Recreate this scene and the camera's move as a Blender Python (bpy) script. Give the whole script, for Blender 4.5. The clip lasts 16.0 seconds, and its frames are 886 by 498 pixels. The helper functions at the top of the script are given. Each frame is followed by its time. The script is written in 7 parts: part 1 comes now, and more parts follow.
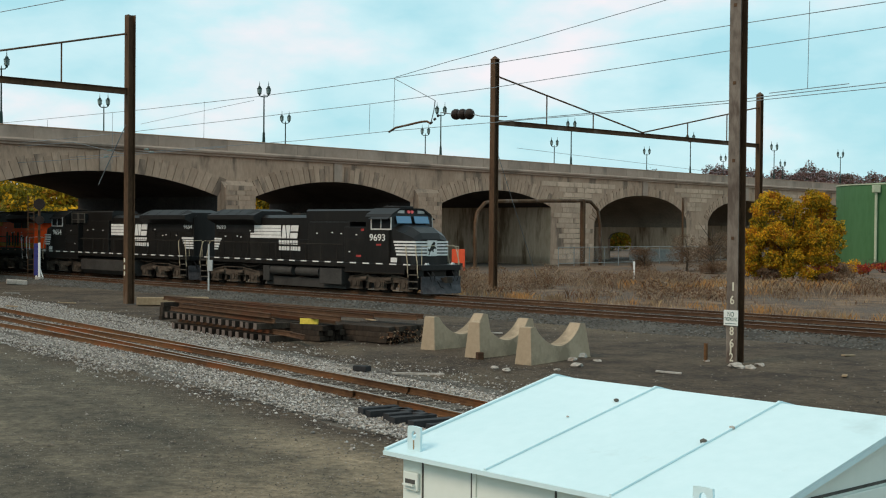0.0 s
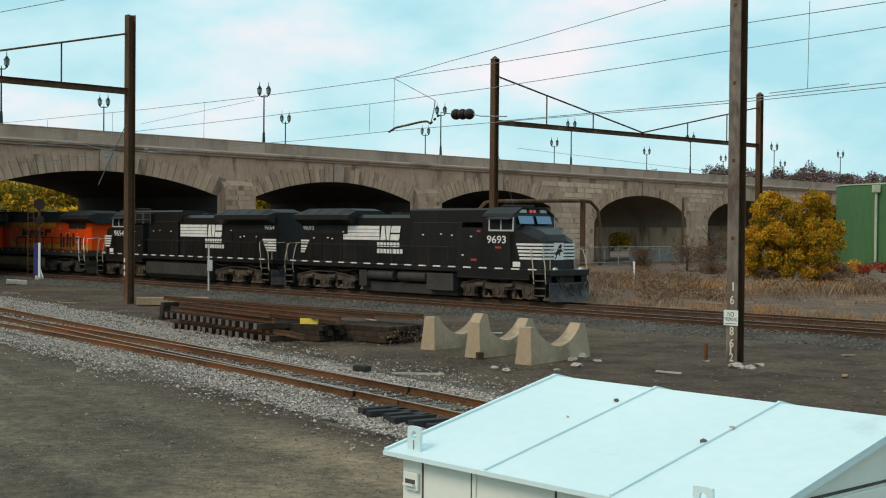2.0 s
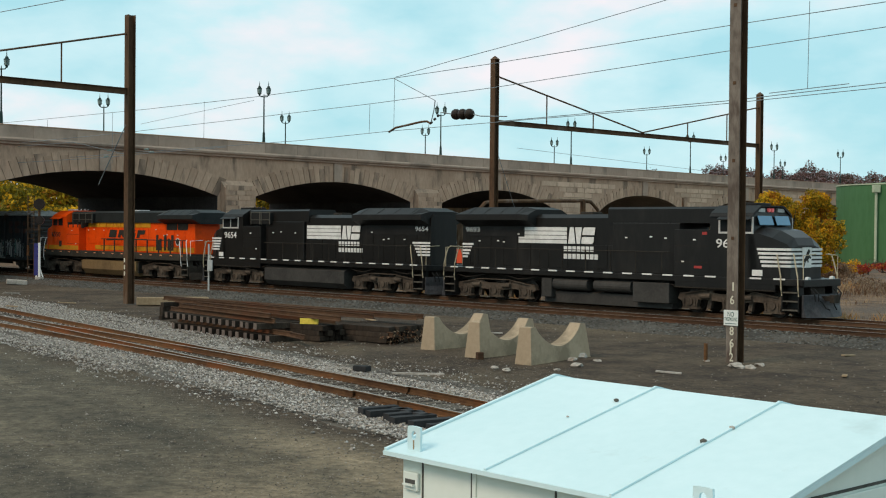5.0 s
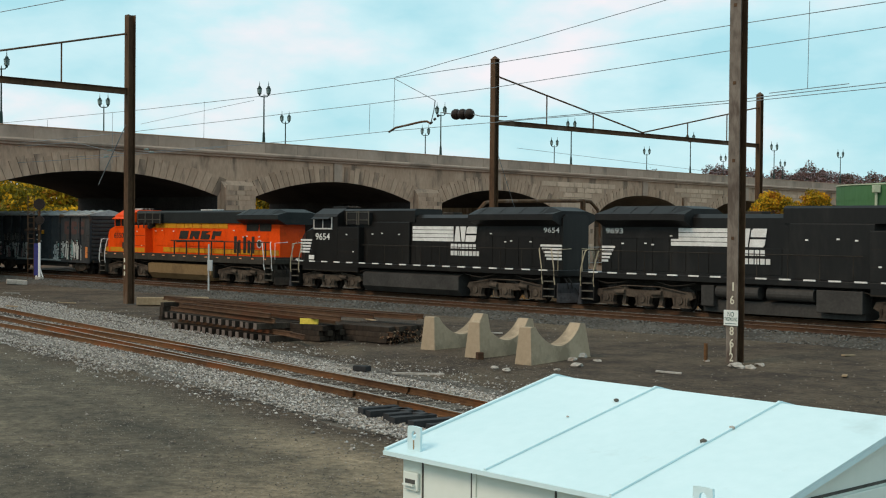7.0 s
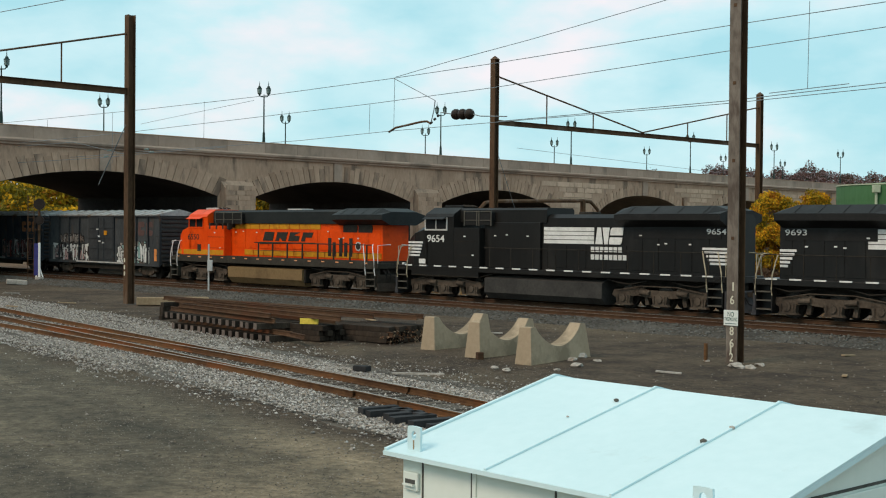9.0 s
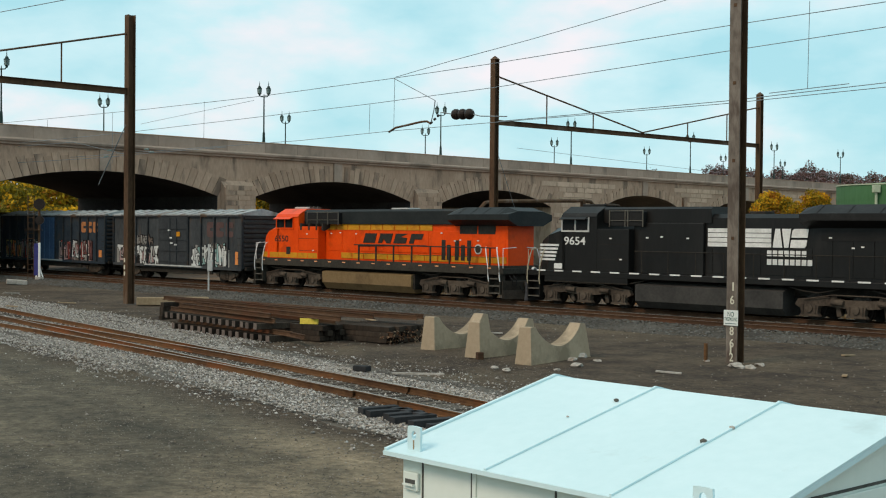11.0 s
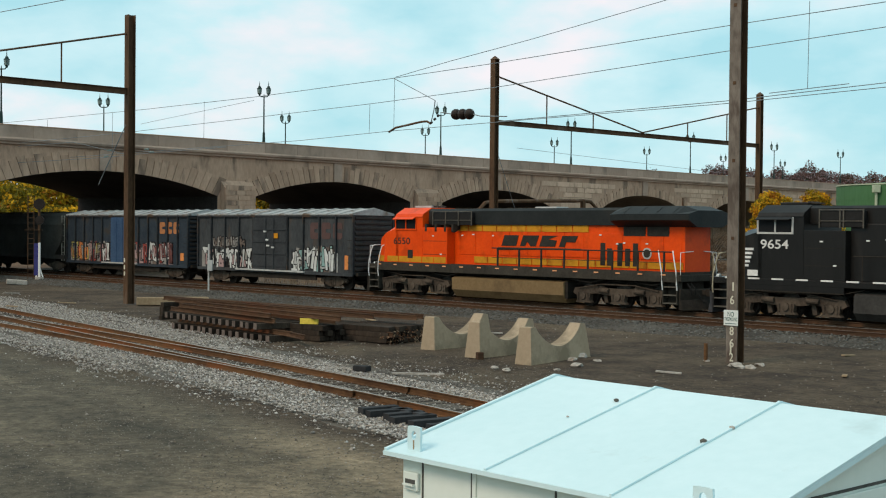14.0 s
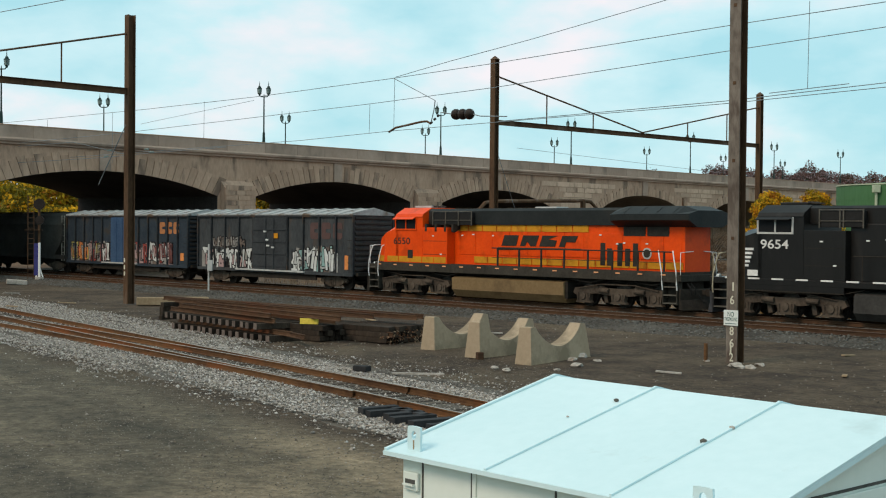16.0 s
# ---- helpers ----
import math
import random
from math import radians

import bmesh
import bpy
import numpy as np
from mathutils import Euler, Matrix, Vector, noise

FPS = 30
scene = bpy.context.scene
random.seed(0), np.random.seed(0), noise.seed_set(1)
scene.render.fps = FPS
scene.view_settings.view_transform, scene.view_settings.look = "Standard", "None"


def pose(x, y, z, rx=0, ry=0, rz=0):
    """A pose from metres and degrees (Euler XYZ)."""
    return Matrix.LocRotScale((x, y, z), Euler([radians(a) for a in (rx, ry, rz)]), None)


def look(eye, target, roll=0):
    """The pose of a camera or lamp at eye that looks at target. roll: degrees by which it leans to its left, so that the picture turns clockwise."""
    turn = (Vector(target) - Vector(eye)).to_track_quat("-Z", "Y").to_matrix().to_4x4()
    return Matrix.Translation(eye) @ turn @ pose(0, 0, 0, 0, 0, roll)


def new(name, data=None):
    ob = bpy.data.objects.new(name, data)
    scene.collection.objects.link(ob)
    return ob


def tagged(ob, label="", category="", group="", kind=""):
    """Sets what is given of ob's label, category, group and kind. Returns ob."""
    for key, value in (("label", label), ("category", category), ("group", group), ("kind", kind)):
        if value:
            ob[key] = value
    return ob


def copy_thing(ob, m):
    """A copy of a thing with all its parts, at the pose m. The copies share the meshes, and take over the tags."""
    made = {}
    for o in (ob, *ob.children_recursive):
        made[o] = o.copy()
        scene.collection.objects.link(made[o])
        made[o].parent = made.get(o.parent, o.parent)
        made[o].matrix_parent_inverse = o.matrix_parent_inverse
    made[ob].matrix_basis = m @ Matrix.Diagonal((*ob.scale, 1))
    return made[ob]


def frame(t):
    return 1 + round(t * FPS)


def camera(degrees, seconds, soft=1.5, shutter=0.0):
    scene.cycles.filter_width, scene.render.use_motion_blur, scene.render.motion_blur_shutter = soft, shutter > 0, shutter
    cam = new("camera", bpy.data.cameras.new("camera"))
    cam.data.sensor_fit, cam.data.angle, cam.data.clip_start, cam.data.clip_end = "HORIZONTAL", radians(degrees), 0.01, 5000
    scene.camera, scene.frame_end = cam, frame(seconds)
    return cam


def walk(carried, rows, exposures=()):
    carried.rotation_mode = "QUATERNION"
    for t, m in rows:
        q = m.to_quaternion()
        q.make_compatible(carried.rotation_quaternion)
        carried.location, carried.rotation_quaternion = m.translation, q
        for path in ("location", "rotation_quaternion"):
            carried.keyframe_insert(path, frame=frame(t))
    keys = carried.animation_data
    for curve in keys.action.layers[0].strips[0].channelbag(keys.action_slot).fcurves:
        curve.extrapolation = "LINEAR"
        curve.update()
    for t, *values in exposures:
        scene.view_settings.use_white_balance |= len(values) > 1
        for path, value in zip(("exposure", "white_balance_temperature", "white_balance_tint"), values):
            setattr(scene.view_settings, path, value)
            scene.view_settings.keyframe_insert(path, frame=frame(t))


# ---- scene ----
# camera: stands still on a raised spot beside the yard
cam = camera(37.549, 16.0, soft=1.12)
CAM = pose(0, 0, 3.559, 89.107, 0, 0) @ pose(0, 0, 0, 0, 0, 0.512)
walk(cam, [(0, CAM), (16.0, CAM)])

# ---- light: thin bright overcast ----
SUN_ELEV, SUN_ROT = radians(44), radians(235)
world = bpy.data.worlds.new("overcast_sky")
scene.world = world
world.use_nodes = True
wn, wl = world.node_tree.nodes, world.node_tree.links
wn.clear()
w_out = wn.new("ShaderNodeOutputWorld")
w_bg = wn.new("ShaderNodeBackground")
w_sky = wn.new("ShaderNodeTexSky")
w_sky.sky_type, w_sky.sun_disc = "NISHITA", False
w_sky.sun_elevation, w_sky.sun_rotation = SUN_ELEV, SUN_ROT
w_gain = wn.new("ShaderNodeMix"); w_gain.data_type, w_gain.blend_type = "RGBA", "MULTIPLY"
w_gain.inputs[0].default_value = 1.0
w_gain.inputs[7].default_value = (0.1, 0.1, 0.1, 1)
wl.new(w_sky.outputs[0], w_gain.inputs[6])
w_tc = wn.new("ShaderNodeTexCoord")
w_map = wn.new("ShaderNodeMapping")
w_map.inputs["Scale"].default_value = (4.0, 4.0, 9.0)
w_map.inputs["Location"].default_value = (3.1, 0.4, 0.2)
wl.new(w_tc.outputs["Generated"], w_map.inputs[0])
w_noise = wn.new("ShaderNodeTexNoise")
w_noise.inputs["Scale"].default_value, w_noise.inputs["Detail"].default_value = 1.35, 8.0
w_noise.inputs["Roughness"].default_value = 0.52
wl.new(w_map.outputs[0], w_noise.inputs["Vector"])
w_ramp = wn.new("ShaderNodeValToRGB")
cr = w_ramp.color_ramp
cr.elements[0].position, cr.elements[0].color = 0.36, (0.42, 0.76, 0.84, 1)
cr.elements[1].position, cr.elements[1].color = 0.64, (0.95, 0.90, 0.93, 1)
e = cr.elements.new(0.50); e.color = (0.61, 0.87, 0.92, 1)
wl.new(w_noise.outputs["Fac"], w_ramp.inputs[0])
w_mix = wn.new("ShaderNodeMix"); w_mix.data_type = "RGBA"
w_mix.inputs[0].default_value = 0.9
wl.new(w_gain.outputs[2], w_mix.inputs[6])
wl.new(w_ramp.outputs[0], w_mix.inputs[7])
wl.new(w_mix.outputs[2], w_bg.inputs[0])
w_bg.inputs[1].default_value = 1.05
wl.new(w_bg.outputs[0], w_out.inputs[0])

sun = new("sun", bpy.data.lights.new("sun", "SUN"))
sun.data.energy, sun.data.angle, sun.data.color = 1.75, radians(25), (1.0, 0.735, 0.535)
sun.matrix_world = look((-50, -35, 60), (0, 0, 0))


# ---- materials ----
def material(name, c1, c2, rough=0.8, metal=0.0, scale=1.0, fine=12.0, contrast=0.5, bump=0.15, stretch=(1, 1, 1),
             c3=None, c3_scale=0.4, c3_at=0.6, piece=0.0, spec=0.15):
    """Two colours mixed by noise at two scales, an optional third in patches, fine relief, and a shift from piece to piece."""
    m = bpy.data.materials.new(name)
    m.use_nodes = True
    n, l = m.node_tree.nodes, m.node_tree.links
    b = n["Principled BSDF"]
    tc = n.new("ShaderNodeTexCoord")
    mp = n.new("ShaderNodeMapping")
    mp.inputs["Scale"].default_value = stretch
    l.new(tc.outputs["Object"], mp.inputs[0])
    vec = mp.outputs[0]
    oi = None
    if piece:
        oi = n.new("ShaderNodeObjectInfo")
        add = n.new("ShaderNodeVectorMath"); add.operation = "ADD"
        mul = n.new("ShaderNodeMath"); mul.operation = "MULTIPLY"; mul.inputs[1].default_value = 37.0
        l.new(oi.outputs["Random"], mul.inputs[0])
        l.new(vec, add.inputs[0]); l.new(mul.outputs[0], add.inputs[1])
        vec = add.outputs[0]

    def noise_node(s, detail):
        t = n.new("ShaderNodeTexNoise")
        t.inputs["Scale"].default_value, t.inputs["Detail"].default_value = s, detail
        t.inputs["Roughness"].default_value = 0.6
        l.new(vec, t.inputs["Vector"])
        return t.outputs["Fac"]

    big, small = noise_node(scale, 4), noise_node(fine, 3)
    mixf = n.new("ShaderNodeMix"); mixf.inputs[0].default_value = 0.4
    l.new(big, mixf.inputs[2]); l.new(small, mixf.inputs[3])
    rng = n.new("ShaderNodeMapRange")
    rng.inputs["From Min"].default_value, rng.inputs["From Max"].default_value = 0.5 - 0.25 * (1.1 - contrast), 0.5 + 0.25 * (1.1 - contrast)
    l.new(mixf.outputs[0], rng.inputs["Value"])
    col = n.new("ShaderNodeMix"); col.data_type = "RGBA"
    col.inputs[6].default_value, col.inputs[7].default_value = (*c1, 1), (*c2, 1)
    l.new(rng.outputs[0], col.inputs[0])
    last = col.outputs[2]
    if c3:
        third = noise_node(c3_scale, 5)
        r3 = n.new("ShaderNodeMapRange")
        r3.inputs["From Min"].default_value, r3.inputs["From Max"].default_value = c3_at - 0.06, c3_at + 0.06
        l.new(third, r3.inputs["Value"])
        mx = n.new("ShaderNodeMix"); mx.data_type = "RGBA"
        l.new(r3.outputs[0], mx.inputs[0]); l.new(last, mx.inputs[6]); mx.inputs[7].default_value = (*c3, 1)
        last = mx.outputs[2]
    if piece:
        hs = n.new("ShaderNodeHueSaturation")
        pr = n.new("ShaderNodeMapRange")
        pr.inputs["To Min"].default_value, pr.inputs["To Max"].default_value = 1 - piece, 1 + piece
        l.new(oi.outputs["Random"], pr.inputs["Value"]); l.new(pr.outputs[0], hs.inputs["Value"]); l.new(last, hs.inputs["Color"])
        last = hs.outputs[0]
    l.new(last, b.inputs["Base Color"])
    b.inputs["Roughness"].default_value, b.inputs["Metallic"].default_value = rough, metal
    b.inputs["Specular IOR Level"].default_value = spec
    if bump:
        bp = n.new("ShaderNodeBump")
        bp.inputs["Strength"].default_value, bp.inputs["Distance"].default_value = bump, 0.03
        l.new(small, bp.inputs["Height"]); l.new(bp.outputs[0], b.inputs["Normal"])
    return m


def glow(name, colour, strength):
    m = bpy.data.materials.new(name)
    m.use_nodes = True
    b = m.node_tree.nodes["Principled BSDF"]
    b.inputs["Base Color"].default_value = (*colour, 1)
    b.inputs["Emission Color"].default_value, b.inputs["Emission Strength"].default_value = (*colour, 1), strength
    return m


M = {}
M["stone"] = material("grey_concrete_stone", (0.36, 0.232, 0.160), (0.525, 0.358, 0.257), 0.9, scale=0.35, fine=5, bump=0.3, stretch=(1, 1, 0.35), c3=(0.20, 0.14, 0.105), c3_scale=0.5, c3_at=0.6, piece=0.1)
# Undersides and piers of the track arches: deep shade painted into the base.
M["stone_dark"] = material("shaded_arch_concrete", (0.035, 0.03, 0.028), (0.07, 0.06, 0.055), 0.95, scale=0.3, fine=4, bump=0.2)
M["parapet"] = material("parapet_concrete", (0.355, 0.255, 0.196), (0.46, 0.34, 0.268), 0.9, scale=0.3, fine=4, bump=0.2, stretch=(0.8, 1, 0.5), c3=(0.25, 0.19, 0.15), c3_scale=0.2, c3_at=0.58, piece=0.07)
M["stone_inner"] = material("brown_pier_wall", (0.42, 0.30, 0.20), (0.64, 0.49, 0.36), 0.95, scale=0.3, fine=4, bump=0.2, stretch=(1, 1, 0.2), c3=(0.20, 0.13, 0.08), c3_scale=0.6, c3_at=0.58)
# Right-hand vaults: a milder shade mixed into the concrete colour.
M["stone_vault"] = material("shaded_vault_concrete", (0.17, 0.135, 0.105), (0.29, 0.235, 0.18), 0.95, scale=0.3, fine=4, bump=0.2)
M["ashlar"] = material("pale_coursed_stone", (0.46, 0.31, 0.22), (0.64, 0.455, 0.335), 0.9, scale=0.35, fine=5, bump=0.3, stretch=(1, 1, 0.35), c3=(0.27, 0.18, 0.13), c3_scale=0.5, c3_at=0.62, piece=0.14)
M["steel_brown"] = material("rusty_brown_steel", (0.060, 0.035, 0.021), (0.135, 0.078, 0.043), 0.75, metal=0.2, scale=0.7, fine=9, stretch=(1, 1, 0.3), c3=(0.19, 0.15, 0.12), c3_scale=0.5, c3_at=0.62, bump=0.2)
M["ns_black"] = material("locomotive_black_paint", (0.0075, 0.0068, 0.0061), (0.0132, 0.012, 0.0108), 0.38, scale=0.6, fine=6, bump=0.05, stretch=(1, 1, 0.3), c3=(0.019, 0.017, 0.015), c3_scale=0.9, c3_at=0.6, spec=0.25)
M["orange"] = material("weathered_orange_paint", (0.70, 0.058, 0.003), (0.83, 0.083, 0.005), 0.42, scale=0.8, fine=7, bump=0.04, c3=(0.55, 0.055, 0.005), c3_scale=0.9, c3_at=0.6)
M["boxcar"] = material("weathered_grey_boxcar", (0.030, 0.035, 0.039), (0.070, 0.076, 0.078), 0.7, scale=0.8, fine=8, bump=0.1, stretch=(1, 1, 0.35), c3=(0.085, 0.062, 0.048), c3_scale=0.9, c3_at=0.63)
# White roof paint with the sky's cyan light mixed into its base.
M["white_paint"] = material("sky_tinted_white_roof", (0.56, 0.735, 0.76), (0.62, 0.785, 0.81), 0.42, scale=0.7, fine=9, bump=0.03, c3=(0.46, 0.60, 0.61), c3_scale=1.1, c3_at=0.66)


M["underframe"] = material("underframe_grime", (0.018, 0.016, 0.014), (0.045, 0.038, 0.03), 0.85, scale=1.5, fine=10, bump=0.2)
M["truck_grime"] = material("truck_road_dirt", (0.036, 0.028, 0.022), (0.112, 0.088, 0.066), 0.9, scale=1.2, fine=9, bump=0.3)
M["wheel"] = material("worn_wheel_steel", (0.03, 0.025, 0.022), (0.08, 0.07, 0.06), 0.55, metal=0.6, scale=2, fine=12, bump=0.1)
M["rubber"] = material("black_rubber", (0.012, 0.012, 0.012), (0.025, 0.025, 0.025), 0.8, scale=3, fine=20)
M["tread"] = material("step_tread_grey", (0.06, 0.055, 0.045), (0.13, 0.12, 0.10), 0.7, scale=2, fine=15)
M["ns_roof"] = material("dusty_black_roof", (0.0095, 0.009, 0.0085), (0.017, 0.016, 0.015), 0.55, scale=0.7, fine=8, bump=0.06, c3=(0.026, 0.026, 0.025), c3_scale=0.6, c3_at=0.64, spec=0.2)
M["dark_green_black"] = material("dark_roof_paint", (0.013, 0.016, 0.016), (0.024, 0.027, 0.027), 0.55, scale=0.8, fine=7, bump=0.06, c3=(0.035, 0.033, 0.028), c3_scale=0.6, c3_at=0.64)
M["sill_dark"] = material("dark_sill_paint", (0.028, 0.025, 0.020), (0.060, 0.053, 0.042), 0.75, scale=1, fine=9)
M["rail_cream"] = material("cream_hand_rail", (0.36, 0.30, 0.20), (0.48, 0.42, 0.30), 0.6, scale=2, fine=12)
M["rail_white"] = material("white_hand_rail", (0.72, 0.72, 0.70), (0.82, 0.82, 0.80), 0.5, scale=2, fine=12)
M["pale_grey"] = material("pale_grey_paint", (0.38, 0.38, 0.36), (0.52, 0.52, 0.50), 0.6, scale=2, fine=12)
M["reflector_white"] = material("dusty_white_paint", (0.58, 0.58, 0.55), (0.78, 0.78, 0.75), 0.6, scale=2.5, fine=14, contrast=0.6)
M["reflector_orange"] = material("orange_reflector", (0.75, 0.28, 0.12), (0.8, 0.4, 0.2), 0.5, scale=2, fine=14)
M["yellow_band"] = material("weathered_yellow_paint", (0.50, 0.205, 0.012), (0.64, 0.30, 0.02), 0.5, scale=1.5, fine=10, c3=(0.42, 0.15, 0.012), c3_scale=1.2, c3_at=0.6)
M["sign_yellow"] = material("faded_yellow_plate", (0.58, 0.44, 0.05), (0.74, 0.58, 0.10), 0.6, scale=3, fine=12, c3=(0.35, 0.24, 0.05), c3_scale=2.5, c3_at=0.6)
M["vent_dark"] = material("dark_vent", (0.02, 0.018, 0.015), (0.045, 0.04, 0.032), 0.7, scale=2, fine=14)
M["tank_grime"] = material("dusty_black_tank", (0.030, 0.029, 0.027), (0.060, 0.057, 0.052), 0.7, scale=0.8, fine=8, bump=0.1)
M["tank_tan"] = material("tan_dusty_tank", (0.16, 0.105, 0.05), (0.25, 0.17, 0.085), 0.8, scale=0.7, fine=7, c3=(0.15, 0.10, 0.05), c3_scale=0.7, c3_at=0.58)
M["plow"] = material("worn_dark_plow", (0.03, 0.03, 0.032), (0.075, 0.075, 0.08), 0.6, scale=1.5, fine=9)
M["red_paint"] = material("red_decal", (0.28, 0.03, 0.03), (0.42, 0.07, 0.06), 0.5, scale=3, fine=14)
M["galvanised"] = material("galvanised_roof", (0.24, 0.245, 0.24), (0.42, 0.43, 0.42), 0.65, metal=0.2, scale=0.8, fine=8, c3=(0.17, 0.125, 0.09), c3_scale=0.9, c3_at=0.58)
M["boxcar_end"] = material("dark_boxcar_end", (0.03, 0.026, 0.024), (0.055, 0.048, 0.044), 0.75, scale=1.2, fine=9)
M["boxcar_door"] = material("dark_boxcar_door", (0.028, 0.032, 0.036), (0.05, 0.055, 0.058), 0.7, scale=1.0, fine=8)
M["feeder_glass"] = material("dull_green_glass", (0.16, 0.22, 0.20), (0.24, 0.30, 0.28), 0.4, scale=2, fine=9)
M["spray_black"] = material("black_spray_paint", (0.010, 0.010, 0.011), (0.022, 0.021, 0.021), 0.7, scale=2, fine=10, bump=0.03)
# Posts wear the body paint; their shade is painted in, with rust patches.
M["boxcar_post"] = material("shaded_side_post", (0.018, 0.021, 0.025), (0.045, 0.048, 0.05), 0.7, scale=1.0, fine=8, c3=(0.07, 0.045, 0.03), c3_scale=0.9, c3_at=0.62)
M["boxcar_blue"] = material("faded_dark_blue_boxcar", (0.020, 0.031, 0.043), (0.042, 0.056, 0.070), 0.7, scale=0.8, fine=8, c3=(0.05, 0.045, 0.04), c3_scale=0.8, c3_at=0.6)
M["blue_door"] = material("blue_corrugated_door", (0.035, 0.075, 0.15), (0.065, 0.12, 0.21), 0.65, scale=1.0, fine=8)
M["pale_grime"] = material("pale_chalky_sill", (0.3, 0.31, 0.3), (0.5, 0.52, 0.5), 0.8, scale=2, fine=9)
# Hopper grey is darkened to include the viaduct's shade over the car.
M["hopper_grey"] = material("shaded_hopper_grey", (0.035, 0.036, 0.032), (0.062, 0.062, 0.056), 0.8, scale=0.8, fine=7, c3=(0.035, 0.033, 0.03), c3_scale=0.4, c3_at=0.55)
M["hopper_pale"] = material("pale_hopper_frame", (0.2, 0.2, 0.17), (0.3, 0.3, 0.26), 0.8, scale=2, fine=9)
for nm, c in (("faded_maroon", (0.10, 0.06, 0.055)), ("rust_orange", (0.40, 0.17, 0.07)), ("spray_white", (0.55, 0.57, 0.55)), ("spray_teal", (0.22, 0.36, 0.34)),
              ("spray_orange", (0.7, 0.26, 0.08)), ("spray_red", (0.30, 0.06, 0.05)), ("spray_yellow", (0.42, 0.36, 0.12)), ("spray_grey", (0.26, 0.25, 0.23)), ("spray_brown", (0.15, 0.12, 0.10)), ("spray_pink", (0.36, 0.25, 0.24)), ("spray_maroon", (0.15, 0.06, 0.055))):
    M[nm] = material(nm, tuple(v * 0.82 for v in c), tuple(min(1, v * 1.15) for v in c), 0.7, scale=1.5, fine=10, bump=0.03)
M["gravel_light"] = material("pale_ballast_bed", (0.05, 0.042, 0.034), (0.13, 0.115, 0.095), 0.95, scale=0.5, fine=14, contrast=0.7, bump=0.6, c3=(0.11, 0.10, 0.085), c3_scale=0.16, c3_at=0.5)
M["gravel_dark"] = material("dark_mainline_ballast", (0.042, 0.037, 0.031), (0.105, 0.096, 0.082), 0.95, scale=0.4, fine=12, contrast=0.6, bump=0.6, c3=(0.06, 0.042, 0.03), c3_scale=0.2, c3_at=0.6)
M["rail_rust"] = material("rusty_rail", (0.070, 0.035, 0.017), (0.185, 0.092, 0.038), 0.8, scale=0.6, fine=9, stretch=(0.3, 0.3, 1), c3=(0.19, 0.065, 0.022), c3_scale=0.9, c3_at=0.62)
M["rail_brown"] = material("dark_rusty_rail", (0.040, 0.022, 0.014), (0.112, 0.062, 0.034), 0.85, scale=0.6, fine=9, stretch=(0.3, 0.3, 1), c3=(0.10, 0.04, 0.02), c3_scale=0.9, c3_at=0.63)
M["rail_head"] = material("worn_rail_head", (0.24, 0.20, 0.165), (0.38, 0.325, 0.27), 0.45, metal=0.45, scale=0.5, fine=7)
M["tie"] = material("weathered_tie", (0.018, 0.014, 0.011), (0.055, 0.041, 0.030), 0.95, scale=1.2, fine=12, stretch=(4, 4, 1), piece=0.35)
# Tie ends: the grey light they catch is painted as a paler tone.
M["tie_end"] = material("lit_end_grain", (0.085, 0.066, 0.056), (0.17, 0.137, 0.118), 0.95, scale=2, fine=14, piece=0.3)
M["tie_black"] = material("black_tie", (0.02, 0.02, 0.021), (0.045, 0.045, 0.046), 0.8, scale=1.2, fine=10, piece=0.2)
M["concrete_tan"] = material("tan_concrete", (0.295, 0.228, 0.152), (0.405, 0.322, 0.225), 0.9, scale=0.7, fine=9, bump=0.2, c3=(0.24, 0.19, 0.13), c3_scale=0.9, c3_at=0.6)
M["timber_tan"] = material("pale_timber_block", (0.24, 0.17, 0.10), (0.36, 0.27, 0.17), 0.9, scale=0.9, fine=9, bump=0.25)
M["pole_grey"] = material("flaking_grey_pole_paint", (0.105, 0.085, 0.070), (0.215, 0.185, 0.155), 0.8, scale=0.9, fine=8, contrast=0.7, stretch=(1, 1, 0.35), c3=(0.07, 0.05, 0.04), c3_scale=1.4, c3_at=0.6)
M["pole_number"] = material("faded_cream_paint", (0.55, 0.53, 0.42), (0.66, 0.64, 0.52), 0.8, scale=3, fine=15)
M["wire"] = material("weathered_wire", (0.17, 0.20, 0.22), (0.28, 0.32, 0.34), 0.6, metal=0.4, scale=1, fine=8)
M["insulator"] = material("brown_glazed_insulator", (0.02, 0.013, 0.01), (0.035, 0.025, 0.02), 0.3, scale=2, fine=9)
M["lamp_green"] = material("dark_green_lamp_iron", (0.012, 0.03, 0.028), (0.022, 0.045, 0.042), 0.5, scale=2, fine=9)
M["lamp_glass"] = material("milky_lamp_glass", (0.14, 0.20, 0.19), (0.24, 0.31, 0.30), 0.3, scale=2, fine=9)
M["tank_green"] = material("green_storage_tank", (0.055, 0.14, 0.058), (0.075, 0.178, 0.08), 0.6, scale=0.15, fine=2, bump=0.05, stretch=(1, 1, 0.3), c3=(0.05, 0.13, 0.08), c3_scale=0.12, c3_at=0.6)
M["pale_green"] = material("pale_green_pipe", (0.35, 0.40, 0.28), (0.45, 0.50, 0.36), 0.6, scale=1, fine=6)
M["cabinet_white"] = material("white_cabinet_wall", (0.66, 0.73, 0.67), (0.73, 0.79, 0.74), 0.5, scale=0.8, fine=7, bump=0.04)
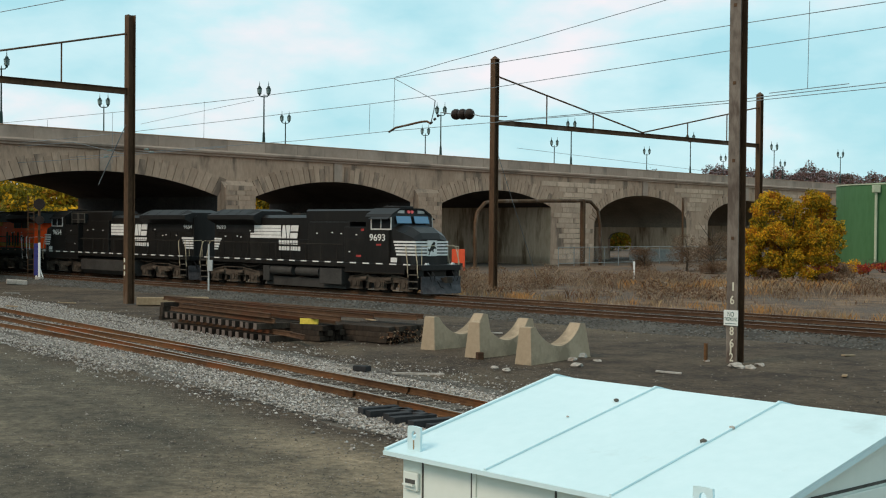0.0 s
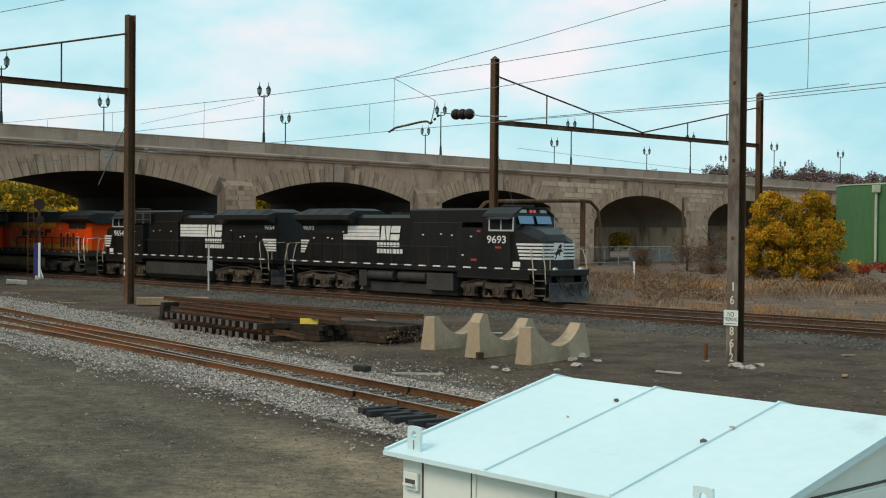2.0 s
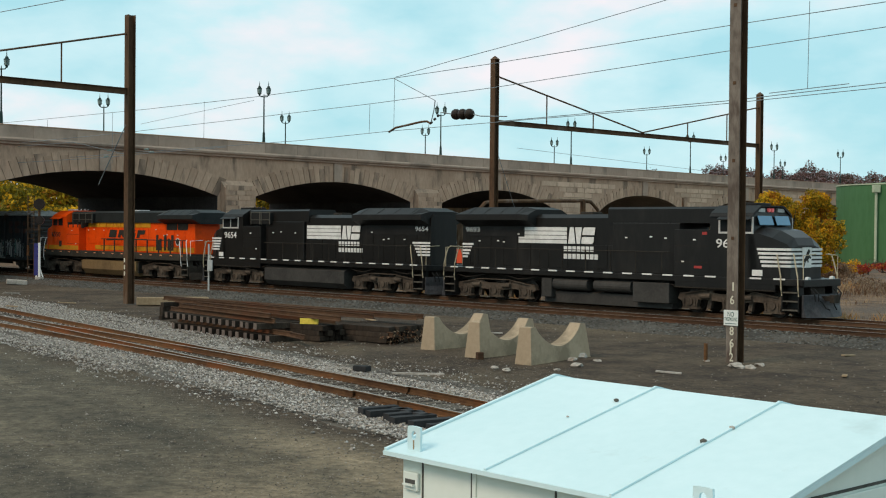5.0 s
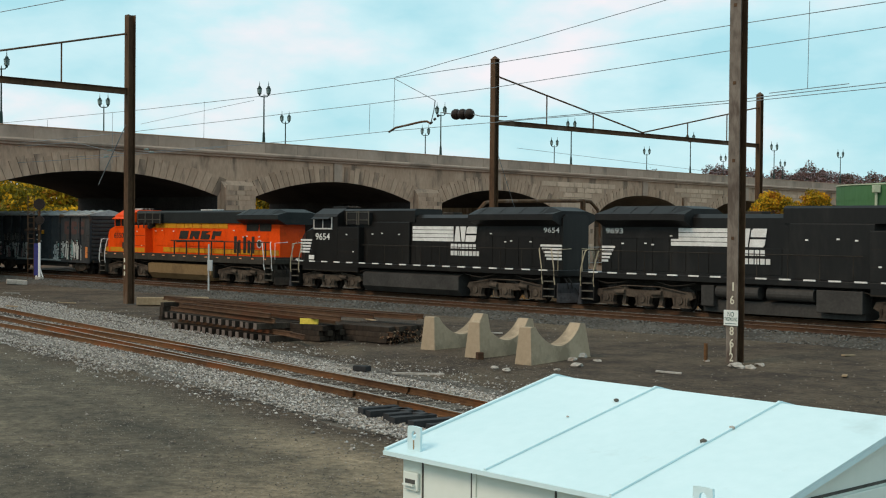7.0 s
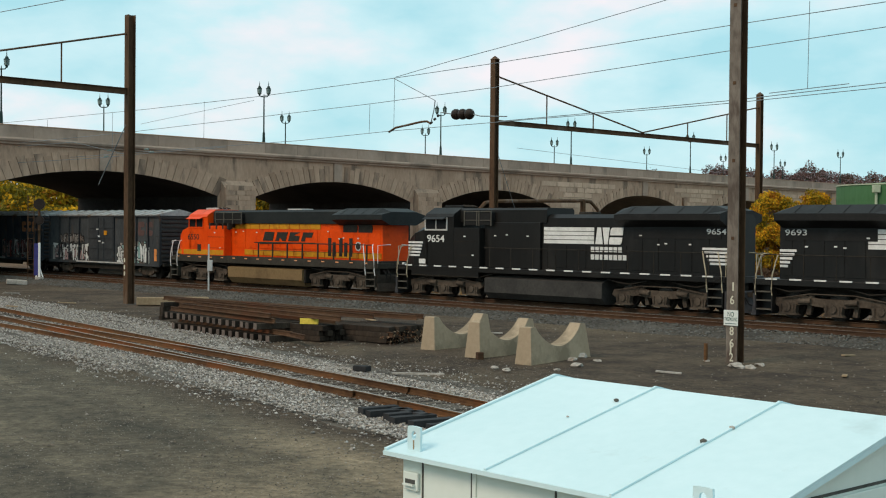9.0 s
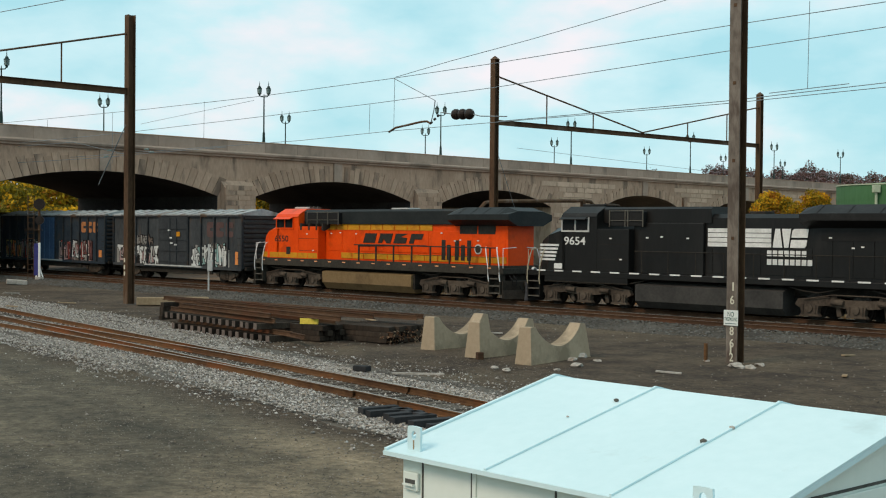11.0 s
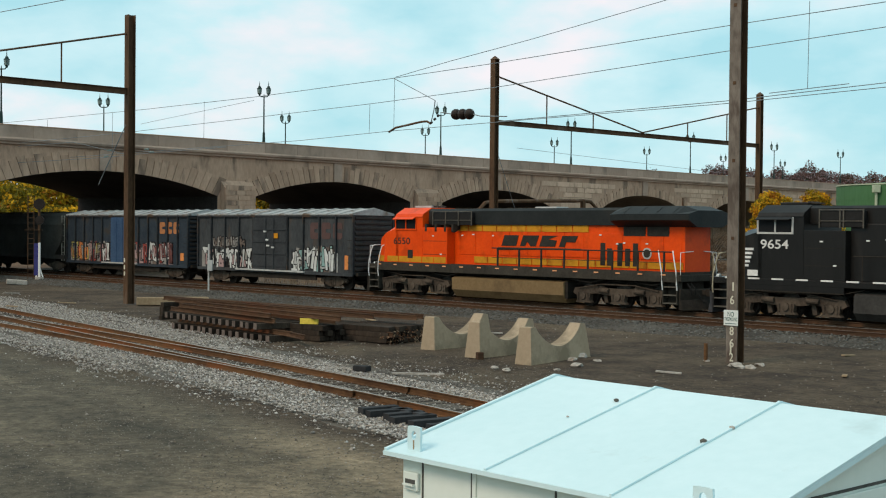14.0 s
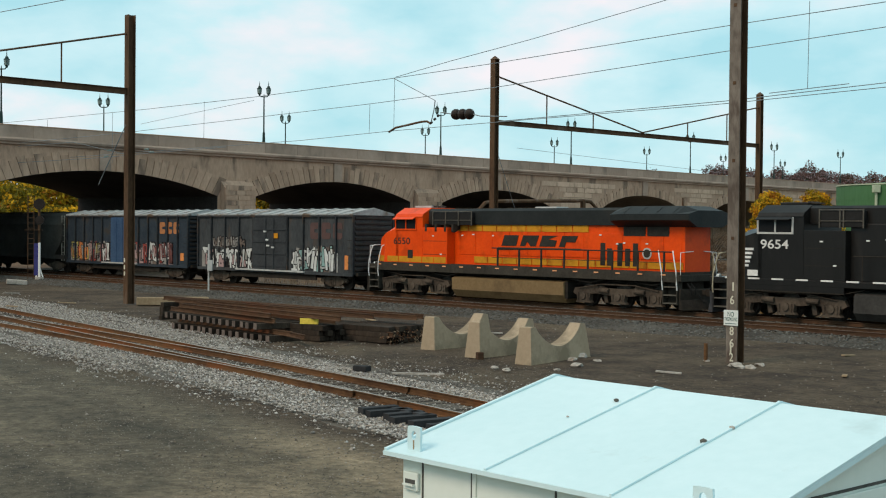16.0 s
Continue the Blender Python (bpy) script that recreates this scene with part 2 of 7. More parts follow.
M["seam_dark"] = material("dark_joint", (0.06, 0.06, 0.055), (0.1, 0.1, 0.09), 0.8, scale=3, fine=14)
M["sign_white"] = material("sign_enamel", (0.62, 0.66, 0.62), (0.72, 0.75, 0.72), 0.5, scale=4, fine=20)
M["sign_ink"] = material("sign_green_ink", (0.03, 0.10, 0.08), (0.05, 0.14, 0.11), 0.6, scale=4, fine=20)
M["rubble"] = material("pale_rubble", (0.26, 0.235, 0.20), (0.46, 0.42, 0.37), 0.9, scale=3, fine=12, bump=0.4)
M["blue_panel"] = material("violet_blue_panel", (0.03, 0.03, 0.13), (0.05, 0.05, 0.2), 0.6, scale=2, fine=9)
M["red_barrier"] = material("orange_red_barrier", (0.6, 0.07, 0.03), (0.75, 0.12, 0.05), 0.6, scale=2, fine=9)
M["fence_steel"] = material("galvanised_fence", (0.22, 0.22, 0.21), (0.34, 0.34, 0.32), 0.6, metal=0.3, scale=2, fine=9)
M["bark"] = material("brown_bark", (0.05, 0.038, 0.028), (0.10, 0.08, 0.06), 0.95, scale=2, fine=10, bump=0.4, stretch=(1, 1, 0.3))
def leaf(name, c, rough=0.7):
    m = material(name, tuple(v * 0.6 for v in c), tuple(min(1, v * 1.35) for v in c), rough, scale=0.6, fine=3, bump=0)
    # thin blades let part of the light through
    n, l = m.node_tree.nodes, m.node_tree.links
    b, out = n["Principled BSDF"], n["Material Output"]
    t, mx = n.new("ShaderNodeBsdfTranslucent"), n.new("ShaderNodeMixShader")
    mx.inputs[0].default_value = 0.38
    l.new(b.inputs["Base Color"].links[0].from_socket, t.inputs["Color"])
    l.new(b.outputs[0], mx.inputs[1]); l.new(t.outputs[0], mx.inputs[2]); l.new(mx.outputs[0], out.inputs["Surface"])
    return m
# leaf_haze: mauve distance haze painted into leaves of the far woods
for nm, c in (("leaf_gold", (0.72, 0.40, 0.02)), ("leaf_olive", (0.36, 0.265, 0.02)), ("leaf_orange", (0.42, 0.17, 0.02)), ("leaf_green", (0.17, 0.145, 0.02)), ("leaf_red", (0.36, 0.035, 0.03)), ("leaf_brown", (0.14, 0.072, 0.040)),
              ("leaf_plum", (0.135, 0.072, 0.066)), ("leaf_haze", (0.30, 0.225, 0.225)), ("leaf_pine", (0.028, 0.042, 0.026)), ("leaf_rust", (0.13, 0.06, 0.035)), ("twig_grey", (0.20, 0.145, 0.105)), ("twig_brown", (0.155, 0.095, 0.058)), ("grass_tan", (0.41, 0.285, 0.16)), ("grass_brown", (0.27, 0.18, 0.11)), ("grass_orange", (0.48, 0.24, 0.08)), ("grass_grey", (0.33, 0.24, 0.165))):
    M[nm] = leaf(nm, c)


def glass(name, colour, rough=0.05, spec=0.8):
    m = bpy.data.materials.new(name)
    m.use_nodes = True
    b = m.node_tree.nodes["Principled BSDF"]
    b.inputs["Base Color"].default_value, b.inputs["Roughness"].default_value = (*colour, 1), rough
    b.inputs["Specular IOR Level"].default_value = spec
    return m


M["cab_glass"] = glass("dark_cab_glass", (0.010, 0.011, 0.012), 0.5, 0.12)
M["blue_glass"] = glass("blue_tinted_screen", (0.07, 0.20, 0.33), 0.12)
M["lamp_off"] = glass("lamp_lens", (0.6, 0.62, 0.6), 0.1)
M["red_lamp"] = glow("red_marker_lamp", (0.55, 0.10, 0.10), 0.35)


def ground_material():
    """Cinders by the tracks, a paler worn dirt drive before them, dry weedy earth beyond: zones by place on the one sheet."""
    m = bpy.data.materials.new("yard_ground")
    m.use_nodes = True
    n, l = m.node_tree.nodes, m.node_tree.links
    b = n["Principled BSDF"]
    tc = n.new("ShaderNodeTexCoord")

    def dot(v, add):
        d = n.new("ShaderNodeVectorMath"); d.operation = "DOT_PRODUCT"
        d.inputs[1].default_value = v
        l.new(tc.outputs["Object"], d.inputs[0])
        a = n.new("ShaderNodeMath"); a.operation = "ADD"; a.inputs[1].default_value = add
        l.new(d.outputs["Value"], a.inputs[0])
        return a.outputs[0]

    def noise_of(scale, detail=5, rot=None, stretch=None, rough=0.6):
        t = n.new("ShaderNodeTexNoise")
        t.inputs["Scale"].default_value, t.inputs["Detail"].default_value, t.inputs["Roughness"].default_value = scale, detail, rough
        mp = n.new("ShaderNodeMapping")
        if rot:
            mp.inputs["Rotation"].default_value = (0, 0, radians(rot))
        if stretch:
            mp.inputs["Scale"].default_value = stretch
        l.new(tc.outputs["Object"], mp.inputs[0]); l.new(mp.outputs[0], t.inputs["Vector"])
        return t.outputs["Fac"]

    def ramp(src, lo, hi):
        r = n.new("ShaderNodeMapRange")
        r.inputs["From Min"].default_value, r.inputs["From Max"].default_value = lo, hi
        l.new(src, r.inputs["Value"])
        return r.outputs[0]

    def mix(f, a, c):
        x = n.new("ShaderNodeMix"); x.data_type = "RGBA"
        l.new(f, x.inputs[0])
        for k, v in ((6, a), (7, c)):
            if isinstance(v, tuple):
                x.inputs[k].default_value = (*v, 1)
            else:
                l.new(v, x.inputs[k])
        return x.outputs[2]

    def plus(a, c, k):
        s = n.new("ShaderNodeMath"); s.operation = "MULTIPLY_ADD"
        l.new(c, s.inputs[0]); s.inputs[1].default_value = k; l.new(a, s.inputs[2])
        return s.outputs[0]

    big, mid, fine = noise_of(0.11), noise_of(0.7), noise_of(5.0, 6, rough=0.85)
    cv = n.new("ShaderNodeCombineXYZ")
    along = n.new("ShaderNodeMath"); along.operation = "MULTIPLY"; along.inputs[1].default_value = 0.09
    l.new(dot((-0.564, 0.826, 0), 0.0), along.inputs[0])
    l.new(dot((0.826, 0.564, 0), 0.0), cv.inputs[0]); l.new(along.outputs[0], cv.inputs[1])
    tt = n.new("ShaderNodeTexNoise")
    tt.inputs["Scale"].default_value, tt.inputs["Detail"].default_value = 0.75, 5
    l.new(cv.outputs[0], tt.inputs["Vector"])
    tracks = tt.outputs["Fac"]
    cinder = mix(ramp(mid, 0.35, 0.65), (0.039, 0.029, 0.022), (0.088, 0.067, 0.047))
    cinder = mix(ramp(big, 0.5, 0.62), cinder, (0.105, 0.082, 0.056))
    drive = mix(ramp(plus(tracks, noise_of(1.6, 6), 0.9), 0.62, 1.25), (0.063, 0.053, 0.041), (0.20, 0.158, 0.112))
    drive = mix(ramp(mid, 0.52, 0.7), drive, (0.085, 0.072, 0.054))
    # worn just multiplies the drive colour, lighter and warmer towards +x
    lighter_right = ramp(plus(dot((1.0, -0.12, 0), 6.6), big, 3.0), 0.4, 4.2)
    worn = n.new("ShaderNodeMix"); worn.data_type, worn.blend_type = "RGBA", "MULTIPLY"
    worn.inputs[0].default_value = 1.0
    l.new(drive, worn.inputs[6]); l.new(mix(lighter_right, (0.74, 0.79, 0.80), (1.55, 1.55, 1.46)), worn.inputs[7])
    drive = worn.outputs[2]
    dry = mix(ramp(mid, 0.4, 0.62), (0.088, 0.060, 0.043), (0.20, 0.135, 0.088))
    dry = mix(ramp(big, 0.46, 0.56), dry, (0.105, 0.082, 0.066))
    near = ramp(plus(dot((-0.826, -0.564, 0), 12.3), big, 3.0), 0.8, 2.4)
    far = ramp(plus(dot((0.72189, 0.69201, 0), -48.22 - 3.6), big, 2.0), 0.0, 2.0)
    col = mix(near, cinder, drive)
    col = mix(far, col, dry)
    sp = n.new("ShaderNodeMix"); sp.data_type, sp.blend_type = "RGBA", "MULTIPLY"
    sp.inputs[0].default_value = 0.85
    l.new(col, sp.inputs[6])
    l.new(mix(ramp(fine, 0.34, 0.66), (0.38, 0.38, 0.39), (1.7, 1.68, 1.62)), sp.inputs[7])
    l.new(sp.outputs[2], b.inputs["Base Color"])
    b.inputs["Roughness"].default_value, b.inputs["Specular IOR Level"].default_value = 0.95, 0.15
    bp = n.new("ShaderNodeBump")
    bp.inputs["Strength"].default_value, bp.inputs["Distance"].default_value = 0.7, 0.05
    l.new(fine, bp.inputs["Height"]); l.new(bp.outputs[0], b.inputs["Normal"])
    return m


M["dirt"] = ground_material()


# ---- mesh helpers ----
def link(name, bm, mat, parent=None, label="", m=None, smooth=False):
    me = bpy.data.meshes.new(name)
    bmesh.ops.recalc_face_normals(bm, faces=bm.faces)
    bm.to_mesh(me)
    bm.free()
    for mt in (mat if isinstance(mat, (list, tuple)) else [mat]):
        me.materials.append(mt)
    if smooth:
        me.polygons.foreach_set("use_smooth", [True] * len(me.polygons))
    ob = new(name, me)
    if parent is not None:
        ob.parent = parent
    if m is not None:
        ob.matrix_basis = m
    if label:
        ob["label"] = label
    return ob


def part(name, bm, mat, parent, label="", m=None, smooth=False):
    return link(name, bm, mat, parent, label, m, smooth)


def empty(name, m=None):
    ob = new(name)
    ob.empty_display_size = 0.3
    if m is not None:
        ob.matrix_basis = m
    return ob


def box(bm, x0, x1, y0, y1, z0, z1, m=None, mi=0):
    vs = [bm.verts.new(Vector((x, y, z)) if m is None else m @ Vector((x, y, z))) for x in (x0, x1) for y in (y0, y1) for z in (z0, z1)]
    for f in ((0, 1, 3, 2), (4, 6, 7, 5), (0, 4, 5, 1), (2, 3, 7, 6), (0, 2, 6, 4), (1, 5, 7, 3)):
        bm.faces.new([vs[i] for i in f]).material_index = mi
    return bm


def bx(x0, x1, y0, y1, z0, z1, bevel=0.0):
    bm = bmesh.new()
    box(bm, x0, x1, y0, y1, z0, z1)
    if bevel:
        bmesh.ops.bevel(bm, geom=bm.edges[:], offset=bevel, segments=2, affect="EDGES", profile=0.5)
    return bm


def prism(bm, pts, axis, a, b, mi=0):
    """Extrude a polygon of (p, q) along axis from a to b: axis y takes (x, z), axis x takes (y, z), axis z takes (x, y)."""
    put = {"y": lambda p, d: (p[0], d, p[1]), "x": lambda p, d: (d, p[0], p[1]), "z": lambda p, d: (p[0], p[1], d)}[axis]
    v0 = [bm.verts.new(put(p, a)) for p in pts]
    v1 = [bm.verts.new(put(p, b)) for p in pts]
    n = len(pts)
    bm.faces.new(v0).material_index = mi
    bm.faces.new(v1[::-1]).material_index = mi
    for i in range(n):
        bm.faces.new((v0[i], v0[(i + 1) % n], v1[(i + 1) % n], v1[i])).material_index = mi
    return bm


def tube(bm, pts, r, seg=6, r_end=None):
    """A round bar along a polyline."""
    pts = [Vector(p) for p in pts]
    rings = []
    for i, p in enumerate(pts):
        d = (pts[min(i + 1, len(pts) - 1)] - pts[max(i - 1, 0)]).normalized()
        a = d.orthogonal().normalized() if abs(d.z) > 0.99 else d.cross(Vector((0, 0, 1))).normalized()
        b = d.cross(a)
        rr = r if r_end is None else r + (r_end - r) * i / (len(pts) - 1)
        rings.append([bm.verts.new(p + rr * (math.cos(2 * math.pi * k / seg) * a + math.sin(2 * math.pi * k / seg) * b)) for k in range(seg)])
    for r0, r1 in zip(rings, rings[1:]):
        for k in range(seg):
            bm.faces.new((r0[k], r0[(k + 1) % seg], r1[(k + 1) % seg], r1[k]))
    bm.faces.new(rings[0][::-1])
    bm.faces.new(rings[-1])
    return bm


def tb(pts, r, seg=6, r_end=None):
    return tube(bmesh.new(), pts, r, seg, r_end)


# ---- ground ----
GZ = -0.35


def ground_sheet():
    bm = bmesh.new()
    xs = [-3000, -600, -200] + [-100 + 4 * i for i in range(51)] + [200, 600, 3000]
    ys = [-1500, -200, -40] + [-10 + 4 * i for i in range(54)] + [280, 500, 900, 3000]
    grid = [[bm.verts.new((x, y, GZ + (0.05 * noise.noise((x * 0.13, y * 0.13, 0)) - (0.09 if 11 < 0.8258 * x + 0.564 * y < 22 else 0) if abs(x) < 150 and 0 < y < 190 else 0))) for y in ys] for x in xs]
    for i in range(len(xs) - 1):
        for j in range(len(ys) - 1):
            bm.faces.new((grid[i][j], grid[i + 1][j], grid[i + 1][j + 1], grid[i][j + 1]))
    ob = link("ground", bm, M["dirt"])
    tagged(ob, "dark cinder and dirt yard ground with worn wheel tracks", "ground", kind="structure")


ground_sheet()

# ---- the viaduct: local x along the face, y through it, z up ----
BS = 0.935
BRIDGE = Matrix(((0.6665, -0.7455, 0, -32.76), (0.7455, 0.6665, 0, 103.86), (0, 0, 1, 0), (0, 0, 0, 1)))
BRIDGE = Matrix.Translation((0, 0, 3.559)) @ Matrix.Scale(BS, 4) @ Matrix.Translation((0, 0, -3.559)) @ BRIDGE
ARCHES = [(-30.0, -9.4, 6.3, 8.1, 0), (-5.2, 18.55, 6.3, 8.12, 0), (22.7, 43.95, 6.3, 8.05, 0), (48.45, 68.3, 6.2, 7.95, 0), (77.2, 98.9, 4.0, 8.06, 1), (104.5, 126.0, 4.4, 8.0, 1), (131.5, 153, 4.4, 8.0, 1)]
BW = 22.5


def arch_z(a, x):
    x0, x1, zs, zc, kind = a
    h, u = (x1 - x0) / 2, (x - (x0 + x1) / 2) / ((x1 - x0) / 2)
    if kind == 0:
        r = (h * h + (zc - zs) ** 2) / (2 * (zc - zs))
        return zc - r + math.sqrt(max(0, r * r - (u * h) ** 2))
    return zs + (zc - zs) * math.sqrt(max(0, 1 - u * u)) ** 0.9


def viaduct_body():
    bm = bmesh.new()
    ztop, zb, xa, xb = 9.9, -1.2, -60.0, 190.0
    x = xa
    walls = []
    for a in ARCHES:
        walls.append((x, a[0]))
        x = a[1]
    walls.append((x, xb))
    for p, q in walls:
        if abs(p - 98.9) < 0.1:
            # this pier has a small arched passage through it
            box(bm, p, q, 0, 8.9, zb, ztop)
            box(bm, p + 0.6, q, 17.6, BW, zb, ztop)
            box(bm, p, p + 0.6, 12.9, BW, zb, ztop)
            box(bm, p + 0.6, q, 8.9, 17.6, 4.2, ztop)
            n = 10
            ys = [8.9 + 4.0 * i / n for i in range(n + 1)]
            zs = [2.3 + 1.0 * math.sqrt(max(0, 1 - ((y - 10.9) / 2.0) ** 2)) for y in ys]
            for i in range(n):
                prism(bm, [(ys[i], zs[i]), (ys[i + 1], zs[i + 1]), (ys[i + 1], ztop), (ys[i], ztop)], "x", p, p + 0.6)
        else:
            box(bm, p, q, 0, BW, zb, ztop)
    for a in ARCHES:
        n = 28
        for i in range(n):
            u0, u1 = -math.cos(math.pi * i / n), -math.cos(math.pi * (i + 1) / n)
            c, h = (a[0] + a[1]) / 2, (a[1] - a[0]) / 2
            xl, xr = c + u0 * h, c + u1 * h
            zl, zr = arch_z(a, xl), arch_z(a, xr)
            vs = [bm.verts.new(v) for v in ((xl, 0, zl), (xr, 0, zr), (xr, 0, ztop), (xl, 0, ztop), (xl, BW, zl), (xr, BW, zr), (xr, BW, ztop), (xl, BW, ztop))]
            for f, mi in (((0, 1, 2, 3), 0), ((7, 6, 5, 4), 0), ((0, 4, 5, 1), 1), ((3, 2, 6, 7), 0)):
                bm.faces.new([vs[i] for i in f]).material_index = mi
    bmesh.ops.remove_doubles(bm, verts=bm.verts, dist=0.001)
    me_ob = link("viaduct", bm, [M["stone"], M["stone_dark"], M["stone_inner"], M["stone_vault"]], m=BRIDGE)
    # shade is put in the colour: near-black over the running lines, brown concrete elsewhere
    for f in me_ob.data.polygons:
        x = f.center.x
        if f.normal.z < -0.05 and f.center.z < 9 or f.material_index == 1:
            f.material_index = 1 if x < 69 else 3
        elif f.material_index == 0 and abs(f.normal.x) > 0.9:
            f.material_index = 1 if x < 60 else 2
    tagged(me_ob, "long grey-brown stone and concrete arch viaduct crossing the yard", "bridge", kind="structure")
    return me_ob


VIADUCT = viaduct_body()


def viaduct_trim():
    for y0, y1, face in ((-0.12, 0.45, -1), (BW - 0.45, BW + 0.12, 1)):
        shared = {}
        x, k = -60.0, 0
        while x < 190:
            ln = (4.0, 3.6, 4.4)[k % 3]
            if ln not in shared:
                bm = bx(0.012, ln - 0.012, y0, y1, 10.4, 11.42, 0.02)
                shared[ln] = part("parapet_panel", bm, M["parapet"], VIADUCT).data
                bpy.data.objects.remove([o for o in VIADUCT.children if o.data == shared[ln]][0])
            ob = new("parapet_panel", shared[ln]); ob.parent = VIADUCT; ob.matrix_basis = pose(x, 0, 0)
            x += ln; k += 1
        part("parapet_core", bx(-60, 190, y0 + 0.03, y1 - 0.03, 9.9, 11.38), M["stone"], VIADUCT)
        part("coping", bx(-60, 190, y0 - 0.05, y1 + 0.05, 11.38, 11.46, 0.02), M["stone"], VIADUCT)
        w = -1 if face < 0 else 1
        e0 = y0 if face < 0 else y1
        bm = prism(bmesh.new(), [(e0, 9.88), (e0 + w * 0.14, 9.92), (e0 + w * 0.16, 10.05), (e0 + w * 0.36, 10.14), (e0 + w * 0.42, 10.3), (e0 + w * 0.36, 10.42), (e0, 10.46)], "x", -60, 190)
        part("cornice", bm, M["parapet"], VIADUCT)
    part("deck", bx(-60, 190, 0.45, BW - 0.45, 9.9, 10.3), M["parapet"], VIADUCT)
    part("plinth", bx(98.55, 98.9, 0.2, 9.0, -1.0, 1.0, 0.03), M["pale_grime"], VIADUCT, "whitewashed plinth")
    part("plinth", bx(68.3, 68.6, 0.2, 22.0, -1.0, 0.3, 0.03), M["stone_inner"], VIADUCT)
    for x0, x1 in ((18.9, 22.4), (44.4, 48.1), (-9.0, -5.6)):
        bm = prism(bmesh.new(), [(0.0, -1.2), (-0.7, -1.2), (-0.7, 7.0), (0.0, 7.75)], "x", x0, x1)
        part("buttress", bm, M["stone"], VIADUCT)
    for xc, zc in ((33.4, 8.05), (88.4, 8.06), (6.7, 8.12), (58.2, 7.95), (115.2, 8.0)):
        part("pilaster", bx(xc - 0.55, xc + 0.55, -0.16, 0.0, zc + 0.02, 9.9, 0.03), M["parapet"], VIADUCT)


viaduct_trim()


# ---- the train: every vehicle in its own space, x forward, y to its left, z up from the rail ----
TU = Vector((0.69201, -0.72189, 0))
TN = Vector((0.72189, 0.69201, 0))
TP = Vector((11.871, 57.295, 0))
TROT = -46.21
S_ROWS = ((0.0, -61.41), (0.5, -59.13), (1.0, -56.87), (1.5, -54.62), (2.0, -52.38), (2.5, -50.14), (3.0, -47.89), (3.5, -45.64), (4.0, -43.37),
          (6.5, -31.87), (7.0, -29.58), (7.5, -27.27), (8.0, -24.93), (8.5, -22.55), (9.0, -20.16), (11.5, -8.36), (12.0, -6.02), (12.5, -3.69), (13.0, -1.38), (13.3, 0.0), (16.0, 0.0))


def travelled(t):
    for (t0, s0), (t1, s1) in zip(S_ROWS, S_ROWS[1:]):
        if t <= t1:
            return s0 + (s1 - s0) * (t - t0) / (t1 - t0)
    return S_ROWS[-1][1]


def on_track(s, lat, z=0.0):
    return TP + s * TU + lat * TN + Vector((0, 0, z))


def train_rows(offset, turn=0):
    return [(t, Matrix.Translation(on_track(s + offset, 0)) @ pose(0, 0, 0, 0, 0, TROT + turn)) for t, s in S_ROWS]


def wheel_rows(x, sign, r):
    rows = [0.0]
    while rows[-1] < 13.1:
        rows.append(round(rows[-1] + 4 / 30, 4))
    rows[-1] = 13.3
    out = []
    for t in rows + [16.0]:
        a = math.degrees(travelled(t) / r) * sign
        out.append((t, pose(x, 0, r, 0, a % 360, 0)))
    return out


def side_text(name, body, size, mat, parent, x, y, z, width=None, depth=0.006, shear=0.0):
    """Raised lettering on a side wall; its left edge stands at x as one reads it, its foot at z."""
    cu = bpy.data.curves.new(name, "FONT")
    cu.body, cu.size, cu.extrude, cu.shear = body, size, depth, shear
    cu.offset = 0.008 * size
    tmp = bpy.data.objects.new(name, cu)
    scene.collection.objects.link(tmp)
    bpy.context.view_layer.update()
    me = bpy.data.meshes.new_from_object(tmp.evaluated_get(bpy.context.evaluated_depsgraph_get()))
    bpy.data.objects.remove(tmp)
    xs = [v.co.x for v in me.vertices]
    if width:
        k = width / (max(xs) - min(xs))
        me.transform(Matrix.Diagonal((k, 1, 1, 1)))
    me.materials.clear()
    me.materials.append(mat)
    ob = new(name, me)
    ob.parent = parent
    ob.matrix_basis = pose(x, y, z, 90, 0, 0 if y < 0 else 180)
    return ob


def wheelset_mesh(r):
    bm = bmesh.new()
    tube(bm, [(0, -1.0, 0), (0, 1.0, 0)], 0.09, 8)
    for s in (-1, 1):
        tube(bm, [(0, s * 0.68, 0), (0, s * 0.81, 0)], r, 24)
        tube(bm, [(0, s * 0.655, 0), (0, s * 0.68, 0)], r + 0.028, 24)
        tube(bm, [(0, s * 0.81, 0), (0, s * 0.83, 0)], r * 0.72, 16)
        tube(bm, [(0, s * 0.83, 0), (0, s * 0.95, 0)], 0.16, 10)
        for k in range(4):
            a = k * math.pi / 2
            box(bm, r * 0.35, r * 0.6, s * 0.81 - 0.03, s * 0.81 + 0.035, -0.06, 0.06, Matrix.Rotation(a, 4, "Y"))
    return bm


WHEELS = []


def wheelset(parent, x, r, sign):
    w = part("wheelset", wheelset_mesh(r), M["wheel"], parent, "steel wheels on an axle")
    WHEELS.append((w, x, sign, r))
    return w


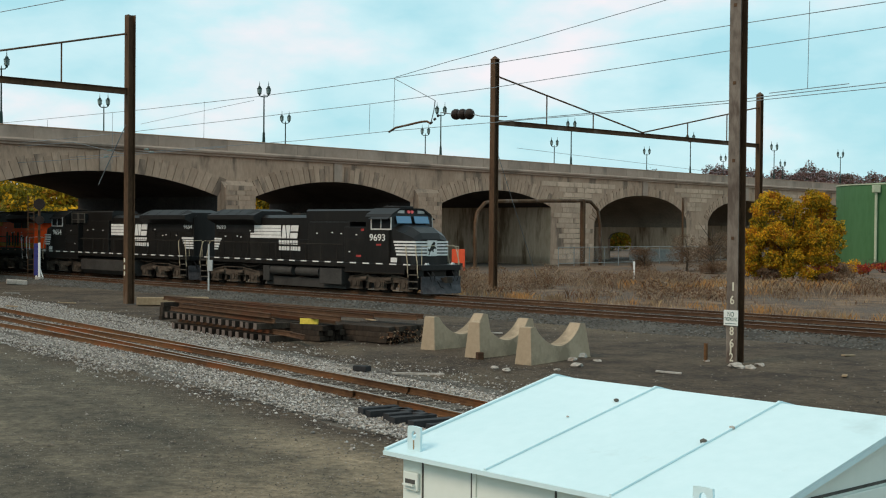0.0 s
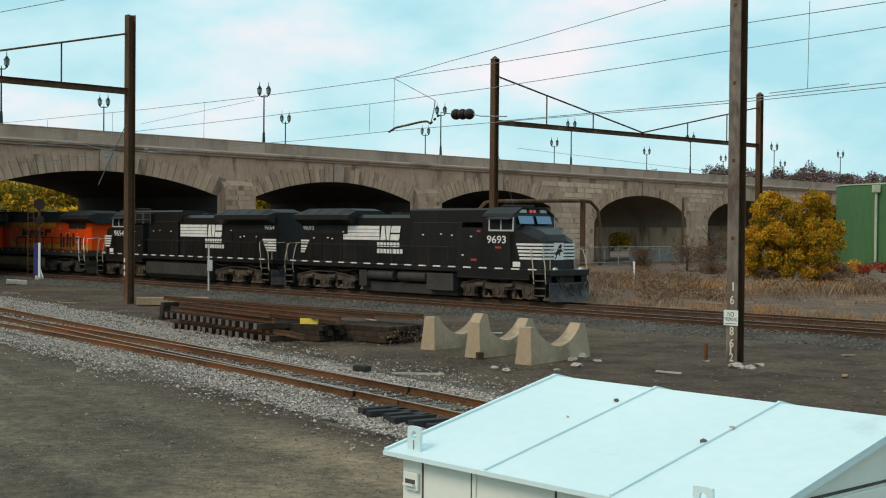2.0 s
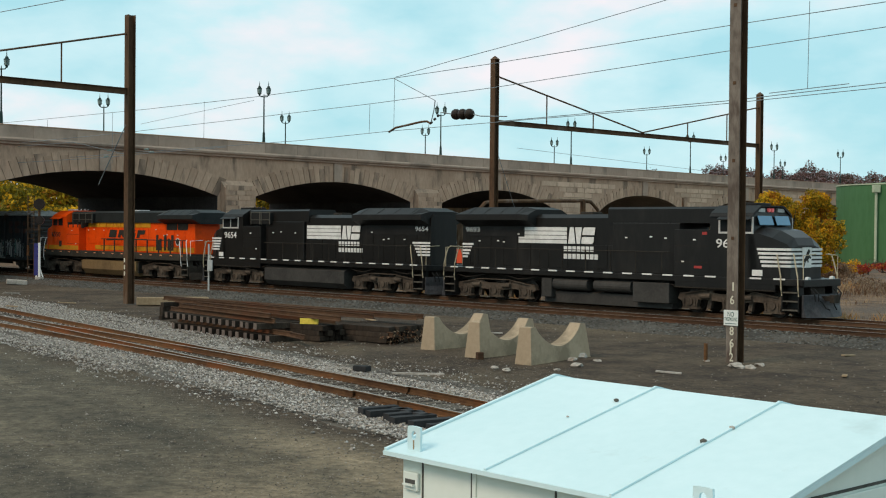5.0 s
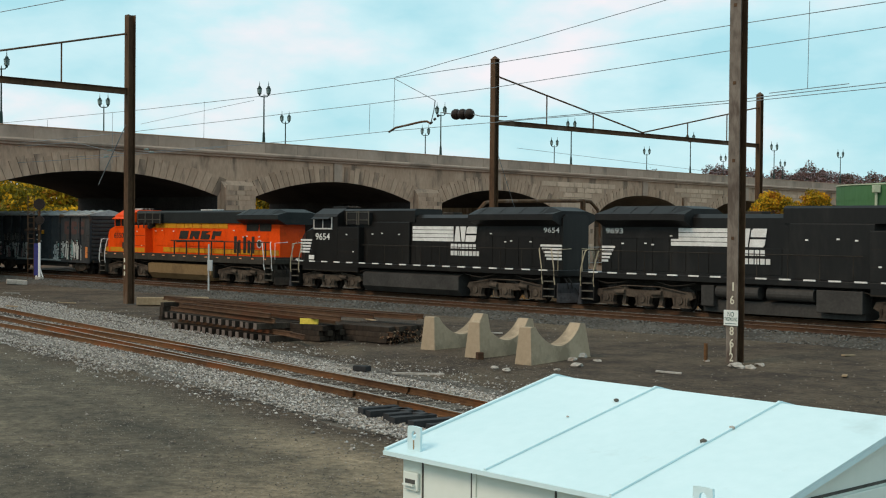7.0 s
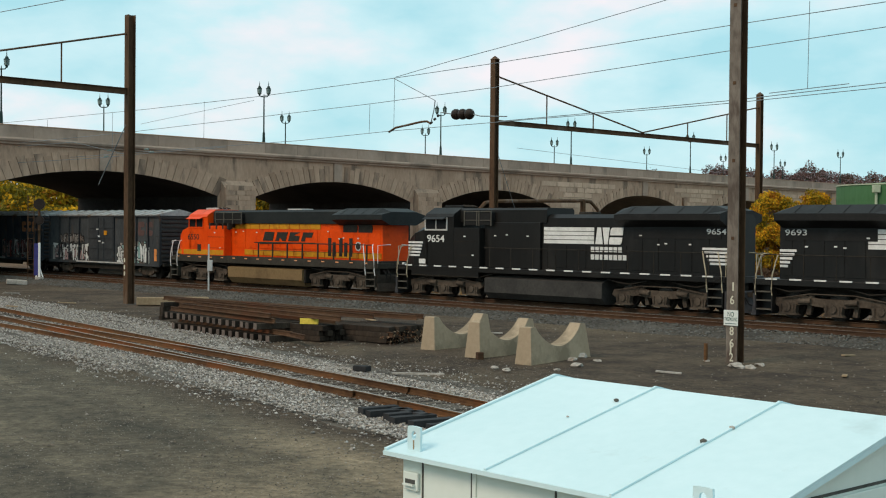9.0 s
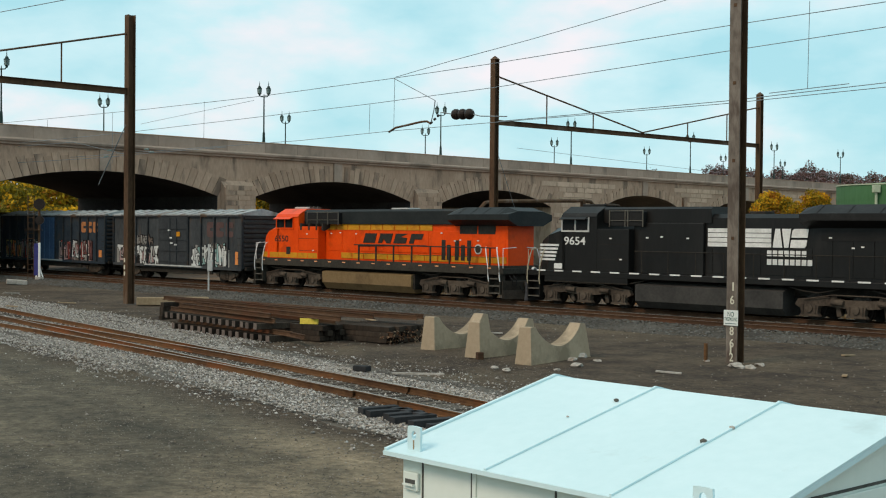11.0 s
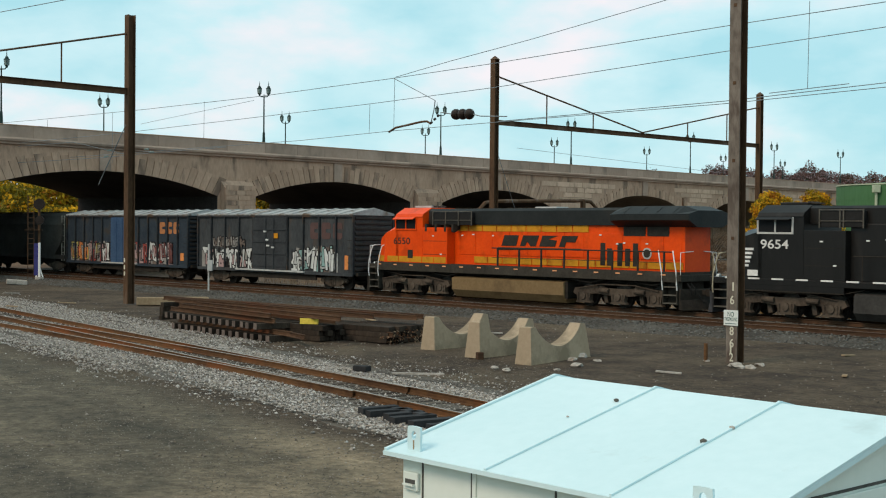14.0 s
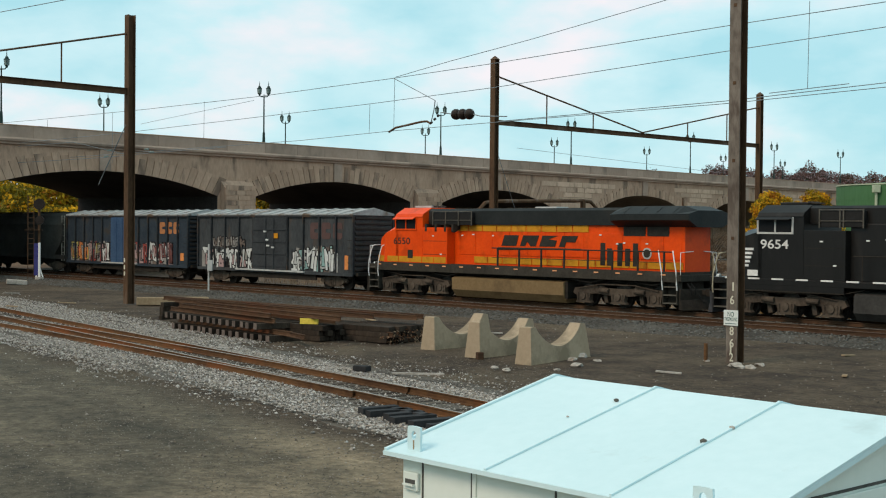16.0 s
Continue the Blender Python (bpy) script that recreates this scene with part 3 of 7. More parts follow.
def six_wheel_truck(parent, cx, sign, mat):
    """Three-axle truck: cast side frames with pedestals over each axle box, springs, brake gear."""
    t = part("truck", bx(-2.2, 2.2, -0.5, 0.5, 0.55, 0.85, 0.04), mat, parent, "grimy cast three-axle truck", pose(cx, 0, 0))
    for s in (-1, 1):
        y0, y1 = s * 1.02, s * 1.24
        bm = bmesh.new()
        prof = [(-2.72, 0.62), (-2.6, 0.86), (-2.0, 0.9), (-1.5, 1.0), (-0.6, 0.88), (0.6, 0.88), (1.5, 1.0), (2.0, 0.9), (2.6, 0.86), (2.72, 0.62), (2.5, 0.5), (1.3, 0.62), (0.6, 0.55), (-0.6, 0.55), (-1.3, 0.62), (-2.5, 0.5)]
        prism(bm, prof, "y", min(y0, y1), max(y0, y1))
        for ax in (-2.05, 0, 2.05):
            prism(bm, [(ax - 0.42, 0.62), (ax + 0.42, 0.62), (ax + 0.36, 0.30), (ax + 0.46, 0.18), (ax - 0.46, 0.18), (ax - 0.36, 0.30)], "y", s * 1.05, s * 1.30)
            tube(bm, [(ax, s * 1.28, 0.5), (ax, s * 1.36, 0.5)], 0.17, 12)
            for dx in (-0.28, 0.28):
                tube(bm, [(ax + dx, s * 1.32, 0.3), (ax + dx, s * 1.32, 0.62)], 0.035, 6)
        for ax in (-1.03, 1.03):
            tube(bm, [(ax, s * 1.15, 0.62), (ax, s * 1.15, 1.0)], 0.13, 10)
            tube(bm, [(ax - 0.5, s * 1.3, 0.75), (ax + 0.05, s * 1.3, 0.78)], 0.11, 10)
            prism(bm, [(ax - 0.3, 0.22), (ax - 0.1, 0.2), (ax - 0.02, 0.6), (ax - 0.22, 0.62)], "y", s * 0.9, s * 1.08)
        tube(bm, [(-2.3, s * 1.3, 0.85), (-1.0, s * 1.34, 1.06), (1.0, s * 1.34, 1.06), (2.3, s * 1.3, 0.85)], 0.025, 5)
        part("side_frame", bm, mat, t)
    for ax in (-2.05, 0, 2.05):
        wheelset(t, ax, 0.53, sign)
    for w in WHEELS[-3:]:
        w[0].matrix_basis = pose(w[1], 0, 0.53)
    return t


def four_wheel_truck(parent, cx, mat):
    t = part("truck", bx(-0.25, 0.25, -1.0, 1.0, 0.45, 0.75, 0.04), mat, parent, "two-axle freight truck with cast side frames", pose(cx, 0, 0))
    for s in (-1, 1):
        bm = bmesh.new()
        prism(bm, [(-1.2, 0.5), (-1.15, 0.66), (-0.6, 0.72), (-0.35, 0.82), (0.35, 0.82), (0.6, 0.72), (1.15, 0.66), (1.2, 0.5), (0.95, 0.42), (0.5, 0.24), (0.3, 0.2), (-0.3, 0.2), (-0.5, 0.24), (-0.95, 0.42)], "y", min(s * 1.0, s * 1.15), max(s * 1.0, s * 1.15))
        for dx in (-0.16, 0.0, 0.16):
            tube(bm, [(dx, s * 1.17, 0.3), (dx, s * 1.17, 0.62)], 0.06, 8)
        for ax in (-0.88, 0.88):
            tube(bm, [(ax, s * 1.1, 0.5), (ax, s * 1.22, 0.5)], 0.12, 10)
        part("side_frame", bm, mat, t)
    for ax in (-0.88, 0.88):
        wheelset(t, ax, 0.46, 1)
    for w in WHEELS[-2:]:
        w[0].matrix_basis = pose(w[1], 0, 0.46)
    return t


def coupler(parent, x, s, mat):
    bm = bmesh.new()
    box(bm, min(x, x - s * 0.6), max(x, x - s * 0.6), -0.09, 0.09, 0.74, 0.94)
    prism(bm, [(x - s * 0.02, -0.2), (x + s * 0.2, -0.22), (x + s * 0.26, -0.05), (x + s * 0.14, 0.02), (x + s * 0.2, 0.2), (x - s * 0.02, 0.16)], "z", 0.68, 1.0)
    part("coupler", bm, mat, parent, "steel knuckle coupler")
    for y in (-0.45, 0.4):
        part("air_hose", tb([(x - s * 0.45, y, 0.85), (x - s * 0.2, y, 0.7), (x - s * 0.05, y * 0.9, 0.45), (x + s * 0.05, y * 0.6, 0.4)], 0.03, 6), M["rubber"], parent)


def steps_unit(parent, x0, x1, side, mat, rail_mat):
    """Corner stairwell with four treads and two grab rails."""
    bm = bmesh.new()
    lo, hi = min(side * 1.12, side * 1.5), max(side * 1.12, side * 1.5)
    box(bm, x0 - 0.05, x0, lo, hi, 0.3, 1.6)
    box(bm, x1, x1 + 0.05, lo, hi, 0.3, 1.6)
    box(bm, x0, x1, min(side * 1.1, side * 1.14), max(side * 1.1, side * 1.14), 0.3, 1.6)
    part("stairwell", bm, mat, parent)
    for k in range(4):
        z = 0.34 + 0.36 * k
        part("tread", bx(x0, x1, lo, hi, z, z + 0.05), M["tread"], parent)
    for x in (x0 - 0.04, x1 + 0.04):
        d = -0.3 if x > 0 else 0.3
        part("grab_rail", tb([(x, side * 1.5, 0.95), (x, side * 1.55, 1.2), (x + d * 0.1, side * 1.55, 1.75), (x + d * 0.55, side * 1.52, 2.3), (x + d * 0.8, side * 1.48, 2.58), (x + d * 1.15, side * 1.36, 2.66)], 0.03, 6), rail_mat, parent)


def brand_bars(parent, side, left, z0, z1, width, mat):
    """Five broad bars and two slanted blocks, read from the left."""
    dx = 1 if side < 0 else -1
    y = side * 0.985
    ya, yb = sorted((y, y + side * 0.012))
    n, gap = 4, 0.028
    h = (z1 - z0 - gap * (n - 1)) / n
    for k in range(n):
        x1 = left + dx * width * 0.66
        part("stripe", bx(min(left, x1), max(left, x1), ya, yb, z0 + k * (h + gap), z0 + k * (h + gap) + h), mat, parent)
    # two broad slanted blocks, each with one slit
    hh, lean = z1 - z0, 0.12

    def slab(name, pts):
        part(name, prism(bmesh.new(), [(left + dx * (px + lean * pz / hh), z0 + pz) for px, pz in pts], "y", ya, yb), mat, parent)

    a, w = width * 0.675, width * 0.155
    slab("brand_block", [(a, 0), (a + w * 0.62, 0), (a + w * 0.30, hh), (a, hh)])
    slab("brand_block", [(a + w * 0.74, 0), (a + w, 0), (a + w, hh), (a + w * 0.42, hh)])
    a += w * 1.1
    slab("brand_block", [(a, 0), (a + w * 0.9, 0), (a + w, hh * 0.1), (a + w, hh * 0.42), (a, hh * 0.42)])
    slab("brand_block", [(a, hh * 0.54), (a + w, hh * 0.54), (a + w, hh), (a + w * 0.12, hh), (a, hh * 0.9)])
    # two lines of small lettering as plain bars
    for row, (zl, count, start) in enumerate(((z0 - 0.36, 7, 0.62), (z0 - 0.72, 8, 0.62))):
        for k in range(count):
            xl = left + dx * (width * start + k * 0.27)
            part("lettering_bar", bx(min(xl, xl + dx * 0.21), max(xl, xl + dx * 0.21), ya, yb, zl, zl + 0.24), mat, parent)


def door_lines(parent, side, xs, z0, z1, mat, y):
    for a, b in zip(xs, xs[1:]):
        ya, yb = sorted((side * y, side * (y + 0.022)))
        part("hood_door", bx(a + 0.025, b - 0.025, ya, yb, z0, z1, 0.008), mat, parent)


def locomotive(number, livery, label):
    L = empty("locomotive")
    dark = livery == "black"
    rear = -9.55 if number == "9693" else -10.35
    body = M["ns_black"] if dark else M["orange"]
    top = M["ns_black"] if dark else M["dark_green_black"]
    under, rail = M["underframe"], (M["rail_cream"] if dark else M["rail_white"])
    sill_mat = M["ns_black"] if dark else M["sill_dark"]
    # frame and walkway
    part("frame", bx(-10.45, 10.45, -1.5, 1.5, 1.36, 1.62, 0.02), sill_mat, L)
    part("centre_sill", bx(-10.3, 10.3, -0.55, 0.55, 0.95, 1.36), under, L)
    if not dark:
        part("side_band", bx(-10.4, 9.8, -1.515, 1.515, 1.30, 1.74), M["sill_dark"], L)
    # nose and cab
    bm = bmesh.new()
    def sec(x, yb, zb, yt, zt, zr):
        return [bm.verts.new((x, s * yy, zz)) for s, yy, zz in ((-1, yb, zb), (-1, yt, zt), (-1, yt * 0.55, zr), (1, yt * 0.55, zr), (1, yt, zt), (1, yb, zb))]
    rings = [sec(9.72, 1.2, 1.62, 1.15, 2.85, 3.0), sec(9.55, 1.32, 1.62, 1.22, 3.05, 3.32), sec(9.0, 1.5, 1.62, 1.44, 3.3, 3.62), sec(8.1, 1.5, 1.62, 1.5, 3.55, 3.78), sec(7.9, 1.5, 1.62, 1.5, 3.6, 3.8)]
    for a, b in zip(rings, rings[1:]):
        for k in range(6):
            bm.faces.new((a[k], a[(k + 1) % 6], b[(k + 1) % 6], b[k]))
    bm.faces.new(rings[0][::-1]); bm.faces.new(rings[-1])
    part("nose", bm, body, L)
    bm = bmesh.new()
    prof = [(-1.5, 1.62), (-1.5, 4.2), (-1.38, 4.3), (-0.85, 4.6), (0.85, 4.6), (1.38, 4.3), (1.5, 4.2), (1.5, 1.62)]
    v = []
    for x, lean in ((6.0, 0), (8.35, 1)):
        v.append([bm.verts.new((x - (0.0 if not lean else max(0, z - 3.5) * 0.36), y, z)) for y, z in prof])
    bm.faces.new(v[0]); bm.faces.new(v[1][::-1])
    for k in range(8):
        bm.faces.new((v[0][k], v[0][(k + 1) % 8], v[1][(k + 1) % 8], v[1][k]))
    part("cab", bm, body, L)
    bm = prism(bmesh.new(), [(-1.56, 4.18), (-1.44, 4.34), (-0.86, 4.66), (0.86, 4.66), (1.44, 4.34), (1.56, 4.18), (1.4, 4.24), (0.8, 4.6), (-0.8, 4.6), (-1.4, 4.24)], "x", 6.0, 8.12)
    part("cab_roof", bm, body if not dark else M["ns_roof"], L)
    part("roof_unit", bx(6.4, 7.7, -0.5, 0.5, 4.66, 4.78, 0.03), M["ns_roof"] if dark else M["pale_grey"], L)
    for yc in (-0.3, 0.0, 0.3):
        part("horn", tb([(6.1, yc, 4.72), (6.5, yc, 4.76)], 0.03, 8, 0.07), under, L)
    for s in (-1, 1):
        # side windows: frame, two panes, sun visor
        bm = bmesh.new()
        ya, yb = sorted((s * 1.495, s * 1.54))
        for x0, x1, z0, z1 in ((6.45, 8.15, 3.46, 3.54), (6.45, 8.15, 4.08, 4.16), (6.45, 6.53, 3.54, 4.08), (8.07, 8.15, 3.54, 4.08), (7.26, 7.33, 3.54, 4.08)):
            box(bm, x0, x1, ya, yb, z0, z1)
        w = part("side_window", bm, M["pale_grey"] if dark else M["orange"], L)
        for x0, x1 in ((6.53, 7.26), (7.33, 8.07)):
            part("pane", bx(x0, x1, *sorted((s * 1.498, s * 1.515)), 3.54, 4.08), M["cab_glass"], w)
        part("sun_visor", prism(bmesh.new(), [(s * 1.5, 4.2), (s * 1.78, 4.06), (s * 1.78, 4.03), (s * 1.5, 4.17)], "x", 6.5, 8.1), body if not dark else M["ns_roof"], L)
        # windscreens
        tilt = math.degrees(math.atan(0.36))
        bm = bx(-0.02, 0.02, min(s * 0.12, s * 1.18), max(s * 0.12, s * 1.18), -0.21, 0.21, 0.015)
        part("windscreen", bm, M["blue_glass"], L, "blue reflecting windscreen pane", pose(8.19, 0, 4.02, 0, -tilt, 0))
        # flush side behind the cab, up to the hood
        gx0 = 3.5 if dark else 2.55
        if dark:
            part("cab_skirt", bx(4.2, 9.2, *sorted((s * 1.42, s * 1.496)), 1.14, 1.40, 0.01), sill_mat, L)
            part("skirt_lip", bx(4.2, 9.2, *sorted((s * 1.40, s * 1.52)), 1.10, 1.14), under, L)
        else:
            for xf in (5.75, 5.0, 4.3, 3.75):
                part("roof_bracket", prism(bmesh.new(), [(s * 1.0, 3.80), (s * 1.52, 3.80), (s * 1.52, 3.42), (s * 1.40, 3.36), (s * 1.0, 3.55)], "x", xf - 0.07, xf + 0.07), M["vent_dark"], L)
            part("side_vent", bx(6.75, 7.15, *sorted((s * 1.5, s * 1.515)), 1.98, 2.42), M["vent_dark"], L)
        part("side_cabinet", bx(4.15, 6.0, *sorted((s * 0.95, s * 1.5)), 1.62, 3.62, 0.02), body, L)
        for z in (2.2, 2.9):
            part("cabinet_seam", bx(4.2, 5.95, *sorted((s * 1.5, s * 1.508)), z, z + 0.02), under, L)
        if dark and s < 0:
            continue_side = False
        else:
            continue_side = True
            part("grille", bx(gx0, 5.4, *sorted((s * 1.02, s * 1.3)), 3.75, 4.42, 0.02), M["ns_roof"], L)
        for xg in ((3.5, 4.35, 4.5, 5.4) if dark else (gx0, 3.5, 4.45, 5.4)) if continue_side else ():
            part("grille_post", bx(xg - 0.025, xg + 0.025, *sorted((s * 1.3, s * 1.345)), 3.72, 4.48), M["tread"], L)
        for z in (4.0, 4.44) if continue_side else ():
            part("grille_bar", tb([(gx0, s * 1.33, z), (5.4, s * 1.33, z)], 0.022, 5), M["tread"], L)
    # number boards and head lamps above the windscreen
    part("number_board", bx(7.86, 8.06, -1.0, -0.5, 4.38, 4.54), M["pale_grey"], L)
    part("number_board", bx(7.86, 8.06, 0.5, 1.0, 4.38, 4.54), M["pale_grey"], L)
    for yc in (-0.18, 0.08):
        part("headlight", tb([(7.95, yc, 4.46), (8.08, yc, 4.46)], 0.085, 12), M["red_lamp"] if dark else M["pale_grey"], L)
    for yc in (-0.95, 0.95):
        part("ditch_light", tb([(10.3, yc, 1.62), (10.45, yc, 1.62)], 0.11, 12), M["lamp_off"], L)
    # hood
    hood_top = 4.3 if dark else 4.28
    prof = [(-0.95, 1.62), (-0.95, hood_top - 0.18), (-0.72, hood_top), (0.72, hood_top), (0.95, hood_top - 0.18), (0.95, 1.62)]
    part("hood", prism(bmesh.new(), prof, "x", rear, 4.15), body, L)
    if dark:
        prof2 = [(-1.02, 3.9), (-1.02, 4.52), (-0.9, 4.62), (0.9, 4.62), (1.02, 4.52), (1.02, 3.9)]
        part("blower_housing", prism(bmesh.new(), prof2, "x", 0.05, 6.0), top, L)
        part("lower_housing", bx(0.4, 4.15, -1.12, 1.12, 1.62, 3.9, 0.03), body, L)
        part("exhaust_stack", bx(-2.2, -1.4, -0.35, 0.35, 4.28, 4.42, 0.03), under, L)
    else:
        prof2 = [(-1.06, 3.78), (-1.06, 4.48), (-0.9, 4.6), (0.9, 4.6), (1.06, 4.48), (1.06, 3.78)]
        part("roof_housing", prism(bmesh.new(), prof2, "x", -7.0, 6.0), top, L)
        part("exhaust_stack", bx(-2.4, -1.0, -0.45, 0.45, 4.58, 4.68, 0.03), M["pale_grey"], L)
    # radiator cab: overhanging wings with a sloped roof
    r0, r1 = (rear + 0.1, -4.5) if dark else (-11.0, -6.6)
    bm = bmesh.new()
    prof = [(-1.6, 4.02), (-1.6, 4.3), (-0.92, 4.66), (0.92, 4.66), (1.6, 4.3), (1.6, 4.02), (0.95, 3.72), (-0.95, 3.72)]
    a = [bm.verts.new((r0, y, z - (0.2 if abs(y) < 1 and z > 4.5 else 0.0))) for y, z in prof]
    b = [bm.verts.new((r0 + 0.7, y, z)) for y, z in prof]
    c = [bm.verts.new((r1 - 0.6, y, z)) for y, z in prof]
    e_ = [bm.verts.new((r1, y * (1 if abs(y) < 1 else 0.97), z - (0.12 if z > 4.5 else 0.03))) for y, z in prof]
    bm.faces.new(a[::-1]); bm.faces.new(e_)
    for p, q in ((a, b), (b, c), (c, e_)):
        for k in range(8):
            bm.faces.new((p[k], p[(k + 1) % 8], q[(k + 1) % 8], q[k]))
    rad = part("radiator_housing", bm, M["ns_roof"] if dark else top, L)
    for s in (-1, 1):
        for k in range(4):
            xk = r0 + 0.9 + k * (r1 - r0 - 1.7) / 3
            part("radiator_slat", bx(xk - 0.015, xk + 0.015, -0.33, 0.33, -0.0, 0.012), M["ns_roof"] if dark else top, rad, m=pose(0, s * 1.26, 4.487, 27.9 if s < 0 else -27.9, 0, 0))
        # hood doors
        if dark:
            door_lines(L, s, [rear + 0.15, -9.3 if rear < -10 else -8.95, -8.4, -7.5, -6.6, -5.7, -4.8], 1.75, 3.65, body, 0.95)
            door_lines(L, s, [-4.8, -3.6, -2.4, -1.2, 0.0, 0.38], 1.75, 2.85, body, 0.95)
            part("air_intake", bx(max(-9.9, rear + 0.25), -5.2, *sorted((s * 0.96, s * 1.0)), 3.2, 3.68), M["ns_roof"], L)
        else:
            door_lines(L, s, [-10.2, -9.2, -7.9, -6.9, -5.7, -4.6, -3.4, -2.2, -1.0, 0.2, 1.4, 2.6, 3.8], 2.25, 3.42, body, 0.95)
            for zb in (1.84, 3.45):
                for k in range(13 if zb < 2 else 9):
                    x0 = (-10.3 if zb < 2 else -4.9) + k * 1.0
                    part("yellow_panel", bx(x0 + 0.03, x0 + 0.97, *sorted((s * 0.95, s * 0.985)), zb, zb + 0.32), M["yellow_band"], L)
            for k in range(6):
                x0 = 4.2 + k * 0.92
                part("yellow_panel", bx(x0 + 0.03, min(x0 + 0.9, 9.6), *sorted((s * 1.49, s * 1.512)) if x0 < 8.6 else sorted((s * 1.3, s * 1.44)), 1.78, 2.08), M["yellow_band"], L)
            for k, (xv, hv) in enumerate(((-5.75, 1.05), (-6.15, 0.8), (-6.75, 1.05), (-7.2, 0.8), (-7.65, 1.05))):
                part("vent", bx(xv - 0.14, xv + 0.14, *sorted((s * 0.97, s * 0.995)), 1.92, 1.92 + hv), M["vent_dark"], L)
            for x0, x1 in ((-8.2, -6.95), (-9.5, -8.3)):
                part("intake_screen", bx(x0, x1, *sorted((s * 0.95, s * 0.985)), 3.3, 3.72), M["vent_dark"], L)
            part("emblem", tb([(-8.3, s * 0.97, 2.52), (-8.3, s * 0.995, 2.52)], 0.26, 20), M["pale_grey"], L)
            part("emblem_core", tb([(-8.3, s * 0.99, 2.52), (-8.3, s * 1.002, 2.52)], 0.19, 20), M["vent_dark"], L)
        # walkway hand rail
        xs = [-9.6 + 1.45 * k for k in range(10 if dark else 9)]
        xs = [x for x in xs if x < (4.1 if dark else 1.9)]
        for x in xs:
            part("stanchion", tb([(x, s * 1.46, 1.62), (x, s * 1.46, 2.62)], 0.02 if dark else 0.05, 6), under if dark else M["vent_dark"], L)
        part("hand_rail", tb([(xs[0] - 0.4, s * 1.46, 2.62), (xs[-1] + 0.4, s * 1.46, 2.62)], 0.022 if dark else 0.035, 6), under if dark else M["vent_dark"], L)
        if not dark:
            part("hand_rail", tb([(xs[0] - 0.4, s * 1.46, 2.15), (xs[-1] + 0.4, s * 1.46, 2.15)], 0.016, 6), M["vent_dark"], L)
        # reflector strips along the sill
        n = 18 if dark else 16
        for k in range(n):
            x = -9.6 + k * (19.0 / (n - 1))
            ln = 0.27 if dark else 0.13
            part("reflector", bx(x - ln, x + ln, *sorted((s * 1.5, s * 1.53)), 1.585, 1.65 if dark else 1.64), M["reflector_white"] if dark else M["reflector_orange"], L)
        # small white marks
        for k, (xm, zm) in enumerate(((3.4, 3.2), (2.6, 3.25), (1.2, 3.2), (5.2, 3.15), (4.6, 2.2), (-5.6, 3.3), (-6.6, 2.9), (-7.0, 2.95), (-8.3, 2.93))):
            off = 1.12 if 0.4 < xm < 4.1 else (1.5 if xm > 4.1 else 0.99)
            part("stencil_mark", bx(xm - 0.07, xm + 0.07, *sorted((s * off, s * (off + 0.012))), zm, zm + 0.06), M["reflector_white"], L)
        # steps and end rails
        steps_unit(L, 9.55, 10.25, s, sill_mat, rail)
        steps_unit(L, -10.3, -9.6, s, sill_mat, rail)
        part("hand_rail", tb([(10.4, s * 1.35, 1.62), (10.4, s * 1.35, 2.6), (10.4, s * 0.4, 2.65)], 0.022, 6), rail, L)
        part("hand_rail", tb([(-10.4, s * 1.35, 1.62), (-10.4, s * 1.35, 2.6), (-10.4, s * 0.4, 2.65)], 0.022, 6), rail, L)
        # number
        size = 0.52
        left = 6.3 if s < 0 else 8.0
        if dark:
            side_text("number", number, size, M["reflector_white"], L, left, s * 1.506, 2.87, 1.3)
            side_text("rear_number", number, 0.34, M["reflector_white"], L, rear + 0.25 if s < 0 else -9.15, s * 1.0, 3.42, 1.0)
            brand_bars(L, s, -5.6 if s < 0 else 0.25, 2.9, 3.68, 4.75, M["reflector_white"])
            part("data_plate", bx(8.1, 8.6, *sorted((s * 1.49, s * 1.515)), 1.72, 1.97, 0.01), M["reflector_white"], L, "white plate")
            for k in range(5):
                part("nose_stripe", bx(8.56 - 0.06 * k, 9.07, *sorted((s * 1.45, s * 1.512)), 2.1 + 0.17 * k, 2.2 + 0.17 * k), M["reflector_white"], L)
            for k in range(5):
                part("rear_stripe", bx(rear + 0.03, rear + (1.0 if rear < -10 else 0.4) + 0.1 * k, *sorted((s * 0.975, s * 1.0)), 2.1 + 0.16 * k, 2.2 + 0.16 * k), M["reflector_white"], L)
            if s > 0:
                continue
            part("red_mark", bx(5.6, 5.85, *sorted((s * 1.5, s * 1.512)), 3.4, 3.52), M["red_paint"], L)
            part("red_mark", bx(6.9, 7.3, *sorted((s * 1.5, s * 1.512)), 2.6, 2.7), M["red_paint"], L)
            part("red_mark", bx(5.2, 5.6, *sorted((s * 1.5, s * 1.512)), 1.95, 2.06), M["red_paint"], L)
        else:
            side_text("number", number, 0.5, M["vent_dark"], L, 7.05 if s < 0 else 8.3, s * 1.506, 2.72, 1.3)
            dx = 1 if s < 0 else -1
            x0 = -5.1 if s < 0 else 0.75
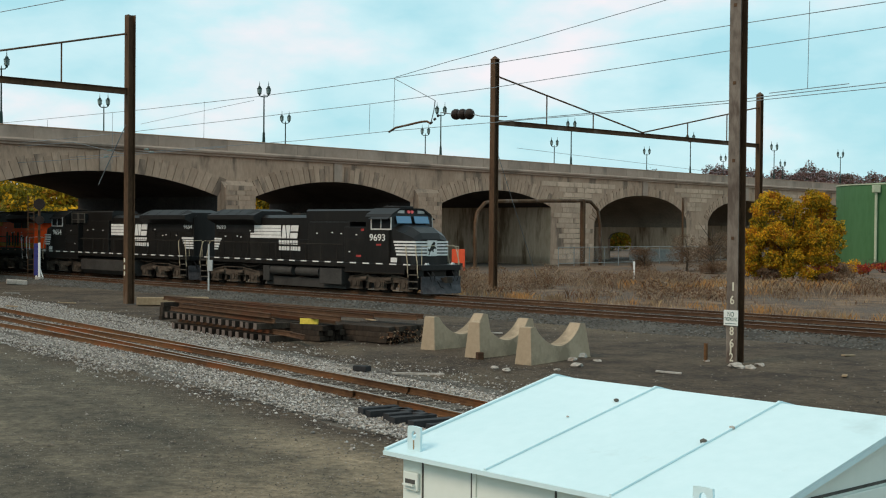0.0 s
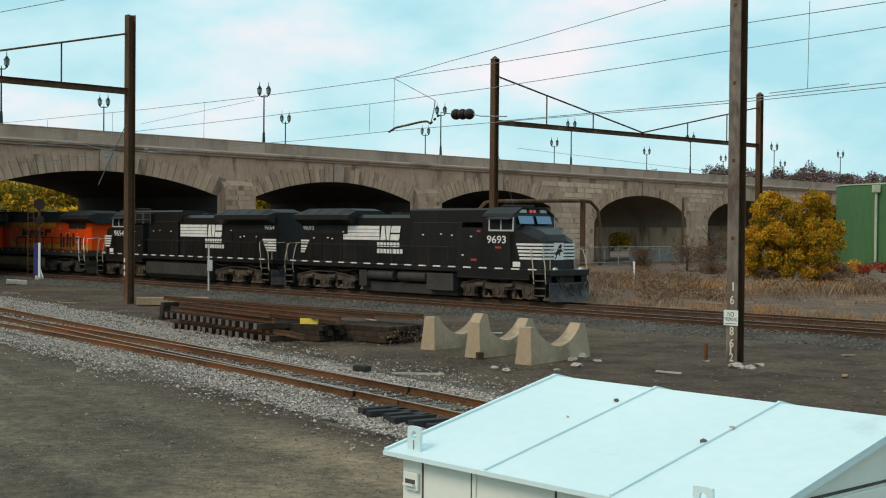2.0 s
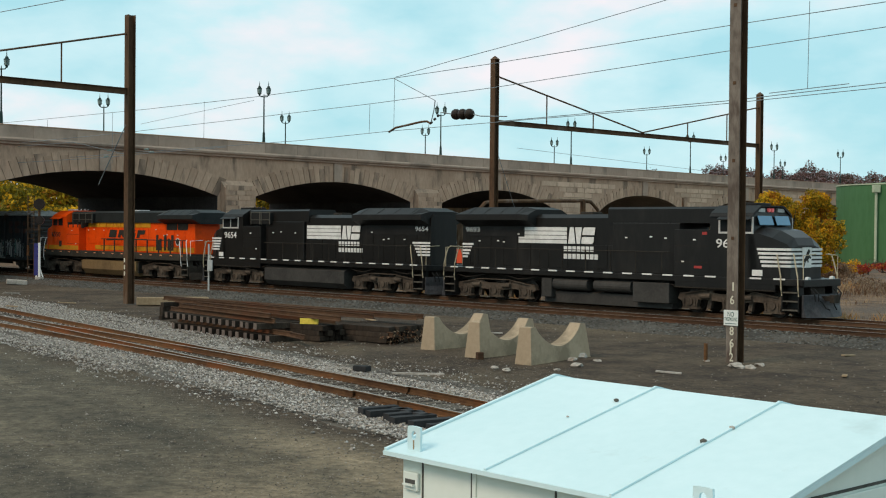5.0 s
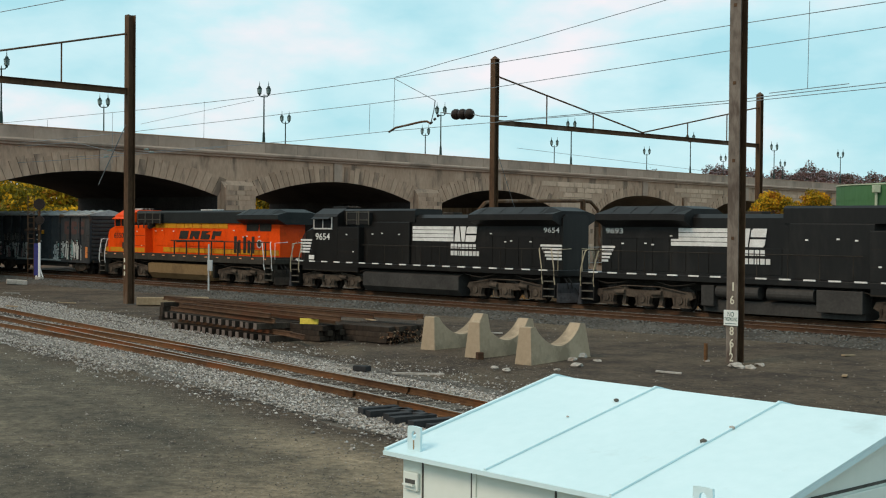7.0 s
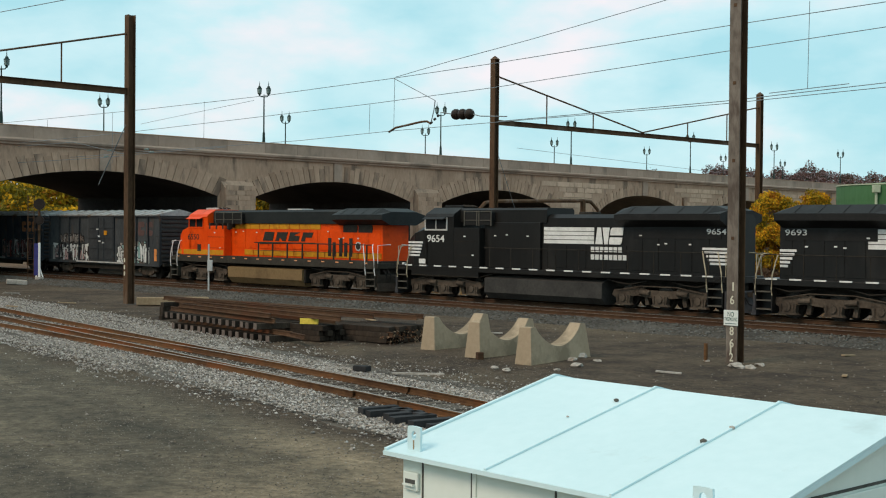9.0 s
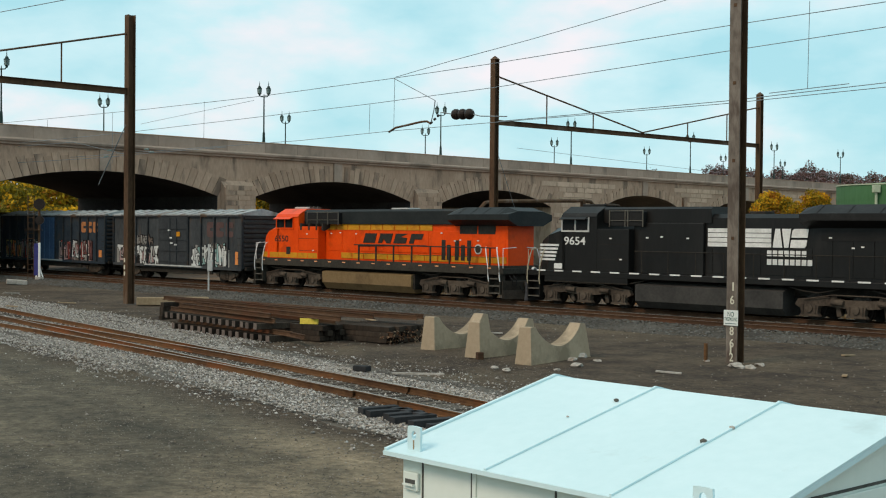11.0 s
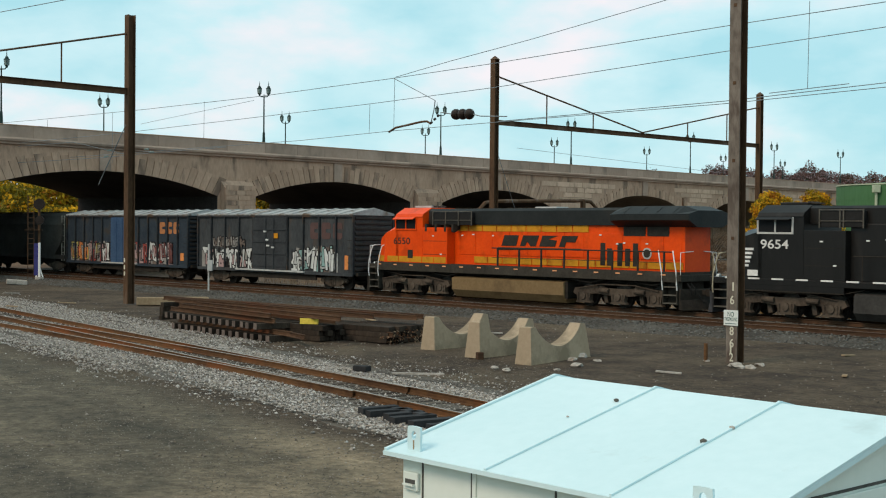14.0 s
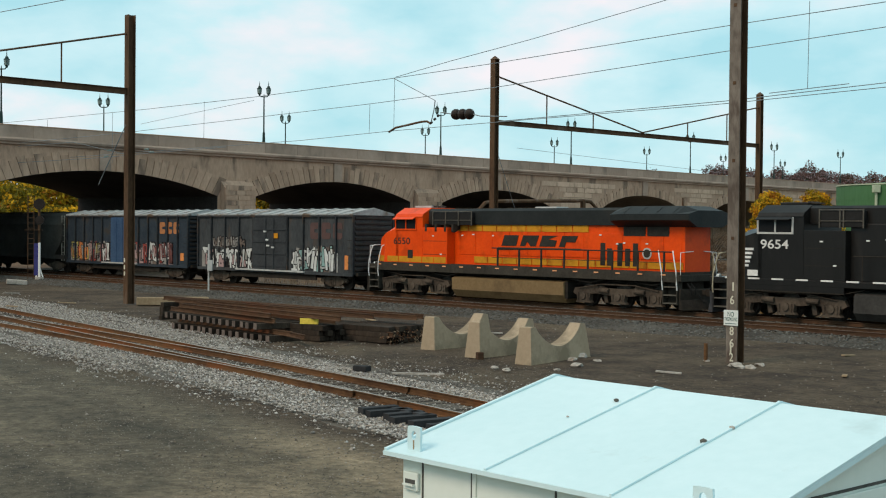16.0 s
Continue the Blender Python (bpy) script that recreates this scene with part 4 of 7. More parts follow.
            for k in range(4):
                xl = x0 + dx * k * 1.27
                pts = ([(0, 0), (0.85, 0), (1.0, 0.46), (0.18, 0.46)], [(0, 0), (0.28, 0), (0.4, 0.2), (0.6, 0), (0.88, 0), (1.06, 0.46), (0.18, 0.46)],
                       [(0, 0), (0.86, 0), (0.96, 0.26), (0.5, 0.3), (1.02, 0.46), (0.18, 0.46), (0.1, 0.24)], [(0, 0), (0.3, 0), (0.38, 0.2), (0.86, 0.2), (1.0, 0.46), (0.18, 0.46)])[k]
                part("brand_block", prism(bmesh.new(), [(xl + dx * a_ * 1.17, 2.74 + b_ * 1.15) for a_, b_ in pts], "y", *sorted((s * 0.97, s * 0.998))), M["vent_dark"], L)
            part("brand_swoosh", prism(bmesh.new(), [(x0 - dx * 0.35, 2.52), (x0 + dx * 5.1, 2.64), (x0 + dx * 5.2, 2.67), (x0 - dx * 0.25, 2.66)], "y", *sorted((s * 0.972, s * 0.997))), M["vent_dark"], L)
    # front stripes wrap the nose
    if dark:
        for k in range(5):
            z = 2.1 + 0.17 * k
            bm = bmesh.new()
            prism(bm, [(9.745, -1.19), (9.755, -1.19), (9.755, 1.19), (9.745, 1.19)], "z", z, z + 0.1)
            part("front_stripe", bm, M["reflector_white"], L)
            for s in (-1, 1):
                bm = prism(bmesh.new(), [(9.74, s * 1.2), (9.585, s * 1.318), (9.06, s * 1.495), (9.07, s * 1.51), (9.6, s * 1.335), (9.76, s * 1.21)], "z", z, z + 0.1)
                part("front_stripe", bm, M["reflector_white"], L)
        part("nose_emblem", bx(9.75, 9.765, -0.35, 0.35, 2.08, 2.92), M["reflector_white"], L, "white panel with a dark animal shape")
        part("emblem_shape", prism(bmesh.new(), [(-0.28, 2.12), (-0.2, 2.12), (-0.12, 2.32), (0.0, 2.38), (0.05, 2.28), (0.12, 2.3), (0.09, 2.42), (0.22, 2.5), (0.26, 2.43), (0.31, 2.5), (0.2, 2.6), (0.13, 2.62), (0.24, 2.76), (0.12, 2.86), (-0.02, 2.72), (-0.14, 2.52), (-0.25, 2.42), (-0.31, 2.52), (-0.32, 2.38), (-0.2, 2.3)], "x", 9.764, 9.77), M["vent_dark"], L)
    # end plate, plow, coupler
    for s in (-1, 1):
        part("end_plate", bx(min(s * 10.4, s * 10.5), max(s * 10.4, s * 10.5), -1.45, 1.45, 1.32, 1.62, 0.02), sill_mat, L)
        coupler(L, s * 10.95, s, under)
        bm = bmesh.new()
        q = s * 10.5
        lowr = [bm.verts.new((q + s * a_, y_, 0.09)) for a_, y_ in ((0.1, -1.42), (0.42, -0.7), (0.52, 0), (0.42, 0.7), (0.1, 1.42))]
        midr = [bm.verts.new((q + s * a_, y_, 0.55)) for a_, y_ in ((-0.02, -1.45), (0.18, -0.7), (0.24, 0), (0.18, 0.7), (-0.02, 1.45))]
        topr = [bm.verts.new((q + s * a_, y_, zt)) for a_, y_, zt in ((0.0, -1.45, 1.0), (0.14, -0.7, 0.95), (0.18, 0, 0.72), (0.14, 0.7, 0.95), (0.0, 1.45, 1.0))]
        back = [bm.verts.new((q - s * 0.12, y_, z_)) for y_, z_ in ((-1.4, 0.1), (1.4, 0.1), (1.4, 1.0), (-1.4, 1.0))]
        for ra, rb in ((lowr, midr), (midr, topr)):
            for k in range(4):
                bm.faces.new((ra[k], ra[k + 1], rb[k + 1], rb[k]))
        bm.faces.new((*lowr, back[1], back[0])); bm.faces.new((*topr[::-1], back[3], back[2])); bm.faces.new(back)
        bm.faces.new((lowr[0], midr[0], topr[0], back[3], back[0])); bm.faces.new((lowr[4], back[1], back[2], topr[4], midr[4]))
        for yc in (-1.05, -0.75, 0.75, 1.05):
            part("air_hose", tb([(q + s * 0.05, yc, 1.25), (q + s * 0.25, yc, 1.05), (q + s * 0.22, yc * 0.9, 0.75)], 0.028, 6), M["rubber"], L)
        part("plow", bm, M["plow"] if dark else under, L)
    # fuel tank and reservoirs
    if dark:
        tank = prism(bmesh.new(), [(-1.1, 0.1), (-1.1, 0.62), (-0.6, 0.7), (-0.6, 1.3), (0.9, 1.3), (1.45, 1.1), (1.45, 0.4), (1.15, 0.1)], "x", -3.75, 3.8)
        part("fuel_tank", tank, M["tank_grime"], L)
        for x0, x1 in ((-2.95, -0.85), (-0.45, 1.7)):
            part("air_reservoir", tb([(x0, -1.18, 1.0), (x0 + 0.1, -1.18, 1.0), (x1 - 0.1, -1.18, 1.0), (x1, -1.18, 1.0)], 0.28, 16), M["tank_grime"], L, smooth=False)
        part("equipment_box", bx(1.85, 3.85, -1.45, -0.7, 0.35, 1.25, 0.03), M["tank_grime"], L)
        part("equipment_box", bx(-3.7, -3.05, -1.4, -0.7, 0.35, 1.25, 0.03), M["tank_grime"], L)
    else:
        part("fuel_tank", prism(bmesh.new(), [(-1.1, 0.08), (-1.42, 0.45), (-1.45, 1.05), (-1.2, 1.12), (1.2, 1.12), (1.45, 1.05), (1.42, 0.45), (1.1, 0.08)], "x", -3.75, 3.82), M["tank_tan"], L)
        part("tank_strap", bx(-3.9, -3.75, -1.3, 1.3, 0.3, 1.1), under, L)
    for k, x in enumerate((-8.6, -5.0, 4.6, 8.4)):
        for s in (-1, 1):
            part("pipe", tb([(x - 1.2, s * 1.3, 1.3), (x - 0.3, s * 1.32, 1.12), (x + 0.4, s * 1.32, 1.18), (x + 1.0, s * 1.3, 1.3)], 0.03, 5), under, L)
    return L


def boxcar(length, colour, door_x, door_w, label, ribs, door_mat, post_mat):
    """Outside-post boxcar with a peaked ribbed roof, sliding doors and corrugated ends."""
    C = empty("boxcar")
    h = length / 2
    z0, z1 = 0.95, 4.3
    part("body", bx(-h, h, -1.42, 1.42, z0, z1), colour, C)
    bm = prism(bmesh.new(), [(-1.52, 4.27), (-1.52, 4.34), (0, 4.66), (1.52, 4.34), (1.52, 4.27)], "x", -h - 0.08, h + 0.08)
    roof = part("roof", bm, M["galvanised"], C, "pale galvanised roof panels")
    n = int(length / 1.1)
    for k in range(n + 1):
        x = -h + k * length / n
        bm = prism(bmesh.new(), [(-1.54, 4.33), (0, 4.66), (1.54, 4.33), (1.54, 4.38), (0, 4.71), (-1.54, 4.38)], "x", x - 0.05, x + 0.05)
        part("roof_rib", bm, M["galvanised"], roof)
    for s in (-1, 1):
        ya, yb = sorted((s * 1.42, s * 1.52))
        for x0, x1 in ((-h, door_x - door_w / 2), (door_x + door_w / 2, h)):
            m = max(2, round((x1 - x0) / ribs))
            for k in range(m + 1):
                x = x0 + k * (x1 - x0) / m
                part("side_post", bx(x - 0.055, x + 0.055, *sorted((s * 1.42, s * 1.535)), z0, z1 - 0.02), post_mat, C)
        part("top_chord", bx(-h, h, ya, yb, z1 - 0.14, z1), post_mat, C)
        part("side_sill", bx(-h, h, ya, yb, z0 - 0.12, z0 + 0.06), colour, C)
        part("side_sill", bx(-h * 0.55, h * 0.55, *sorted((s * 1.25, s * 1.35)), z0 - 0.45, z0 - 0.12), M["underframe"], C)
        d_ = part("door", bx(door_x - door_w / 2 + 0.05, door_x + door_w / 2 - 0.05, *sorted((s * 1.44, s * 1.56)), z0 + 0.05, z1 - 0.16, 0.01), door_mat, C)
        for k in range(14 if door_w < 3 else 4):
            z = z0 + 0.25 + k * (2.9 / (14 if door_w < 3 else 4))
            part("door_rib", bx(door_x - door_w / 2 + 0.08, door_x + door_w / 2 - 0.08, *sorted((s * 1.56, s * 1.6)), z, z + (0.1 if door_w < 3 else 0.06)), door_mat, d_)
        for xr in (-0.3, 0.5):
            part("lock_rod", tb([(door_x + xr, s * 1.6, z0 + 0.1), (door_x + xr, s * 1.6, z1 - 0.2)], 0.03, 6), door_mat, d_)
        part("door_track", bx(door_x - door_w, door_x + door_w, *sorted((s * 1.5, s * 1.62)), z0 - 0.03, z0 + 0.06), M["pale_grime"], C)
        for xl in (-h + 0.2, h - 0.2):
            for k in range(6 if xl > 0 else 4):
                part("ladder_rung", tb([(xl - 0.18, s * 1.56, 0.75 + 0.42 * k), (xl + 0.18, s * 1.56, 0.75 + 0.42 * k)], 0.014, 5), M["underframe"], C)
    for s in (-1, 1):
        for k in range(11):
            z = z0 + 0.15 + k * 0.29
            bm = prism(bmesh.new(), [(s * h, z), (s * (h + 0.09), z + 0.05), (s * (h + 0.09), z + 0.15), (s * h, z + 0.2)], "y", -1.35, 1.35)
            part("end_rib", bm, M["boxcar_end"], C)
        part("end_sill", bx(min(s * h, s * (h + 0.25)), max(s * h, s * (h + 0.25)), -1.3, 1.3, 0.85, 1.05), M["underframe"], C)
        coupler(C, s * (h + 0.75), s, M["underframe"])
        part("brake_step", bx(min(s * h, s * (h + 0.3)), max(s * h, s * (h + 0.3)), -0.8, 0.8, 1.25, 1.29), M["underframe"], C)
    part("centre_sill", bx(-h, h, -0.25, 0.25, 0.6, 0.95), M["underframe"], C)
    four_wheel_truck(C, -h + 2.1, M["truck_grime"])
    four_wheel_truck(C, h - 2.1, M["truck_grime"])
    return C


def blocks_brand(parent, x, z, w, h, mat, s=-1, slant=0.0):
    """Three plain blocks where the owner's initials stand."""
    for k in range(3):
        xl = x + k * w * 1.28
        a, b = sorted((s * 1.425, s * 1.44))
        q = [(0, 0.12), (0.15, 0), (0.85, 0), (1, 0.12), (1, 0.36), (0.45, 0.4), (0.45, 0.6), (1, 0.64), (1, 0.88), (0.85, 1), (0.15, 1), (0, 0.88)]
        part("brand_block", prism(bmesh.new(), [(xl + w * p, z + h * r_) for p, r_ in q], "y", a, b), mat, parent)


def spray_shapes(parent, x0, x1, z0, z1, fills, strokes, seed, s=-1, y=1.422, size=1.0):
    """Spray-painted letter-like strokes with dark outlines over a patchy ground; they spell nothing."""
    rnd = random.Random(seed)
    layer = [0.0]

    def patch(pts, mat, step=0.0012):
        layer[0] += step
        pts = [(min(max(px, x0), x1), min(max(pz, z0), z1 + 0.25)) for px, pz in pts]
        part("spray_paint", prism(bmesh.new(), pts, "y", *sorted((s * (y - 0.02), s * (y + layer[0])))), mat, parent)

    # patchy ground
    x = x0
    while x < x1 - 0.2:
        w = rnd.uniform(0.5, 1.1)
        top = z1 - rnd.uniform(0.0, 0.35) * (z1 - z0)
        n = 9
        pts = [(x - 0.1, z0), (x + w, z0)] + [(x + w - (w + 0.1) * j / n, top + rnd.uniform(-0.16, 0.16)) for j in range(n + 1)]
        patch(pts, rnd.choice(fills), 0.0003)
        x += w * 0.8
    # letters of two to five bent strokes each
    x = x0 + 0.1
    while x < x1 - 0.3:
        w, hgt = rnd.uniform(0.4, 0.8) * size, (z1 - z0) * rnd.uniform(0.4, 0.95)
        base, lean = z0 + rnd.uniform(0.0, (z1 - z0) - hgt), rnd.uniform(-0.2, 0.2)
        grid = {(i, j): (x + w * (0.12 + 0.38 * i) + lean * j * 0.4 + rnd.uniform(-0.05, 0.05), base + hgt * (0.08 + 0.42 * j) + rnd.uniform(-0.05, 0.05)) for i in range(3) for j in range(3)}
        segs = [((0, 0), (0, 2))] if rnd.random() < 0.8 else [((1, 0), (1, 2))]
        segs += rnd.sample([((0, 2), (2, 2)), ((0, 1), (2, 1)), ((0, 0), (2, 0)), ((2, 0), (2, 1)), ((2, 1), (2, 2)), ((2, 0), (2, 2)), ((0, 2), (2, 0)), ((0, 1), (2, 2))], rnd.randint(2, 4))
        mat, th = rnd.choice(strokes), rnd.uniform(0.055, 0.095) * size
        for grow, m_ in ((0.045, M["spray_black"]), (0.0, mat)):
            for p, q in segs:
                (xa, za), (xb, zb) = grid[p], grid[q]
                ln = math.hypot(xb - xa, zb - za)
                ux, uz = (xb - xa) / ln, (zb - za) / ln
                t1, t2, e = th + grow + rnd.uniform(-0.012, 0.02), th + grow + rnd.uniform(-0.012, 0.02), th * 0.8 + grow
                patch([(xa - ux * e - uz * t1, za - uz * e + ux * t1), (xa - ux * e * 1.3, za - uz * e * 1.3), (xa - ux * e + uz * t1, za - uz * e - ux * t1),
                       (xb + ux * e + uz * t2, zb + uz * e - ux * t2), (xb + ux * e * 1.3, zb + uz * e * 1.3), (xb + ux * e - uz * t2, zb + uz * e + ux * t2)], m_, 0.0004)
        x += w * rnd.uniform(0.3, 0.62)


def covered_hopper(length):
    C = empty("hopper_car")
    h = length / 2
    bm = bmesh.new()
    prof = [(-1.45, 1.3), (-1.55, 2.4), (-1.5, 3.6), (-1.1, 4.3), (-0.5, 4.5), (0.5, 4.5), (1.1, 4.3), (1.5, 3.6), (1.55, 2.4), (1.45, 1.3)]
    a = [bm.verts.new((-h + (1.6 if z < 2 else 0.3), y, z)) for y, z in prof]
    b = [bm.verts.new((h - (1.6 if z < 2 else 0.3), y, z)) for y, z in prof]
    bm.faces.new(a[::-1]); bm.faces.new(b)
    for k in range(len(prof)):
        bm.faces.new((a[k], a[(k + 1) % len(prof)], b[(k + 1) % len(prof)], b[k]))
    part("body", bm, M["hopper_grey"], C)
    for x in (-4.6, 0, 4.6):
        bm = bmesh.new()
        t = [bm.verts.new(v) for v in ((x - 2, -1.3, 1.4), (x + 2, -1.3, 1.4), (x + 2, 1.3, 1.4), (x - 2, 1.3, 1.4))]
        q = [bm.verts.new(v) for v in ((x - 0.5, -0.6, 0.4), (x + 0.5, -0.6, 0.4), (x + 0.5, 0.6, 0.4), (x - 0.5, 0.6, 0.4))]
        bm.faces.new(q[::-1]); bm.faces.new(t)
        for k in range(4):
            bm.faces.new((t[k], t[(k + 1) % 4], q[(k + 1) % 4], q[k]))
        part("discharge_chute", bm, M["hopper_grey"], C)
    for s in (-1, 1):
        for sx in (-1, 1):
            part("end_ladder", tb([(sx * (h - 0.1), s * 1.4, 0.9), (sx * (h - 0.1), s * 1.4, 4.3)], 0.03, 5), M["hopper_pale"], C)
            part("end_ladder", tb([(sx * (h - 0.5), s * 1.4, 0.9), (sx * (h - 0.5), s * 1.4, 4.3)], 0.03, 5), M["hopper_pale"], C)
            for k in range(8):
                part("rung", tb([(sx * (h - 0.1), s * 1.4, 1.1 + 0.42 * k), (sx * (h - 0.5), s * 1.4, 1.1 + 0.42 * k)], 0.015, 5), M["hopper_pale"], C)
        part("side_sill", bx(-h, h, *sorted((s * 1.3, s * 1.45)), 1.05, 1.35), M["hopper_grey"], C)
    for s in (-1, 1):
        part("end_frame", bx(min(s * (h - 0.6), s * h), max(s * (h - 0.6), s * h), -1.3, 1.3, 0.95, 1.35), M["hopper_grey"], C)
        coupler(C, s * (h + 0.6), s, M["underframe"])
    part("running_board", bx(-h, h, -0.4, 0.4, 4.52, 4.58), M["hopper_grey"], C)
    four_wheel_truck(C, -h + 1.8, M["truck_grime"])
    four_wheel_truck(C, h - 1.8, M["truck_grime"])
    return C


TRAIN = []


def build_train():
    for number, livery, off, turn, label in (("9693", "black", 33.65, 0, "leading black diesel freight locomotive with white nose stripes"),
                                             ("9654", "black", 11.35, 180, "second black diesel freight locomotive, running backwards"),
                                             ("6550", "orange", -11.15, 180, "orange diesel freight locomotive with yellow band and black roof")):
        L = locomotive(number, livery, label)
        tagged(L, label, "locomotive", "locomotives hauling the train")
        sign = 1 if turn == 0 else -1
        six_wheel_truck(L, 6.91, sign, M["truck_grime"])
        six_wheel_truck(L, -6.91, sign, M["truck_grime"])
        TRAIN.append((L, off, turn))
    c1 = boxcar(15.55, M["boxcar"], 0.0, 3.45, "", 1.45, M["boxcar_door"], M["boxcar_post"])
    tagged(c1, "weathered dark grey boxcar with white graffiti and ribbed ends", "boxcar", "freight cars behind the locomotives")
    TRAIN.append((c1, -30.65, 0))
    blocks_brand(c1, 3.85, 2.9, 0.82, 0.95, M["faded_maroon"])
    spray_shapes(c1, -7.4, -1.9, 0.98, 2.2, [M["spray_brown"], M["spray_grey"], M["boxcar"], M["spray_white"]], [M["spray_white"], M["spray_white"], M["spray_white"], M["pale_grime"], M["spray_pink"], M["spray_black"]], 4)
    spray_shapes(c1, -6.2, -2.6, 2.3, 2.95, [M["boxcar"]], [M["spray_grey"], M["spray_brown"]], 5, size=0.7)
    spray_shapes(c1, 2.0, 6.4, 0.98, 2.45, [M["spray_brown"], M["spray_grey"], M["boxcar"], M["boxcar_door"]], [M["spray_white"], M["spray_white"], M["spray_teal"], M["pale_grime"]], 9, size=1.15)
    part("orange_panel", bx(7.0, 7.3, -1.445, -1.42, 1.2, 2.0), M["spray_orange"], c1)
    part("placard", bx(0.55, 0.95, -1.62, -1.6, 2.9, 3.2), M["yellow_band"], c1)
    for k, (x, z) in enumerate(((-0.3, 2.75), (-0.5, 3.25), (-0.2, 2.4), (0.3, 2.3))):
        part("stencil_mark", bx(x, x + 0.28, -1.62, -1.6, z, z + 0.1), M["spray_white"], c1)
    c2 = boxcar(16.3, M["boxcar_blue"], -0.45, 2.4, "", 1.25, M["blue_door"], M["boxcar_post"])
    tagged(c2, "dark blue boxcar with a brighter blue corrugated door and red graffiti", "boxcar", "freight cars behind the locomotives")
    TRAIN.append((c2, -47.78, 0))
    blocks_brand(c2, 4.65, 3.05, 0.66, 0.78, M["rust_orange"])
    spray_shapes(c2, -7.6, -1.8, 1.0, 2.4, [M["spray_maroon"], M["spray_red"], M["spray_grey"], M["spray_brown"]], [M["spray_red"], M["spray_pink"], M["spray_yellow"], M["spray_grey"], M["spray_orange"], M["spray_white"]], 17, size=0.72)
    spray_shapes(c2, 1.2, 6.3, 1.0, 2.5, [M["spray_pink"], M["spray_maroon"], M["spray_grey"], M["spray_brown"]], [M["spray_pink"], M["spray_white"], M["spray_maroon"], M["spray_grey"], M["spray_red"]], 23, size=0.72)
    part("orange_panel", bx(7.2, 7.6, -1.445, -1.42, 1.3, 1.8), M["spray_orange"], c2)
    hp = covered_hopper(16.5)
    tagged(hp, "dark grey covered hopper car under the viaduct", "hopper car", "freight cars behind the locomotives")
    TRAIN.append((hp, -64.6, 0))
    hp2 = copy_thing(hp, Matrix.Identity(4))
    TRAIN.append((hp2, -82.4, 0))
    for a_, b_ in zip(hp.children_recursive, hp2.children_recursive):
        for w in list(WHEELS):
            if w[0] == a_:
                WHEELS.append((b_, w[1], w[2], w[3]))


build_train()


# ---- tracks ----
E1 = Vector((-0.5640, 0.8258, 0))
EN = Vector((0.8258, 0.5640, 0))


def near_pt(l, o, z):
    return EN * o + E1 * l + Vector((0, 0, z))


def rail_bm(pts, z):
    """Flat-bottomed rail along a polyline of ground points, z at its foot."""
    bm = bmesh.new()
    prof = [(-0.07, 0, 0), (-0.07, 0.02, 0), (-0.012, 0.04, 0), (-0.012, 0.13, 0), (-0.036, 0.14, 0), (-0.036, 0.168, 1), (0.036, 0.168, 0), (0.036, 0.14, 0), (0.012, 0.13, 0), (0.012, 0.04, 0), (0.07, 0.02, 0), (0.07, 0, 0)]
    rings = []
    for i, p in enumerate(pts):
        d = (pts[min(i + 1, len(pts) - 1)] - pts[max(i - 1, 0)]).normalized()
        s = Vector((d.y, -d.x, 0))
        rings.append([bm.verts.new(Vector((p.x, p.y, z + h)) + s * w) for w, h, _ in prof])
    for a, b in zip(rings, rings[1:]):
        for k in range(12):
            bm.faces.new((a[k], a[(k + 1) % 12], b[(k + 1) % 12], b[k])).material_index = prof[k][2]
    bm.faces.new(rings[0][::-1]); bm.faces.new(rings[-1])
    return bm


def ballast_bed(name, pts_in, widths, z_top, z_low, mat, label):
    """A strip of stone bed with sloped shoulders and an uneven top."""
    bm = bmesh.new()
    cols = []
    for i, (c, s) in enumerate(pts_in):
        col = []
        for j, (w, top) in enumerate(widths):
            p = c + s * (w + 0.35 * noise.noise((i * 0.31, j * 3.3, 2.0)) * (1 - top))
            col.append(bm.verts.new((p.x, p.y, (z_top if top else z_low) + 0.03 * noise.noise((p.x * 0.9, p.y * 0.9, 5)))))
        cols.append(col)
    for a, b in zip(cols, cols[1:]):
        for k in range(len(widths) - 1):
            bm.faces.new((a[k], b[k], b[k + 1], a[k + 1]))
    ob = link(name, bm, mat)
    tagged(ob, label, "ballast", kind="structure")


def stones(name, count, place, size, mat, label, seed):
    """Loose stones, each a small uneven lump."""
    rs = np.random.RandomState(seed)
    base = np.array([(1, 0, 0), (-1, 0, 0), (0, 1, 0), (0, -1, 0), (0, 0, 1), (0, 0, -0.6)], float)
    tri = np.array([(0, 2, 4), (2, 1, 4), (1, 3, 4), (3, 0, 4), (2, 0, 5), (1, 2, 5), (3, 1, 5), (0, 3, 5)])
    p = place(rs, count)
    a = rs.uniform(0, 6.283, count)
    sz = rs.uniform(size[0], size[1], (count, 1)) * rs.uniform(0.6, 1.3, (count, 3)) * np.array((1, 1, 0.7))
    v = base[None] * sz[:, None] * rs.uniform(0.75, 1.25, (count, 6, 1))
    ca, sa = np.cos(a)[:, None], np.sin(a)[:, None]
    v = np.stack([v[..., 0] * ca - v[..., 1] * sa, v[..., 0] * sa + v[..., 1] * ca, v[..., 2]], -1) + p[:, None]
    f = tri[None] + (np.arange(count) * 6)[:, None, None]
    me = bpy.data.meshes.new(name)
    me.from_pydata(v.reshape(-1, 3).tolist(), [], f.reshape(-1, 3).tolist())
    me.materials.append(mat)
    tagged(new(name, me), label, "stones", kind="stuff")


